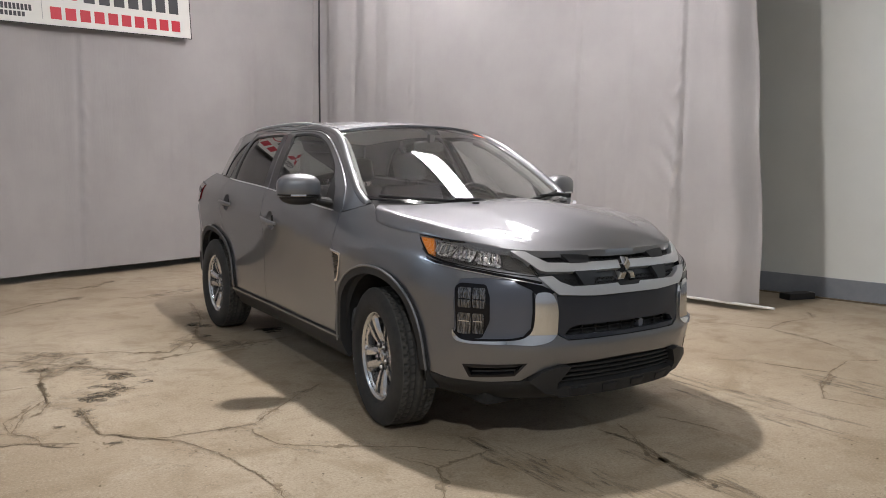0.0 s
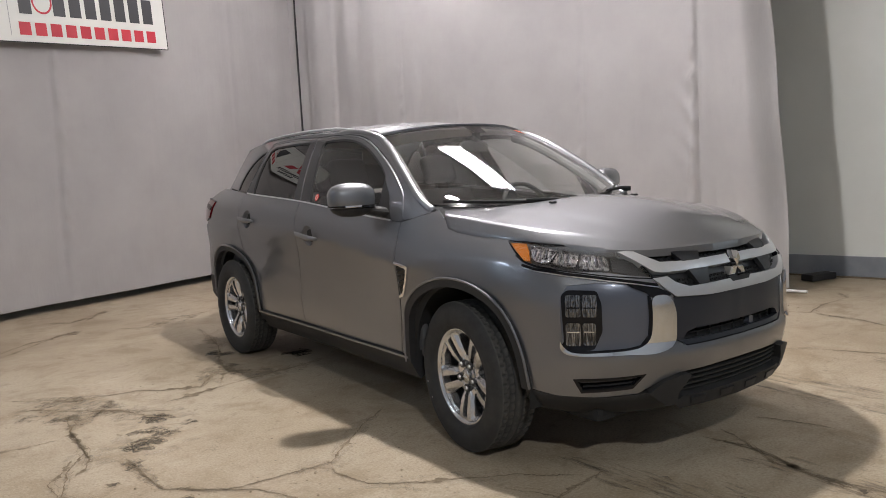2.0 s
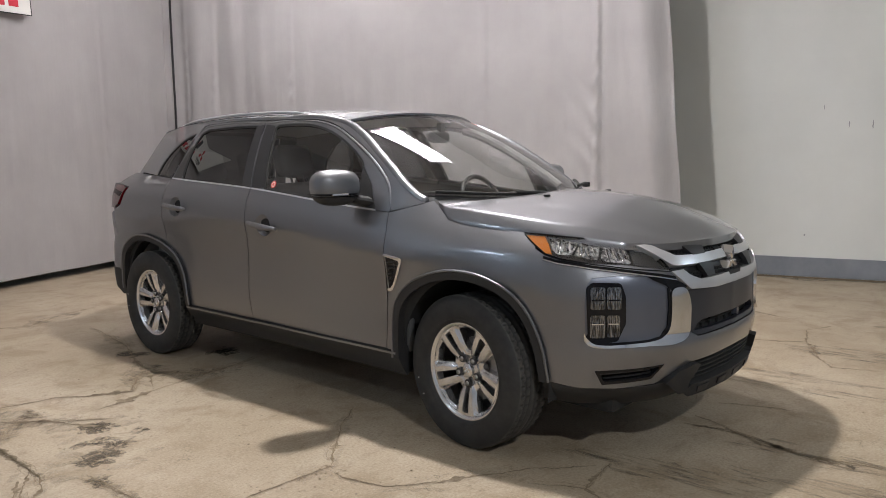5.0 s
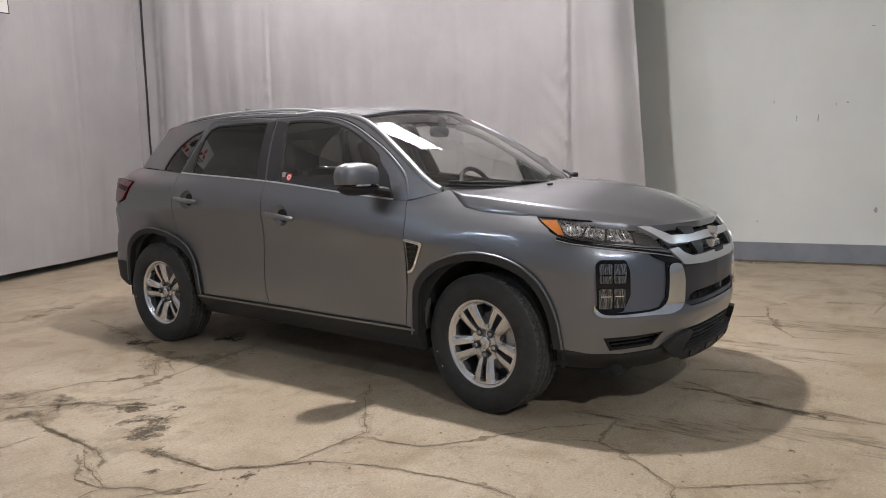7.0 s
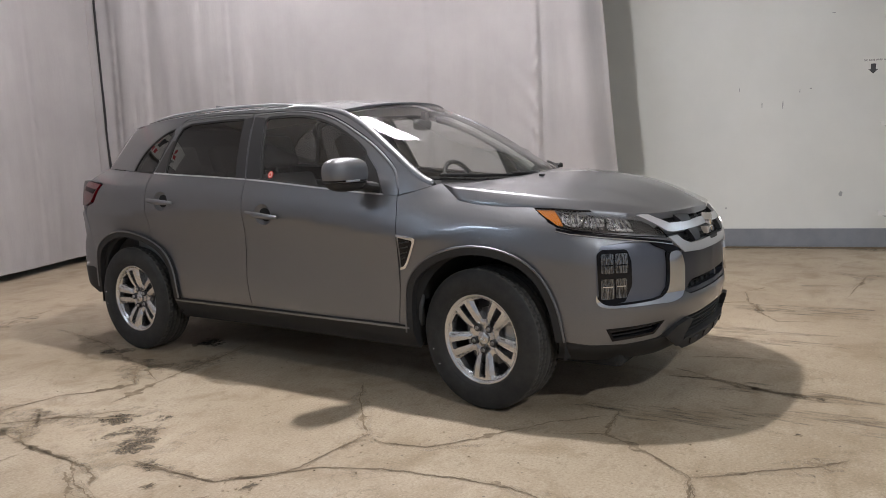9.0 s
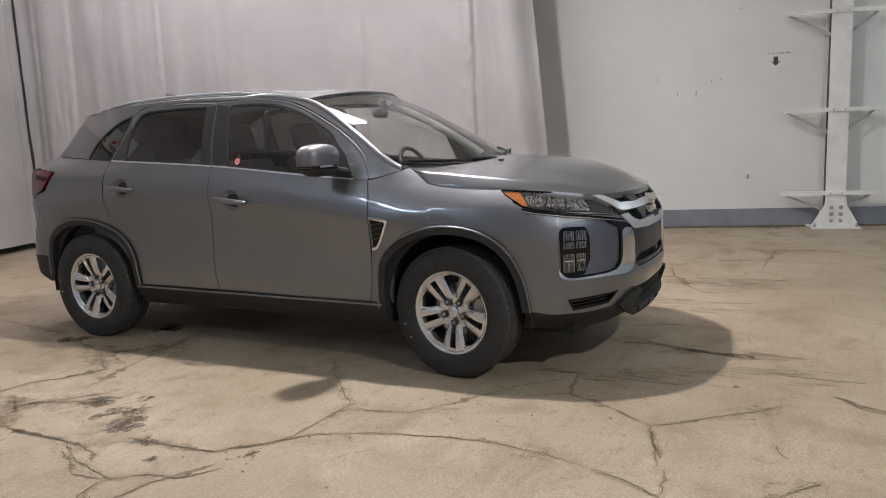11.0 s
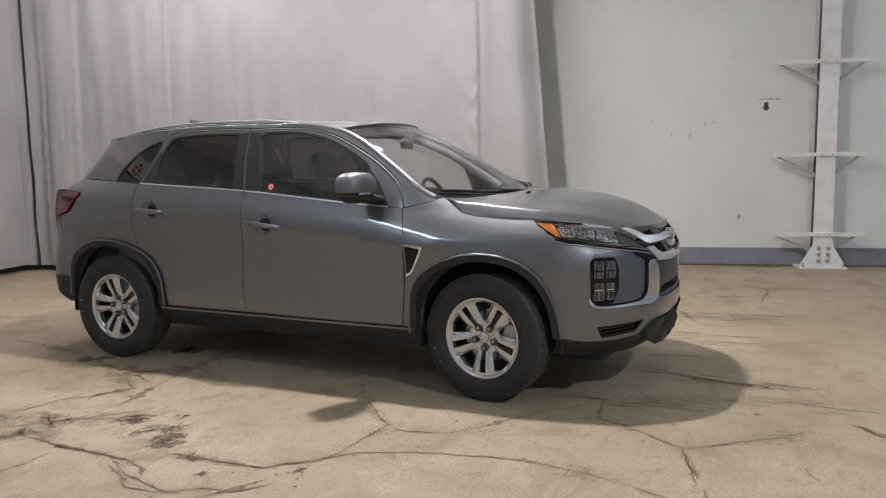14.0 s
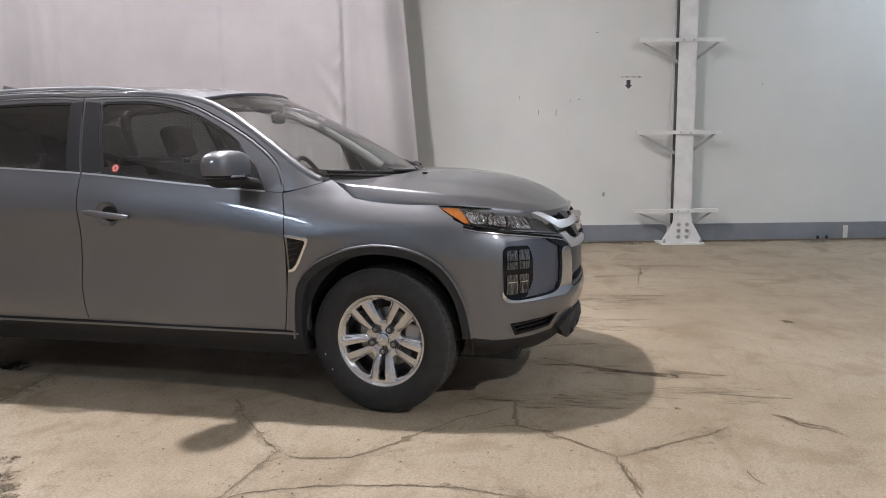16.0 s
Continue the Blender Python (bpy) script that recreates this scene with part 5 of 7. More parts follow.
# emblem: three plain lozenges on a plinth
badge = panel("emblem_plinth", [(-0.075, 0.792), (0.075, 0.792), (0.06, 0.775), (-0.06, 0.775)], face, m_plastic, car, "three-lozenge chrome emblem on a dark plinth", lift=0.012, thick=0.02, facing=front_out)[0]
for ang in (90, 210, 330):
    a = radians(ang)
    bm = bmesh.new()

    def at(d, e, x):
        return bm.verts.new((x, d * math.cos(a) - e * math.sin(a), 0.834 + d * math.sin(a) + e * math.cos(a)))
    tips = [(0.002, 0), (0.033, 0.0195), (0.066, 0), (0.033, -0.0195)]
    lo_r = [at(d, e, 2.160) for d, e in tips]
    mid_r = [at(d, e, 2.204) for d, e in tips]
    hi_r = [at(0.035 + (d - 0.035) * 0.72, e * 0.72, 2.211) for d, e in tips]
    skin(bm, [lo_r, mid_r, hi_r], closed=True, caps=True)
    bmesh.ops.recalc_face_normals(bm, faces=bm.faces[:])
    part("lozenge", bm, m_emblem, badge, "chrome lozenge")

# lower lip and skid plate
def lip_at(s, z):
    """The lip falls away under the bumper."""
    p = face(s, z)
    d = max(0.0, 0.36 - z)
    k = (0.35 * d + 4.5 * d * d) / max(0.3, math.hypot(p.x - 1.2, p.y))
    return Vector((p.x - k * (p.x - 1.2), p.y - k * p.y, z))


lip = panel("lower_lip", mirrored([(0.0, 0.335), (0.42, 0.335), (0.50, 0.372), (0.74, 0.354), (0.90, 0.357), (1.045, 0.374), (1.045, 0.275), (0.80, 0.262), (0.40, 0.250), (0.0, 0.250)]), lip_at, m_plastic, car, "black plastic lower bumper lip", step=0.05, lift=0.004, thick=0.08, facing=front_out)[0]
panel("lower_mesh", mirrored([(0.0, 0.447), (0.36, 0.437), (0.41, 0.41), (0.43, 0.34), (0.0, 0.33)]), face, m_liner, lip, step=0.06, lift=-0.03, thick=0, facing=front_out)
for k in range(4):
    z0 = 0.352 + k * 0.022
    panel("mesh_slat", [(-0.37, z0), (0.37, z0), (0.37, z0 + 0.008), (-0.37, z0 + 0.008)], face, m_liner, lip, step=0.08, lift=-0.008, thick=0.03, facing=front_out)
for sd in BOTH:
    panel("skid_horn", [(0.33, 0.432), (0.375, 0.440), (0.46, 0.422), (0.52, 0.375), (0.44, 0.318), (0.38, 0.312), (0.385, 0.36)], nose, m_plastic, lip, sides=(sd,), lift=0.022, thick=0.05, step=0.03)
panel("skid_plate", mirrored([(0.0, 0.345), (0.36, 0.345), (0.40, 0.318), (0.36, 0.29), (0.0, 0.285)]), face, m_plastic, lip, "dark skid plate", step=0.05, lift=0.02, thick=0.05, facing=front_out)
for s0 in (-0.27, -0.09, 0.09, 0.27):
    panel("skid_rib", [(s0 - 0.045, 0.333), (s0 + 0.045, 0.333), (s0 + 0.035, 0.303), (s0 - 0.035, 0.303)], face, m_grille, lip, lift=0.026, thick=0.012, facing=front_out)

# ---- fittings on the sides ----
vent = [(0.892, 0.842), (0.988, 0.829), (0.958, 0.765), (0.926, 0.703), (0.892, 0.678)]
for sd in BOTH:
    vt = panel("wing_vent", vent, right_side, m_gloss, car, "black wing vent in a chrome frame", sides=(sd,), lift=0.003, thick=0.01)[0]
    panel("vent_frame", [(0.884, 0.850), (0.99, 0.839), (1.001, 0.832), (0.996, 0.815), (0.942, 0.706), (0.922, 0.678), (0.89, 0.668), (0.889, 0.680), (0.914, 0.690), (0.932, 0.712), (0.983, 0.814), (0.980, 0.825), (0.884, 0.840)], right_side, m_chrome, vt, "chrome vent frame", sides=(sd,), lift=0.012, thick=0.014, step=0.015)
    for k in range(4):
        z0 = 0.72 + 0.028 * k
        panel("vent_rib", [(0.895, z0), (0.925 + 0.012 * k, z0 + 0.012), (0.925 + 0.012 * k, z0 + 0.018), (0.895, z0 + 0.006)], right_side, m_plastic, vt, sides=(sd,), lift=0.008, thick=0.006)


def handle(door, x0, z0, x1, z1, sd):
    cup = cup_outline(x0, z0, x1, z1, 0.067)

    def bowl(x, z):
        p = right_side(x, z)
        r = math.hypot((x - (x0 + x1) / 2 + 0.005) / 0.067, (z - (z0 + z1) / 2) / 0.0616)
        return p + Vector((0, 0.034 * max(0.0, 1 - r * r) ** 0.7 - 0.0004, 0))
    panel("handle_cup", cup, bowl, m_paint, door, sides=(sd,), thick=0, step=0.012, facing=lambda u, v: Vector((0, -1, 0)))
    bm = bmesh.new()
    rows = []
    for k in range(15):
        t = k / 14
        x, z = x0 + (x1 - x0) * t, z0 + (z1 - z0) * t
        p = right_side(x, z)
        lift = 0.014 + 0.026 * math.sin(math.pi * min(1, max(0, t))) ** 0.6
        hh = 0.0175 * (0.55 + 0.45 * math.sin(math.pi * t) ** 0.5)
        rows.append([bm.verts.new((x, sd * (p.y - lift + 0.011 * math.cos(a)), z + hh * math.sin(a))) for a in [2 * math.pi * i / 10 for i in range(10)]])
    skin(bm, rows, closed=True, caps=True)
    bmesh.ops.recalc_face_normals(bm, faces=bm.faces[:])
    part("door_handle", bm, m_paint, door, "body-coloured bar handle", smooth=True, sharp=60)


for sd in BOTH:
    handle(door_f[sd], -0.175, 0.946, 0.069, 0.921, sd)
    handle(door_r[sd], -1.07, 1.012, -0.833, 0.996, sd)
panel("round_sticker", [(-0.045 + 0.020 * math.cos(radians(a)), 1.158 + 0.020 * math.sin(radians(a))) for a in range(0, 360, 24)], right_cabin, material("red_white_sticker", (0.7, 0.09, 0.08), 0.5), door_f[1], "small round red sticker on the window", lift=-0.004, thick=0.001)
panel("sticker_ring", [(-0.045 + 0.014 * math.cos(radians(a)), 1.158 + 0.014 * math.sin(radians(a))) for a in range(0, 360, 24)], right_cabin, material("sticker_pale", (0.8, 0.6, 0.55), 0.5), door_f[1], lift=-0.0035, thick=0.001, holes=[[(-0.045 + 0.009 * math.cos(radians(a)), 1.158 + 0.009 * math.sin(radians(a))) for a in range(0, 360, 24)]])


def sgn_pow(c, e):
    return math.copysign(abs(c) ** e, c)


def blob(bm, c, r, z_from=-1.0, z_to=1.0, e=0.7, n=32, rows=14, m=None):
    """Part of a rounded box between two heights."""
    grid = []
    for j in range(rows + 1):
        h = z_from + (z_to - z_from) * j / rows
        h = max(-0.9995, min(0.9995, h))
        ph = math.asin(h)
        k = abs(math.cos(ph)) ** e
        row = []
        for i in range(n):
            a = 2 * math.pi * i / n
            row.append(bm.verts.new((c[0] + r[0] * k * sgn_pow(math.cos(a), e), c[1] + r[1] * k * sgn_pow(math.sin(a), e), c[2] + r[2] * sgn_pow(math.sin(ph), e))))
        grid.append(row)
    skin(bm, grid, closed=True, caps=True)


def sweep(bm, cy, sd):
    """Turn a mirror part so that its outer end lies further back."""
    m = Matrix.Translation((0.648, cy, 0)) @ Matrix.Rotation(radians(-17 * sd), 4, "Z") @ Matrix.Translation((-0.648, -cy, 0))
    bmesh.ops.transform(bm, matrix=m, verts=bm.verts[:])


for sd in BOTH:
    cy = -sd * 0.955
    bm = bmesh.new()
    blob(bm, (0.648, cy, 1.166), (0.080, 0.122, 0.080), -0.45, 1.0, 0.74)
    sweep(bm, cy, sd)
    mir = part("door_mirror", bm, m_paint, door_f[sd], "body-coloured door mirror with a black foot", smooth=True, sharp=50)
    bm = bmesh.new()
    blob(bm, (0.646, cy, 1.164), (0.076, 0.118, 0.092), -1.0, -0.42, 0.74)
    sweep(bm, cy, sd)
    part("mirror_base", bm, m_plastic, mir, smooth=True, sharp=50)
    bm = bmesh.new()
    blob(bm, (0.650, cy, 1.128), (0.082, 0.1235, 0.008), -1.0, 1.0, 0.74, rows=6)
    sweep(bm, cy, sd)
    part("mirror_strip", bm, m_gloss, mir, smooth=True, sharp=50)
    bm = bmesh.new()
    box(bm, (0.60, -0.05, -0.006), (0.6505, 0.035, 0.006), bevel=0.003, m=Matrix.Translation((0.081, cy, 1.128)))
    sweep(bm, cy, sd)
    part("turn_signal", bm, m_chrome, mir)
    bm = bmesh.new()
    rows = []
    for k in range(7):
        t = k / 6
        yy = -sd * (0.79 + 0.10 * t)
        rows.append([bm.verts.new((0.69 - 0.02 * t + 0.05 * (1 - 0.3 * t) * math.cos(a), yy, 1.085 + 0.02 * t + 0.028 * (1 - 0.2 * t) * math.sin(a))) for a in [2 * math.pi * i / 12 for i in range(12)]])
    skin(bm, rows, closed=True, caps=True)
    bmesh.ops.recalc_face_normals(bm, faces=bm.faces[:])
    part("mirror_arm", bm, m_plastic, mir, smooth=True)
    bm = bmesh.new()
    box(bm, (-0.004, -0.075, -0.042), (0.0, 0.075, 0.045), bevel=0.0, m=Matrix.Translation((0.575, cy, 1.170)))
    sweep(bm, cy, sd)
    part("mirror_glass", bm, m_chrome, mir)

# ---- wheels ----
def tyre_mesh(bm, n=216):
    prof = [(0.221, 0.085, 0), (0.229, 0.096, 0), (0.245, 0.106, 0), (0.275, 0.1095, 0), (0.305, 0.107, 0), (0.325, 0.101, 0), (0.338, 0.092, 0), (0.345, 0.083, 1)]
    tread = [0.083, 0.070, 0.0690, 0.060, 0.0500, 0.0490, 0.030, 0.0290, 0.021, 0.0200, 0.006]
    ys = tread + [-t for t in reversed(tread)]
    rows = []
    for r, y, _ in prof:
        rows.append([bm.verts.new((r * math.cos(2 * math.pi * i / n), -y, r * math.sin(2 * math.pi * i / n))) for i in range(n)])
    for k, y in enumerate(ys):
        row = []
        for i in range(n):
            rib = 0 if abs(y) > 0.065 else 1 if abs(y) > 0.045 else 2 if abs(y) > 0.025 else 3
            groove = abs(abs(y) - 0.0495) < 0.0015 or abs(abs(y) - 0.0205) < 0.0015
            cut = (i + rib * 2 + (1 if y > 0 else 0)) % 4 == 0 and rib != 3
            r = 0.3465 - 0.10 * max(0, abs(y) - 0.055) ** 2 * 8 - (0.006 if groove or cut else 0.0)
            w = 2 * math.pi * (i + 10 * y) / n
            row.append(bm.verts.new((r * math.cos(w), -y, r * math.sin(w))))
        rows.append(row)
    for r, y, _ in reversed(prof):
        rows.append([bm.verts.new((r * math.cos(2 * math.pi * i / n), y, r * math.sin(2 * math.pi * i / n))) for i in range(n)])
    skin(bm, rows, closed=True)


def rim_face(u, v):
    """Spoke face: a shallow bowl with raised ridges."""
    r = math.hypot(u, v)
    d = 0.052 + 0.022 * smoothstep(0.03, 0.19, r) - 0.010 * math.exp(-((r - 0.05) / 0.025) ** 2)
    a = math.degrees(math.atan2(v, u))
    da = abs((a - 90 + 36) % 72 - 36)
    edge = 6.5 + 9.0 * smoothstep(0.088, 0.187, r)
    w = r * math.sin(radians(max(0.0, da - edge)))
    d -= 0.016 * (1 - smoothstep(0.0, 0.020, w)) * smoothstep(0.06, 0.10, r) * smoothstep(0.198, 0.186, r)
    return Vector((u, -d, v))


def polar(r, a):
    return (r * math.cos(radians(a)), r * math.sin(radians(a)))


m_dot = material("white_paint_dot", (0.7, 0.7, 0.68), 0.6)


def make_wheel():
    root = empty("wheel")
    bm = bmesh.new()
    tyre_mesh(bm)
    tyre = part("tyre", bm, m_tyre, root, "black all-season tyre", smooth=True, sharp=28)
    # raised lettering ring as plain blocks
    bm = bmesh.new()
    lathe(bm, [(0.232, -0.1005), (0.236, -0.1030), (0.240, -0.1042), (0.241, -0.1020)], 72)
    part("bead_ring", bm, m_tyre, tyre, smooth=True)
    for a, r in ((212, 0.285), (196, 0.288)):
        bm = bmesh.new()
        lathe(bm, [(0.0005, -0.0012), (0.0035, -0.001), (0.0035, 0.0)], 10, m=Matrix.Translation((*[polar(r, a)[0]], -0.1095, polar(r, a)[1])))
        part("paint_dot", bm, m_dot, tyre)
    bm = bmesh.new()
    lathe(bm, [(0.196, -0.074), (0.2035, -0.0835), (0.211, -0.086), (0.216, -0.083), (0.215, -0.074), (0.200, -0.064), (0.192, -0.02), (0.185, 0.05), (0.198, 0.08), (0.2, 0.085)], 72)
    rim = part("rim", bm, m_alloy, root, "bright ten-spoke alloy rim", smooth=True, sharp=50)
    rim.scale = (1.045, 1.0, 1.045)
    holes = []
    for k in range(5):
        a = 270 + 72 * k
        ca, sa = math.cos(radians(a)), math.sin(radians(a))

        def at(r, w):
            return (r * ca - w * sa, r * sa + w * ca)
        holes.append(rounded([at(0.074, -0.0115), at(0.184, -0.0185), at(0.184, 0.0185), at(0.074, 0.0115)], 0.006, 3))
        b = 90 + 72 * k
        ca, sa = math.cos(radians(b)), math.sin(radians(b))
        holes.append(rounded([(0.088 * ca + 0.010 * sa, 0.088 * sa - 0.010 * ca), polar(0.187, b - 15.5), polar(0.1905, b), polar(0.187, b + 15.5), (0.088 * ca - 0.010 * sa, 0.088 * sa + 0.010 * ca)], 0.010, 3))
    bm = bmesh.new()
    patch_mesh(bm, [polar(0.2, 6 * i) for i in range(60)], rim_face, step=0.0085, thick=0.036, holes=holes, facing=lambda u, v: Vector((0, -1, 0)))
    spokes = part("spokes", bm, m_alloy, rim, smooth=True, sharp=40)
    set_normals(spokes)
    # crisp ridges down the spokes
    for k in range(10):
        b = 90 + 36 + 72 * (k // 2) + (12.5 if k % 2 else -12.5)
        bm = bmesh.new()
        p0, p1 = polar(0.070, 90 + 36 + 72 * (k // 2) + (16 if k % 2 else -16)), polar(0.188, b)
        q0, q1 = rim_face(*p0), rim_face(*p1)
        tube(bm, [q0.lerp(q1, t / 6) + Vector((0, 0.0015, 0)) for t in range(7)], [0.006] + [0.0048] * 5 + [0.003], 6)
        part("spoke_ridge", bm, m_alloy, rim, smooth=True)
    bm = bmesh.new()
    lathe(bm, [(0.001, -0.063), (0.024, -0.0625), (0.029, -0.059), (0.031, -0.050)], 32)
    cap = part("centre_cap", bm, m_alloy, rim, smooth=True)
    bm = bmesh.new()
    for ang in (90, 210, 330):
        a = radians(ang)
        q = [(0.001, 0), (0.008, 0.005), (0.016, 0), (0.008, -0.005)]
        bm.faces.new([bm.verts.new((d * math.cos(a) - e * math.sin(a), -0.0640, d * math.sin(a) + e * math.cos(a))) for d, e in q])
    part("cap_mark", bm, m_satin, cap)
    for k in range(5):
        x, z = polar(0.057, 270 + 72 * k)
        # dark ring in place of the shaded recess round each nut
        bm = bmesh.new()
        lathe(bm, [(0.010, -0.0585), (0.0175, -0.0585), (0.0185, -0.050)], 16, m=Matrix.Translation((x, 0, z)))
        part("pocket_shade", bm, m_alloy_dark, rim)
        bm = bmesh.new()
        lathe(bm, [(0.001, -0.069), (0.008, -0.067), (0.0105, -0.061), (0.0105, -0.044)], 6, m=Matrix.Translation((x, 0, z)))
        part("lug_nut", bm, m_disc, rim)
    bm = bmesh.new()
    lathe(bm, [(0.198, -0.05), (0.190, -0.02), (0.183, 0.05), (0.001, 0.052)], 48)
    part("barrel", bm, m_alloy_dark, rim, smooth=True)
    bm = bmesh.new()
    lathe(bm, [(0.001, -0.012), (0.075, -0.012), (0.078, 0.004), (0.138, 0.004), (0.138, 0.026)], 48)
    part("brake_disc", bm, m_disc, rim, smooth=True)
    bm = bmesh.new()
    box(bm, (0.085, -0.012, 0.0), (0.165, 0.045, 0.085), bevel=0.012, m=Matrix.Rotation(radians(5), 4, "Y"))
    part("brake_caliper", bm, m_disc, rim)
    return root


wheel = make_wheel()
wheel.parent = car
wheel.matrix_basis = pose(FRONT_CX, -0.738, 0.3465, 0, 0, -7)
for cx, cy, rz, spin in ((REAR_CX, -0.748, 0, 22), (FRONT_CX, 0.738, 173, 40), (REAR_CX, 0.748, 180, 10)):
    copy_thing(wheel, pose(cx, cy, 0.3465, 0, 0, rz) @ pose(0, 0, 0, 0, spin, 0))

# ---- cabin ----
m_pillar_lining = material("grey_pillar_lining", (0.26, 0.26, 0.25), 0.8)
cabin = empty("cabin")
cabin.parent = car
bm = bmesh.new()
box(bm, (-1.75, -0.74, 0.33), (1.05, 0.74, 0.40))
part("cabin_floor", bm, m_liner, cabin)
bm = bmesh.new()
box(bm, (-1.85, -0.72, 0.36), (-1.35, 0.72, 0.98), bevel=0.03)
part("load_cover", bm, m_cloth, cabin)
for sd in BOTH:
    bm = bmesh.new()
    box(bm, (-1.35, 0.725, 0.36), (0.95, 0.765, 1.05), bevel=0.015)
    for v in bm.verts:
        v.co.y *= -sd
    bmesh.ops.recalc_face_normals(bm, faces=bm.faces[:])
    part("door_lining", bm, m_dash, cabin)
bm = bmesh.new()
rows = []
for i in range(25):
    y = -0.72 + 1.44 * i / 24
    hump = 0.045 * math.exp(-((y - 0.37) / 0.18) ** 2)
    top = [(1.24 - 0.42 * y * y, 1.055), (1.02 - 0.25 * y * y, 1.055 + 0.4 * hump), (0.80, 1.03 + hump), (0.66, 0.99 + hump), (0.60, 0.90), (0.62, 0.62), (0.86, 0.50)]
    rows.append([bm.verts.new((x, y, z)) for x, z in top])
skin(bm, rows)
bmesh.ops.recalc_face_normals(bm, faces=bm.faces[:])
part("dashboard", bm, m_dash, cabin, "dark dashboard", smooth=True, sharp=50)
bm = bmesh.new()
n = 40
rows = []
for i in range(n):
    a = 2 * math.pi * i / n
    c = Vector((0, 0.185 * math.cos(a), 0.185 * math.sin(a)))
    d = c.normalized()
    rows.append([bm.verts.new(c + 0.015 * (math.cos(b) * d + math.sin(b) * Vector((1, 0, 0)))) for b in [2 * math.pi * k / 10 for k in range(10)]])
rows.append(rows[0])
skin(bm, rows, closed=True)
for a in (0, 180, 270):
    tube(bm, [(0.02, 0, 0), (0.0, 0.175 * math.cos(radians(a)), 0.175 * math.sin(radians(a)))], [0.03, 0.014], 8)
box(bm, (-0.01, -0.06, -0.05), (0.05, 0.06, 0.05), bevel=0.02)
bmesh.ops.transform(bm, matrix=Matrix.Translation((0.53, 0.37, 1.005)) @ Matrix.Rotation(radians(-24), 4, "Y"), verts=bm.verts[:])
part("steering_wheel", bm, m_black, cabin, "black steering wheel", smooth=True, sharp=50)


def seat(x, y, back=0.58, wide=0.25):
    bm = bmesh.new()
    box(bm, (-0.26, -wide, -0.06), (0.26, wide, 0.10), bevel=0.05, seg=3)
    st = part("seat", bm, m_cloth, cabin, "dark cloth seat", smooth=True, sharp=60)
    st.matrix_basis = pose(x, y, 0.58, 0, -6, 0)
    bm = bmesh.new()
    box(bm, (-0.06, -wide, 0.0), (0.07, wide, back), bevel=0.05, seg=3, m=pose(-0.24, 0, 0.05, 0, -18, 0))
    part("backrest", bm, m_cloth, st, smooth=True, sharp=60)
    bm = bmesh.new()
    box(bm, (-0.05, -0.13, back + 0.04), (0.05, 0.13, back + 0.24), bevel=0.045, seg=3, m=pose(-0.24, 0, 0.05, 0, -14, 0))
    for k in (-0.05, 0.05):
        tube(bm, [pose(-0.24, 0, 0.05, 0, -14, 0) @ Vector((0, k, back - 0.03)), pose(-0.24, 0, 0.05, 0, -14, 0) @ Vector((0, k, back + 0.07))], 0.007, 6)
    part("headrest", bm, m_cloth, st, smooth=True, sharp=60)


seat(0.10, -0.37)
seat(0.10, 0.37)
for y in (-0.40, 0.0, 0.40):
    seat(-0.82, y, 0.54, 0.20)
for sd in BOTH:
    bm = bmesh.new()
    tube(bm, [Vector((x - 0.03, -sd * (cabin_side(x, z) - 0.065), z - 0.03)) for x, z in [(0.92, 1.142)] + A_edge[1:]], 0.028, 10)
    part("pillar_lining", bm, m_pillar_lining, cabin, "light grey pillar lining", smooth=True)
bm = bmesh.new()
blob(bm, (0, 0, 0), (0.022, 0.125, 0.036), -1, 1, 0.6)
bmesh.ops.transform(bm, matrix=Matrix.Translation((0.48, 0.0, 1.415)) @ Matrix.Rotation(radians(12), 4, "Z"), verts=bm.verts[:])
box(bm, (0.485, -0.02, 1.44), (0.52, 0.02, 1.495), bevel=0.008)
part("inside_mirror", bm, m_dash, cabin, smooth=True, sharp=50)

car.matrix_world = pose(0, 0, 0, 0, 0, -90)
tagged(car, "grey metallic compact crossover car parked on bare concrete", "car")

# ---- things along the walls ----
def prism(bm, outline, y0, y1, m=None):
    """A flat outline in x and z, thickened from y0 to y1."""
    a = [bm.verts.new((x, y0, z)) for x, z in outline]
    b = [bm.verts.new((x, y1, z)) for x, z in outline]
    bm.faces.new(a)
    bm.faces.new(list(reversed(b)))
    for i in range(len(a)):
        j = (i + 1) % len(a)
        bm.faces.new([a[i], b[i], b[j], a[j]])
    if m is not None:
        bmesh.ops.transform(bm, matrix=m, verts=a + b)
    bmesh.ops.recalc_face_normals(bm, faces=bm.faces[:])
    return bm


def text_mesh(words, size, mat, parent, name):
    cu = bpy.data.curves.new(name, "FONT")
    cu.body, cu.size, cu.align_x, cu.extrude = words, size, "CENTER", 0.0006
    tmp = bpy.data.objects.new(name, cu)
    me = bpy.data.meshes.new_from_object(tmp)
    bpy.data.objects.remove(tmp)
    me.materials.append(mat)
    ob = new(name, me)
    ob.parent = parent
    return ob


m_pale = material("pale_plastic", (0.62, 0.62, 0.60), 0.5)
m_sign_white = material("sign_white_vinyl", (0.74, 0.74, 0.70), 0.45)
m_sign_red = material("sign_red_vinyl", (0.55, 0.03, 0.05), 0.45)
m_sign_dark = material("sign_dark_vinyl", (0.045, 0.045, 0.05), 0.45)
m_scuff = material("wall_scuff", (0.36, 0.37, 0.37), 0.8)
m_bolt = material("painted_bolt", (0.40, 0.39, 0.37), 0.45, 0.4)

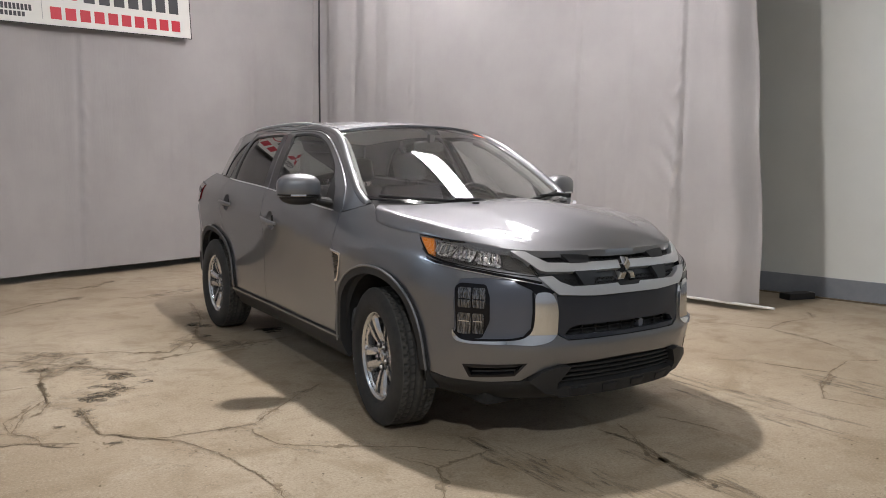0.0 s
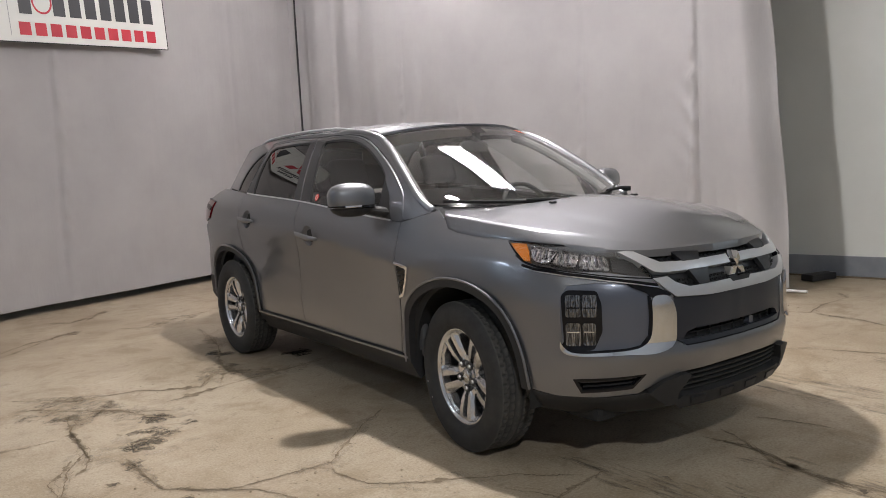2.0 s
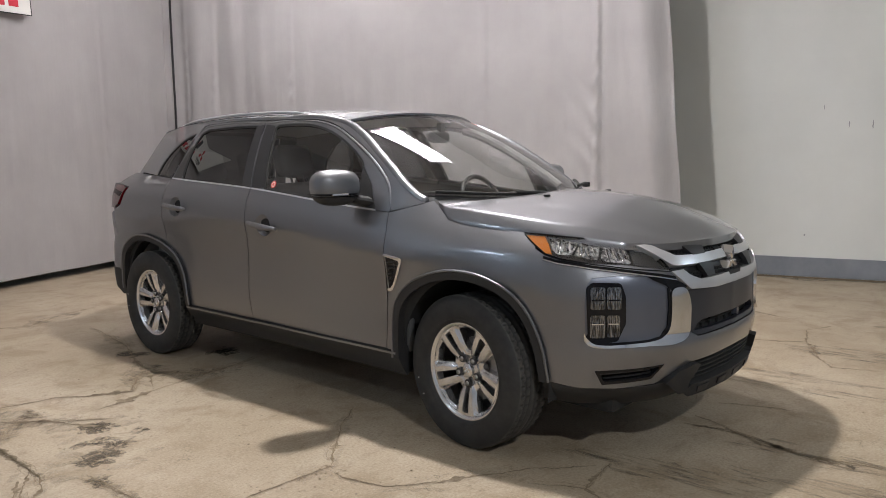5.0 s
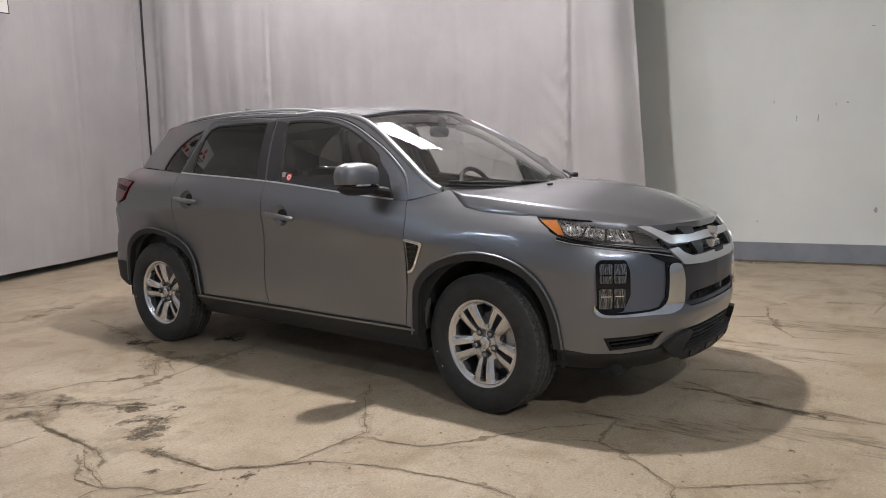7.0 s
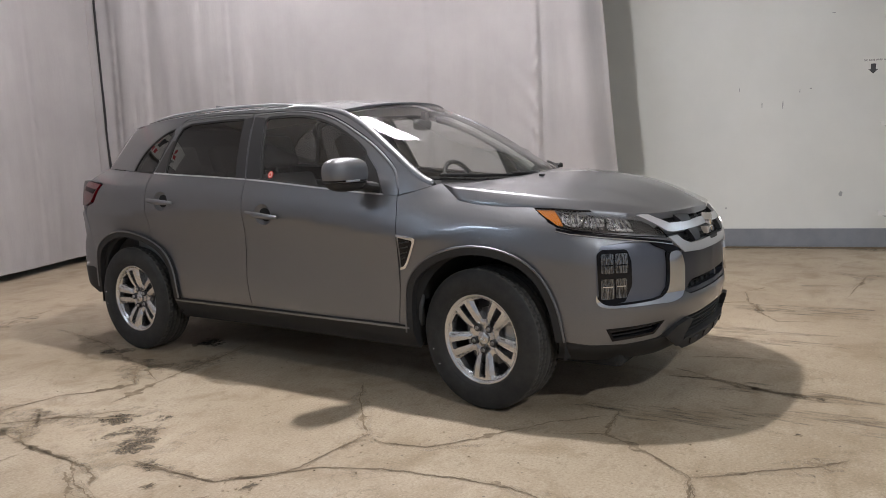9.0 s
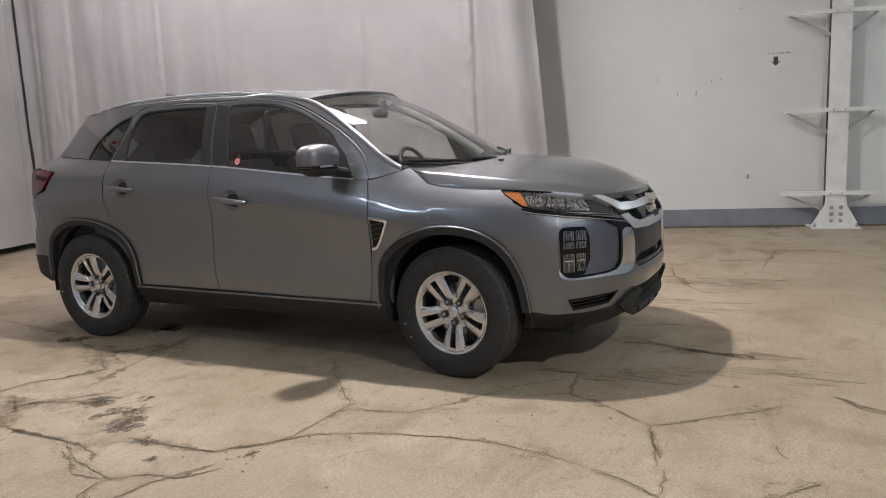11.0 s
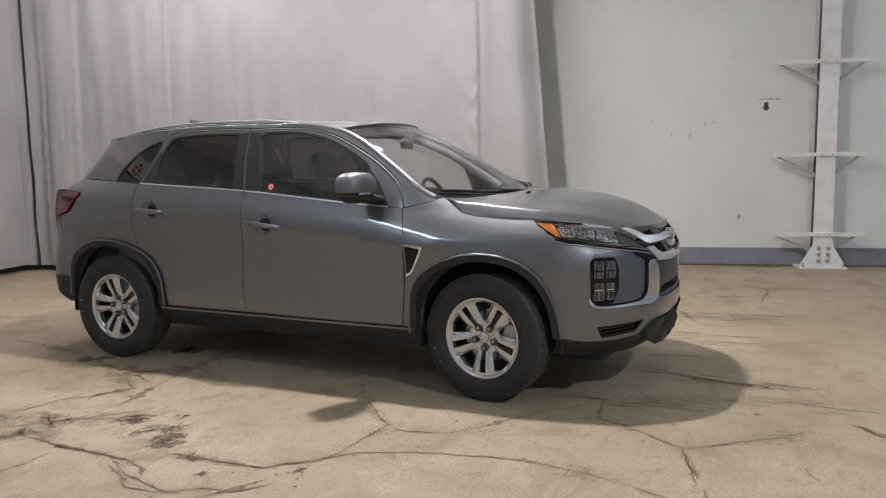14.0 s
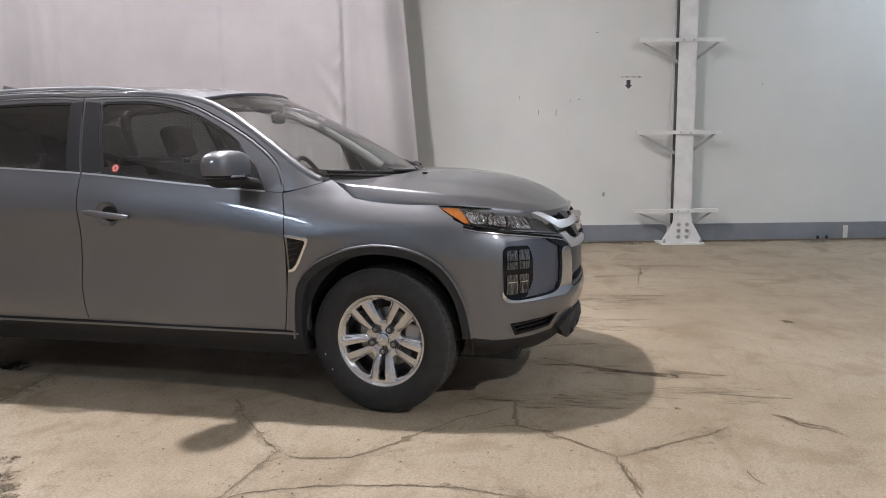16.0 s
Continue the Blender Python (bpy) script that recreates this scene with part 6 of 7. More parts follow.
# braces get their shaded look from this darker grey
m_brace = material("shaded_brace_paint", (0.40, 0.40, 0.39), 0.6)

# steel column: an H-section with a bolted foot and three pairs of bracket arms
column = empty("steel_column")
bm = bmesh.new()
box(bm, (-0.106, -0.25, 0.02), (0.106, -0.236, CEIL), bevel=0.002)
part("flange", bm, m_steel_white, column, smooth=False)
bm = bmesh.new()
box(bm, (-0.106, -0.03, 0.02), (0.106, -0.016, CEIL), bevel=0.002)
part("flange", bm, m_steel_white, column)
bm = bmesh.new()
box(bm, (-0.006, -0.236, 0.02), (0.006, -0.03, CEIL))
part("web", bm, m_steel_white, column)
bm = bmesh.new()
box(bm, (-0.26, -0.32, 0.0), (0.26, -0.016, 0.022), bevel=0.003)
foot = part("base_plate", bm, m_steel_white, column, "rusty bolted steel base plate")
bm = bmesh.new()
prism(bm, [(-0.245, 0.023), (0.245, 0.023), (0.235, 0.06), (0.118, 0.262), (0.107, 0.325), (-0.107, 0.325), (-0.118, 0.262), (-0.235, 0.06)], -0.266, -0.251)
part("foot_plate", bm, m_steel_white, column)
for x in (-0.045, 0.055):
    for z in (0.09, 0.165, 0.24):
        bm = bmesh.new()
        lathe(bm, [(0.0005, -0.292), (0.014, -0.292), (0.017, -0.286), (0.017, -0.276), (0.025, -0.275), (0.025, -0.266)], 6, m=Matrix.Translation((x, 0, z)))
        part("bolt", bm, m_bolt, column, "weathered hexagon bolt")
for x in (-0.22, 0.22):
    bm = bmesh.new()
    lathe(bm, [(0.0005, 0.0), (0.012, 0.0), (0.012, 0.03), (0.02, 0.03), (0.02, 0.045)], 6, m=Matrix.Translation((x, -0.295, 0.066)) @ Matrix.Rotation(radians(-90), 4, "X"))
    part("anchor_bolt", bm, m_bolt, column)
for z in (2.395, 1.335, 0.405):
    bm = bmesh.new()
    box(bm, (-0.58, -0.272, z - 0.026), (0.43, -0.2655 if z < 0.5 else -0.2515, z + 0.018), bevel=0.002)
    box(bm, (-0.58, -0.265, z + 0.012), (0.43, -0.19, z + 0.018))
    arm = part("bracket_arm", bm, m_steel_white, column, "angle iron bracket arm with worn paint")
    for x0, x1, dz in ((-0.54, -0.10, 0.27), (0.39, 0.098, 0.25)):
        bm = bmesh.new()
        d = dz if z > 0.5 else 0.22
        prism(bm, [(x0, z - 0.028), (x0 + math.copysign(0.045, x1 - x0), z - 0.028), (x1, z - d + 0.045), (x1, z - d)], -0.20, -0.194)
        part("brace", bm, m_brace, arm, "bracket brace in grey that stands for its shade")
    for x in (-0.06, 0.06):
        bm = bmesh.new()
        lathe(bm, [(0.0005, -0.281), (0.009, -0.281), (0.010, -0.2725)], 6, m=Matrix.Translation((x, 0, z - 0.006)))
        part("bolt", bm, m_bolt, arm)
bm = bmesh.new()
tube(bm, [(-0.060, -0.05, 0.03), (-0.060, -0.05, 2.2), (-0.058, -0.05, CEIL)], 0.017, 10)
part("conduit", bm, material("dark_conduit", (0.09, 0.09, 0.09), 0.5), column, "dark cable conduit")
column.matrix_world = wall_frame(-3.125)
tagged(column, "white painted steel column with bracket arms bolted to the floor", "column")

# small parking notice
notice = empty("wall_notice")
bm = bmesh.new()
box(bm, (-0.135, -0.003, -0.105), (0.135, -0.001, 0.085))
part("paper", bm, material("notice_paper", (0.74, 0.75, 0.72), 0.6), notice)
ob = text_mesh("DO NOT PARK HERE", 0.0265, m_sign_dark, notice, "words")
ob.matrix_basis = pose(0.0, -0.0042, 0.040, 90, 0, 0)
bm = bmesh.new()
prism(bm, [(-0.022, 0.012), (0.026, 0.012), (0.026, -0.045), (0.050, -0.045), (0.002, -0.092), (-0.046, -0.045), (-0.022, -0.045)], -0.0046, -0.0034, m=Matrix.Translation((-0.035, 0, 0)))
part("arrow", bm, m_sign_dark, notice, "black arrow pointing down")
notice.matrix_world = wall_frame(-2.555, 0.0, 1.945)
tagged(notice, "white paper parking notice with a black arrow on the wall", "sign")

# hanging banner on the grey curtain: blocks stand for its letters
banner = empty("banner_sign")
bm = bmesh.new()
box(bm, (0.0, -0.004, 0.0), (2.55, 0.004, 0.66))
part("board", bm, m_sign_white, banner)
bm = bmesh.new()
for lo, hi in (((-0.010, -0.006, -0.010), (2.56, 0.006, -0.001)), ((-0.010, -0.006, 0.661), (2.56, 0.006, 0.67)), ((-0.010, -0.006, -0.001), (-0.001, 0.006, 0.661))):
    box(bm, lo, hi)
part("edging", bm, m_black, banner, "thin black edging")


def bars(n, u0, u1, v0, v1, mat, name, skip=()):
    w = (u1 - u0) / n
    for i in range(n):
        if i in skip:
            continue
        bm = bmesh.new()
        box(bm, (u0 + w * (i + 0.14), 0.0045, v0), (u0 + w * (i + 0.86), 0.0062, v1))
        part(name, bm, mat, banner)


bars(10, 0.125, 1.735, 0.062, 0.185, m_sign_red, "red_bar")
bars(9, 0.135, 1.715, 0.262, 0.52, m_sign_dark, "dark_bar", skip=(7,))
bm = bmesh.new()
rows = []
for i in range(37):
    a = 2 * math.pi * i / 36
    rows.append([bm.verts.new((1.45 + r * math.cos(a), y, 0.391 + r * 1.15 * math.sin(a))) for r, y in ((0.105, 0.0045), (0.105, 0.0062), (0.088, 0.0062), (0.088, 0.0045))])
skin(bm, rows, closed=True)
part("red_ring", bm, m_sign_red, banner, "thin red ring")
bars(10, 1.90, 2.29, 0.118, 0.178, m_sign_dark, "small_bar")
bars(6, 1.97, 2.22, 0.056, 0.102, m_sign_dark, "small_bar")
bm = bmesh.new()
box(bm, (1.795, 0.0045, 0.05), (1.800, 0.0058, 0.60))
part("divider", bm, m_scuff, banner)
for ang in (90, 210, 330):
    a = radians(ang)
    bm = bmesh.new()
    prism(bm, [(2.09 + d * math.cos(a) - e * math.sin(a), 0.335 + d * math.sin(a) + e * math.cos(a)) for d, e in ((0.004, 0), (0.106, 0.061), (0.208, 0), (0.106, -0.061))], 0.0045, 0.0062)
    part("lozenge", bm, m_sign_red, banner, "red lozenge")
# x of the banner runs away from its lower corner along the curtain, its face to the hall
bd = Vector((-1, -SIDE_SLOPE, -0.0600)).normalized()
bn = Vector((SIDE_SLOPE, -1, 0)).normalized()
bu = bd.cross(bn)
bu = bu if bu.z > 0 else -bu
banner.matrix_world = Matrix(((bd.x, bn.x, bu.x, 0.0), (bd.y, bn.y, bu.y, 4.99), (bd.z, bn.z, bu.z, 2.765), (0, 0, 0, 1)))
tagged(banner, "white banner with red lozenges and letter blocks on the grey curtain", "sign")

# weighted hem bar of the long curtain
bm = bmesh.new()
d = Vector((-1, CURT_SLOPE, 0)).normalized()
tube(bm, [Vector((CURT_X + CURT_SLOPE * y, y, 0.062)) + d * 0.035 for y in (-0.62, 0.4, 1.6, 3.0, 4.6)], 0.013, 8)
part("hem_bar", bm, m_pale, back_curtain, "pale hem bar")
# added black strip that draws the dark gap between the two curtains
bm = bmesh.new()
rows = []
for k in range(56):
    z = 0.05 + 0.08 * k
    p, d = side_place(0.995)
    q = p + d * (side_fold(0.995, z) + 0.155) + Vector((-0.022 + 0.008 * math.sin(7 * z) * smoothstep(2.4, 0.5, z), 0, 0))
    w = 0.010 + 0.006 * noise.noise((z * 3, 0, 0))
    rows.append([bm.verts.new((q.x + a, q.y + b, z)) for a, b in ((-w, 0.012), (-w, -0.004), (w, -0.004), (w, 0.012))])
skin(bm, rows, closed=True, caps=True)
bmesh.ops.recalc_face_normals(bm, faces=bm.faces[:])
part("gap_strip", bm, m_black, side_curtain, "black strip standing in for the dark gap between the curtains")

# things on the floor behind the curtain's end
bin_box = empty("cable_box")
bm = bmesh.new()
box(bm, (-0.17, -0.07, 0.0), (0.17, 0.07, 0.065), bevel=0.012)
part("case", bm, m_black, bin_box)
bm = bmesh.new()
box(bm, (0.172, -0.03, 0.02), (0.20, 0.03, 0.062), bevel=0.004)
part("plug", bm, m_pale, bin_box, "white plug")
bin_box.matrix_world = pose(4.60, -0.20, 0, 0, 0, -12)
tagged(bin_box, "low black cable box with a white plug on the floor", "box")

clip = empty("wall_bracket")
bm = bmesh.new()
box(bm, (-0.028, -0.030, 0.02), (0.028, -0.0165, 0.175), bevel=0.004)
box(bm, (-0.020, -0.055, 0.10), (0.016, -0.030, 0.165), bevel=0.004)
part("plate", bm, m_sign_white, clip)
clip.matrix_world = wall_frame(-5.19)
tagged(clip, "small white bracket fixed to the grey baseboard", "bracket")
for y in (-4.855, -4.965):
    bm = bmesh.new()
    box(bm, (-0.016, -0.034, 0.012), (0.016, -0.0165, 0.05), bevel=0.004)
    ob = part("wall_stub", bm, m_black)
    ob.matrix_world = wall_frame(y)
    tagged(ob, "short dark stub at the foot of the wall", "stub", "stubs at the wall's foot")

# scuffs and chips in the white wall
rs = random.Random(5)
for y, z, w, h in ((-1.253, 1.757, 0.010, 0.05), (-1.478, 1.579, 0.012, 0.055), (-1.682, 1.578, 0.016, 0.075), (-1.845, 1.717, 0.012, 0.04), (-1.129, 0.449, 0.018, 0.02), (-2.258, 0.592, 0.05, 0.05), (-1.95, 1.735, 0.03, 0.012), (-4.1, 1.9, 0.02, 0.02), (-2.148, 2.511, 0.05, 0.008)):
    bm = bmesh.new()
    n = 14
    prism(bm, [(0.7 * w * (0.35 + 0.35 * rs.random()) * math.cos(2 * math.pi * i / n), h * (0.35 + 0.35 * rs.random()) * math.sin(2 * math.pi * i / n)) for i in range(n)], -0.0032, -0.001)
    ob = part("scuff", bm, m_scuff, wall_white)
    ob.matrix_world = wall_frame(y, 0, z)

# ---- cracks, chips and stains of the floor ----
rc = random.Random(11)
m_grime = material("crack_grime", (0.29, 0.23, 0.155), 0.9)
v = coords(m_grime)
tr = node(m_grime, "ShaderNodeBsdfTransparent")
mx = node(m_grime, "ShaderNodeMixShader")
link(m_grime, ramp(m_grime, noise_tex(m_grime, v, 6.5, 7, 0.72, 0.4), [(0.44, grey(0.0)), (0.68, grey(0.34))]), mx.inputs[0])
link(m_grime, tr.outputs["BSDF"], mx.inputs[1])
link(m_grime, m_grime.node_tree.nodes["Principled BSDF"].outputs["BSDF"], mx.inputs[2])
link(m_grime, mx.outputs["Shader"], m_grime.node_tree.nodes["Material Output"].inputs["Surface"])
m_chip = material("chipped_concrete", (0.10, 0.08, 0.055), 0.95)


def wander(pts, step, amp):
    """A jagged line through the points."""
    out = []
    for (x0, y0), (x1, y1) in zip(pts, pts[1:]):
        l = math.hypot(x1 - x0, y1 - y0)
        n = max(1, int(l / step))
        for i in range(n):
            t = i / n
            x, y = x0 + (x1 - x0) * t, y0 + (y1 - y0) * t
            f = math.sin(math.pi * t) * 0.6 + 0.4
            p = Vector((x * 2.1, y * 2.1, 0.0))
            q = Vector((x * 11, y * 11, 4.0))
            out.append((x + f * (amp * noise.noise(p) * 3 + amp * 0.8 * noise.noise(q) + rc.uniform(-0.004, 0.004)), y + f * (amp * 3 * noise.noise(p + Vector((9, 3, 1))) + amp * 0.8 * noise.noise(q + Vector((5, 2, 7))) + rc.uniform(-0.004, 0.004))))
    out.append(pts[-1])
    return out


def strip(bm, line, width, z):
    rows = []
    n = len(line)
    for i, (x, y) in enumerate(line):
        a, b = line[max(0, i - 1)], line[min(n - 1, i + 1)]
        dx, dy = b[0] - a[0], b[1] - a[1]
        q = math.hypot(dx, dy) or 1
        taper = min(1.0, 6 * i / n + 0.15, 6 * (n - 1 - i) / n + 0.15)
        l, r = width(i, x, y)
        rows.append([bm.verts.new((x - dy / q * l * taper, y + dx / q * l * taper, z)), bm.verts.new((x + dy / q * r * taper, y - dx / q * r * taper, z))])
    skin(bm, [list(reversed(r)) for r in rows])


def crack(pts, wide=1.0, crumbs=1.0):
    line = wander(pts, 0.013, 0.011)
    # sharp little kinks
    line = [(x + 0.006 * noise.noise((x * 38, y * 38, 1.0)) + rc.uniform(-0.0022, 0.0022), y + 0.006 * noise.noise((x * 38, y * 38, 6.0)) + rc.uniform(-0.0022, 0.0022)) for x, y in line]
    bm = bmesh.new()

    def w_main(i, x, y):
        k = wide * (0.0010 + 0.0023 * max(0.0, noise.noise((x * 6, y * 6, 2.0)) + 0.30))
        return k * rc.uniform(0.5, 1.3), k * rc.uniform(0.5, 1.3)
    strip(bm, line, w_main, 0.0032)
    # finer companions and short branches here and there
    n = len(line)
    i = 0
    while i < n - 12:
        m = rc.randint(9, 26)
        if rc.random() < 0.36 * crumbs:
            sd = rc.choice((-1, 1)) * rc.uniform(0.012, 0.034)
            seg = line[i:i + m]
            off = []
            for k, (x, y) in enumerate(seg):
                a, b = seg[max(0, k - 1)], seg[min(len(seg) - 1, k + 1)]
                q = math.hypot(b[0] - a[0], b[1] - a[1]) or 1
                h = sd * max(0.0, math.sin(math.pi * k / max(1, len(seg) - 1))) ** 0.5 + rc.uniform(-0.0035, 0.0035)
                off.append((x - (b[1] - a[1]) / q * h, y + (b[0] - a[0]) / q * h))
            if len(off) > 3:
                strip(bm, off, lambda i, x, y: (wide * rc.uniform(0.0003, 0.0013), wide * rc.uniform(0.0003, 0.0013)), 0.0030)
        i += m
    ob = part("crack", bm, m_crack, floor)
    bm = bmesh.new()

    def w_edge(i, x, y):
        k = 0.0030 + 0.034 * crumbs * max(0.0, noise.noise((x * 3.1, y * 3.1, 8.0)) + 0.7 * noise.noise((x * 13, y * 13, 2.0)) - 0.02)
        return k * rc.uniform(0.3, 1.3), k * (0.6 + 1.2 * noise.noise((x * 9, y * 9, 5.0))) * rc.uniform(0.3, 1.3)
    strip(bm, line, w_edge, 0.0016)
    part("crumbled_edge", bm, m_crack_edge, ob)
    bm = bmesh.new()

    def w_grime(i, x, y):
        k = 0.012 + 0.11 * crumbs * max(0.0, noise.noise((x * 1.7, y * 1.7, 3.0)) + 0.12)
        return k * rc.uniform(0.7, 1.2), k * rc.uniform(0.7, 1.2)
    strip(bm, line, w_grime, 0.0009)
    part("grime", bm, m_grime, ob)


for pts in ([(-2.34, 1.19), (-2.06, 0.91), (-1.69, 0.87), (-1.37, 0.64), (-1.10, 0.97), (-0.84, 1.78), (-0.75, 2.48)],
            [(-1.11, 0.94), (-0.90, 0.62), (-0.45, 0.69)], [(-2.35, 0.94), (-2.15, 0.74), (-1.91, 0.53), (-1.75, 0.22)],
            [(-2.26, 2.70), (-1.98, 2.99), (-1.52, 3.24)], [(-1.28, 3.04), (-1.04, 2.87), (-0.78, 3.09), (-0.34, 3.25)],
            [(-1.69, 3.89), (-1.51, 3.71), (-1.12, 4.09)]):
    crack(pts, 1.5, 2.2)
for pts in ([(-2.15, 0.67), (-2.18, 0.13), (-2.20, -0.20)], [(-2.16, -0.01), (-2.32, -0.30), (-2.39, -0.58), (-2.30, -0.70), (-2.29, -0.83), (-2.15, -0.95)],
            [(-2.06, -0.28), (-2.05, -0.66), (-2.04, -0.81)], [(-2.20, 0.23), (-2.18, 0.03), (-2.19, -0.15), (-2.24, -0.29), (-2.31, -0.38)],
            [(-2.10, -0.31), (-2.07, -0.45), (-2.05, -0.64), (-2.04, -0.81), (-1.91, -0.92), (-1.75, -1.06), (-1.67, -1.24), (-1.58, -1.58), (-1.54, -1.85), (-1.57, -2.09), (-1.62, -2.28)]):
    crack(pts, 0.9, 1.2)
for pts in ([(-2.04, -0.81), (-1.87, -0.98), (-1.67, -1.01), (-1.36, -1.04), (-1.13, -0.83), (-0.76, -0.53)],
            [(-1.36, -1.04), (-1.41, -1.15), (-1.35, -1.36), (-1.05, -1.57), (-0.83, -1.70), (-0.64, -1.90)],
            [(-0.96, -1.77), (-0.87, -1.98), (-0.99, -2.21), (-1.14, -2.42), (-1.29, -2.46), (-1.46, -2.49), (-1.56, -2.51)],
            [(-0.87, -1.98), (-0.56, -1.93)], [(-1.14, -2.43), (-0.95, -2.63), (-0.69, -2.91)], [(-0.50, -3.11), (-0.60, -3.21), (-0.67, -3.36)], [(-1.16, -2.92), (-1.29, -2.96)]):
    crack(pts, 1.0, 1.1)
for pts in ([(0.23, -1.96), (0.03, -2.35), (0.02, -2.66), (0.06, -2.78)], [(0.08, -1.97), (0.09, -2.16), (0.08, -2.32), (0.0, -2.61), (-0.01, -2.84)], [(0.49, -1.99), (0.60, -2.33)]):
    crack(pts, 1.0, 1.0)
for pts in ([(3.80, -2.38), (3.55, -2.66), (2.64, -2.62)], [(2.97, -2.21), (3.10, -2.63)], [(3.69, -2.65), (3.72, -3.33)], [(3.07, -3.51), (3.06, -3.95)],
            [(2.73, -0.47), (2.92, -0.70), (3.03, -0.94), (3.43, -0.85), (3.80, -0.86), (4.01, -0.68)], [(3.03, -0.94), (3.0, -1.35), (2.83, -1.75)],
            [(1.75, -1.32), (1.96, -1.53), (2.06, -1.76), (2.16, -1.97), (2.55, -1.87), (2.79, -1.97)], [(2.16, -1.97), (1.74, -2.16)]):
    crack(pts, 1.3, 1.2)


for pts, wide, loose in (([(-2.65, 0.20), (-2.54, 0.22), (-2.42, 0.20), (-2.26, 0.22)], 1.0, 1.4), ([(-1.03, 1.16), (-1.08, 0.93), (-1.27, 0.58)], 1.2, 2.6), ([(-2.41, -0.57), (-2.49, -0.58), (-2.56, -0.62), (-2.69, -0.68)], 1.6, 2.4), ([(-2.49, -0.58), (-2.58, -0.69), (-2.68, -0.82), (-2.80, -0.86)], 1.5, 2.4),
                         ([(-2.58, -0.70), (-2.53, -0.74), (-2.35, -0.76), (-2.24, -0.83), (-2.14, -0.89)], 1.2, 1.5), ([(-2.27, -0.15), (-2.36, -0.32), (-2.42, -0.41), (-2.40, -0.56)], 1.3, 2.0),
                         ([(-1.62, -2.28), (-1.68, -2.42), (-1.77, -2.57), (-1.84, -2.68), (-1.95, -2.80)], 1.4, 1.8), ([(-1.84, -2.68), (-1.78, -2.77), (-1.67, -2.91), (-1.55, -3.0), (-1.48, -3.07), (-1.44, -3.08)], 1.6, 2.6),
                         ([(-1.64, -2.93), (-1.73, -3.03), (-1.84, -3.12)], 1.2, 1.4), ([(-1.54, -2.54), (-1.66, -2.55), (-1.75, -2.56)], 1.2, 1.5), ([(-1.20, -2.44), (-1.32, -2.46), (-1.45, -2.51)], 2.4, 1.6),
                         ([(0.08, -2.02), (0.11, -2.25), (0.03, -2.52), (0.07, -2.83)], 1.2, 1.2), ([(-1.64, 0.48), (-1.25, 0.56), (-0.93, 0.61), (-0.72, 0.69)], 1.2, 1.6),
                         ([(-2.03, 0.68), (-1.93, 0.55), (-1.80, 0.41), (-1.66, 0.28)], 1.1, 1.6), ([(-2.09, 0.56), (-2.19, 0.26), (-2.19, -0.17)], 1.2, 1.8), ([(2.13, -2.03), (1.84, -2.09), (1.59, -2.27), (1.69, -2.56)], 1.0, 1.0),
                         ([(-1.38, 3.72), (-1.12, 4.13)], 1.6, 2.4), ([(-1.57, 3.26), (-1.73, 3.17), (-1.99, 2.84), (-2.26, 2.56)], 1.4, 2.2), ([(-0.49, -3.13), (-0.63, -3.21), (-0.74, -3.40)], 0.9, 0.8)):
    crack(pts, wide, loose)


def patch(name, mat, x, y, rx, ry, z, n=40, rough=0.5, turn=0.0, label=""):
    bm = bmesh.new()
    vs = []
    for i in range(n):
        a = 2 * math.pi * i / n
        k = 0.75 + rough * noise.noise((math.cos(a) * 1.8 + x * 7, math.sin(a) * 1.8 + y * 7, 1.0)) + rough * 0.5 * noise.noise((math.cos(a) * 5 + x * 7, math.sin(a) * 5 + y * 7, 5.0))
        px, py = rx * k * math.cos(a), ry * k * math.sin(a)
        c, s = math.cos(turn), math.sin(turn)
        vs.append(bm.verts.new((x + px * c - py * s, y + px * s + py * c, z)))
    mid = bm.verts.new((x, y, z))
    for i in range(n):
        bm.faces.new([mid, vs[i], vs[(i + 1) % n]])
    part(name, bm, mat, floor, label)


for x, y, r in ((-1.97, -0.18, 0.15), (-1.78, 0.23, 0.12), (-1.81, -0.09, 0.09), (-0.97, 1.47, 0.16), (-0.52, 0.97, 0.16), (-0.23, 2.04, 0.14), (-1.88, 0.04, 0.11), (-2.06, -0.42, 0.06), (-1.66, 0.02, 0.05)):
    for k in range(5):
        a, q = rc.uniform(0, 6.28), r * rc.uniform(0.0, 0.75)
        patch("oil_stain", m_stain, x + q * math.cos(a), y + q * math.sin(a), r * rc.uniform(0.4, 0.85), r * rc.uniform(0.35, 0.7), 0.0006 + 0.0001 * k, 48, 0.4, rc.uniform(0, 3))
for x, y, r in ((-1.98, -0.16, 0.30), (-1.78, 0.20, 0.20), (-2.16, 0.55, 0.16), (-1.45, -1.04, 0.14)):
    patch("grime", m_grime, x, y, r, r * 0.7, 0.0004, 60, 0.6)
# dark streaks that tyres dragged over the floor
m_tyre_mark = material("tyre_mark", (0.135, 0.105, 0.072), 0.8)
tr = node(m_tyre_mark, "ShaderNodeBsdfTransparent")
mx = node(m_tyre_mark, "ShaderNodeMixShader")
drag = noise_tex(m_tyre_mark, coords(m_tyre_mark, (26, 3.0, 1)), 1.0, 6, 0.7, 0.3)
link(m_tyre_mark, ramp(m_tyre_mark, drag, [(0.47, grey(0.0)), (0.70, grey(0.65))]), mx.inputs[0])
link(m_tyre_mark, tr.outputs["BSDF"], mx.inputs[1])
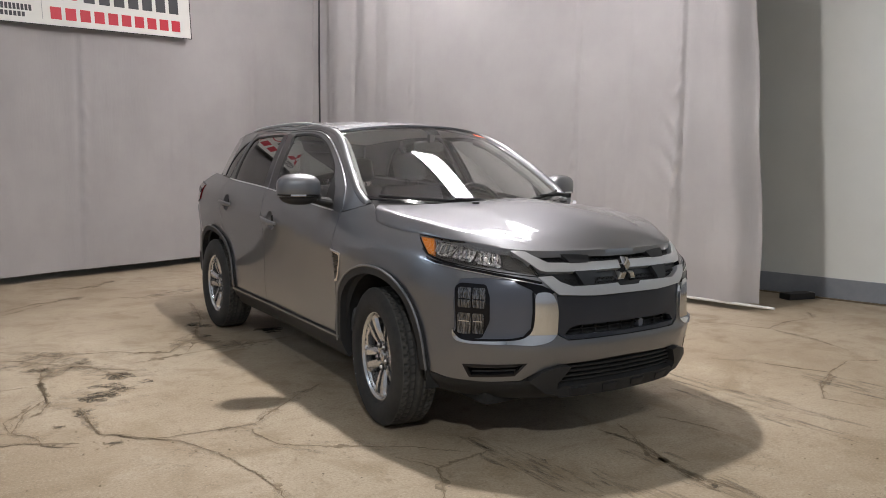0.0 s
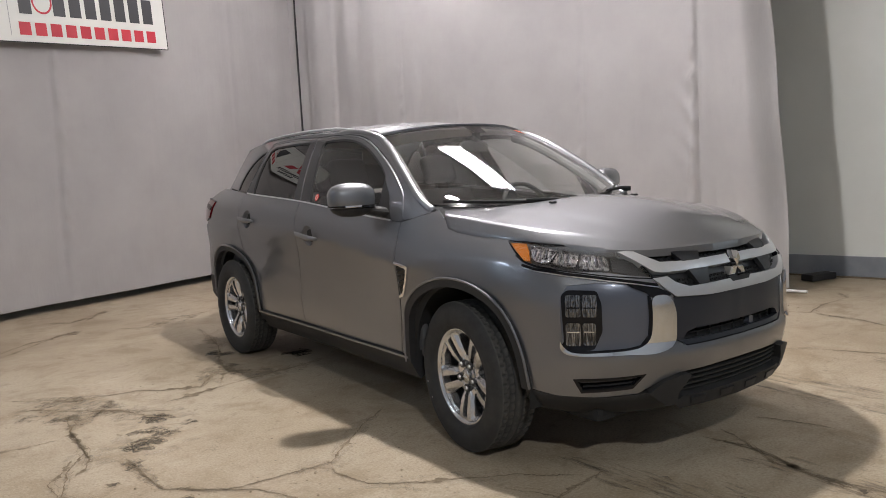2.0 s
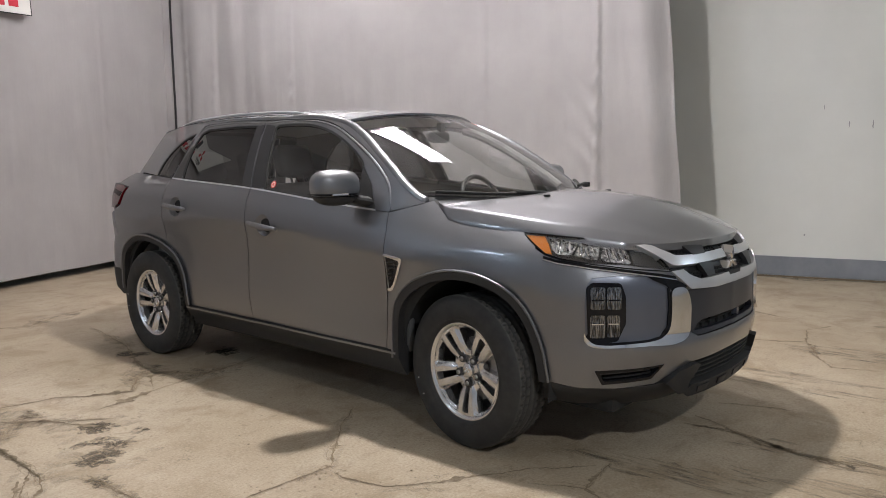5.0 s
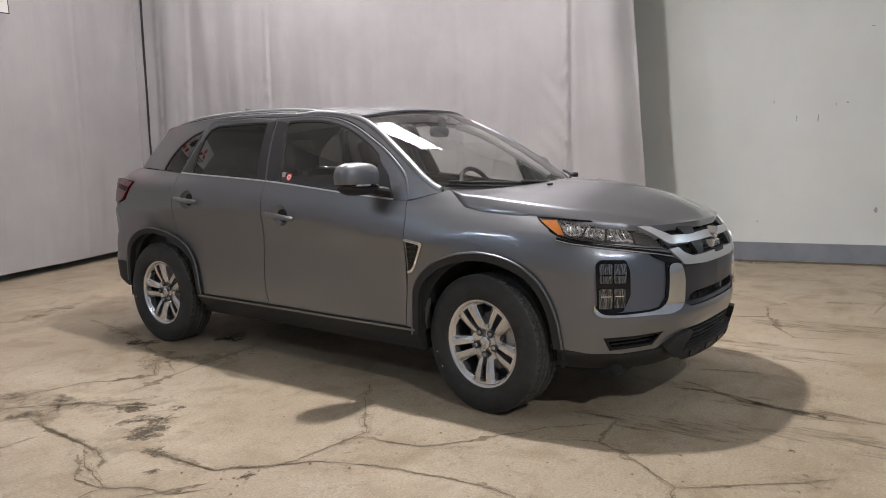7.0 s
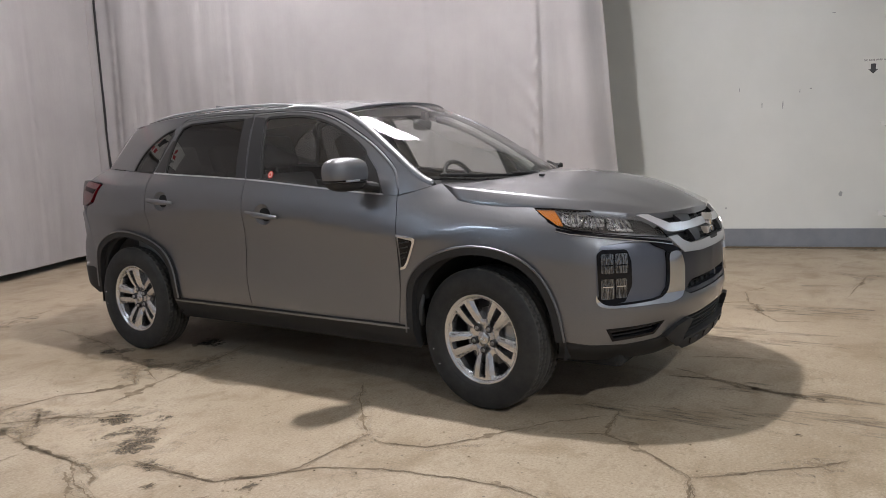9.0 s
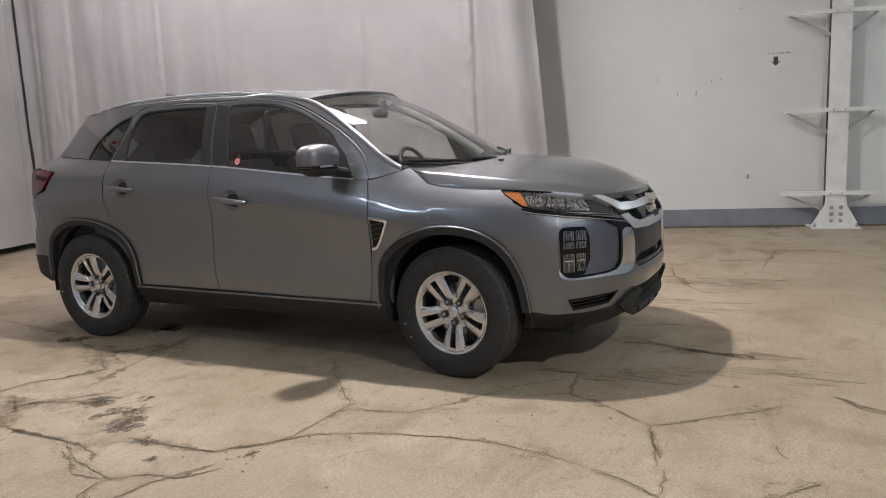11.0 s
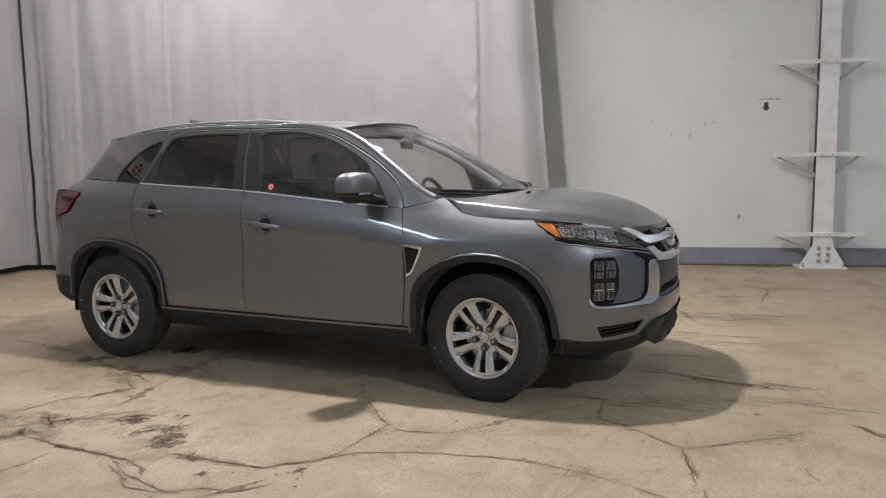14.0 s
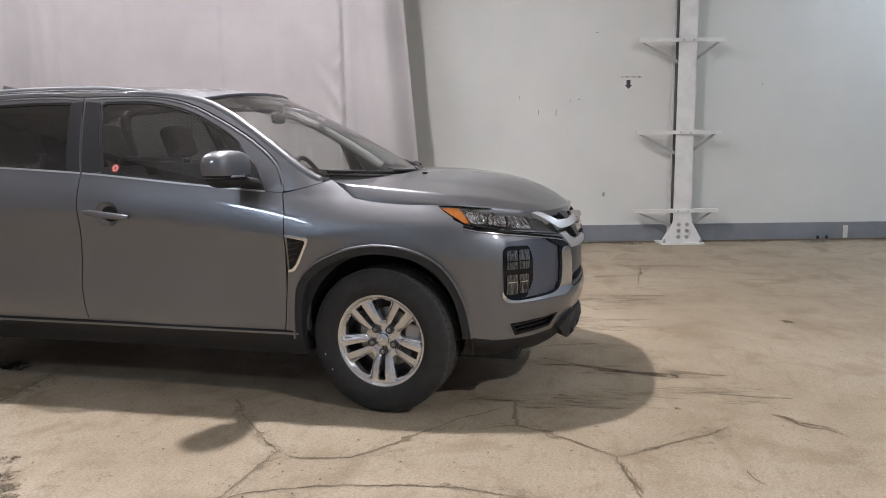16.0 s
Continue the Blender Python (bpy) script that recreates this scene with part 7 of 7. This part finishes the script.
link(m_tyre_mark, m_tyre_mark.node_tree.nodes["Principled BSDF"].outputs["BSDF"], mx.inputs[2])
link(m_tyre_mark, mx.outputs["Shader"], m_tyre_mark.node_tree.nodes["Material Output"].inputs["Surface"])
for x, y, rx, ry in ((1.22, -1.95, 0.13, 0.75), (1.02, -2.25, 0.12, 0.62), (-0.26, -2.85, 0.14, 0.55), (0.05, -2.6, 0.12, 0.5), (-0.5, -2.2, 0.14, 0.5), (2.0, -2.4, 0.2, 0.7)):
    patch("tyre_mark", m_tyre_mark, x, y, rx, ry, 0.0007, 48, 0.5, 0.1)
for x, y, r in ((-2.0, -0.96, 0.035), (-2.19, -0.6, 0.03), (0.01, -2.73, 0.025), (1.43, -3.59, 0.05), (-0.51, -2.7, 0.016), (-1.43, -0.55, 0.008), (-1.2, -1.9, 0.006), (-1.32, -1.78, 0.006)):
    patch("crumbled_edge", m_crack_edge, x, y, r * 1.3, r * 1.1, 0.0012, 30, 0.7)
    patch("chip", m_chip, x + r * 0.1, y, r, r * 0.55, 0.0022, 30, 0.7, rc.uniform(0, 3))
# dirt swept against the wall
bm = bmesh.new()
run = [(WALL_X + WALL_SLOPE * y - 0.06, y) for y in [-0.3 - 0.05 * i for i in range(150)]]
strip(bm, run, lambda i, x, y: (0.03, 0.05 + 0.28 * max(0.0, noise.noise((x * 2.2, y * 2.2, 5.0)) + 0.15)), 0.0010)
part("grime", bm, m_stain, floor)
# crumbs of concrete lying along the cracks
bm = bmesh.new()
for x, y, s, n in ((-1.4, -1.05, 0.12, 14), (-1.62, -1.02, 0.15, 14), (-2.0, -0.85, 0.15, 16), (-1.9, 0.0, 0.3, 24), (-1.6, 0.8, 0.4, 26), (-1.0, -2.3, 0.15, 10), (0.0, -2.5, 0.2, 12), (3.0, -2.6, 0.6, 24), (3.3, -0.9, 0.5, 20), (-1.4, -1.4, 1.2, 40), (1.0, -3.2, 1.2, 30), (5.2, -3.1, 0.35, 40), (4.9, -2.0, 0.5, 26), (5.4, -4.2, 0.5, 26)):
    for k in range(n):
        r = rc.uniform(0.0015, 0.0042)
        px, py = x + rc.gauss(0, s * 0.5), y + rc.gauss(0, s * 0.5)
        box(bm, (-r, -r * rc.uniform(0.5, 1), 0.0), (r, r, r * 1.1), m=Matrix.Translation((px, py, 0.0005)) @ Matrix.Rotation(rc.uniform(0, 3), 4, "Z"))
crumbs = part("crumbs", bm, m_floor)
tagged(crumbs, "scattered small crumbs of concrete on the floor", "debris", kind="stuff")
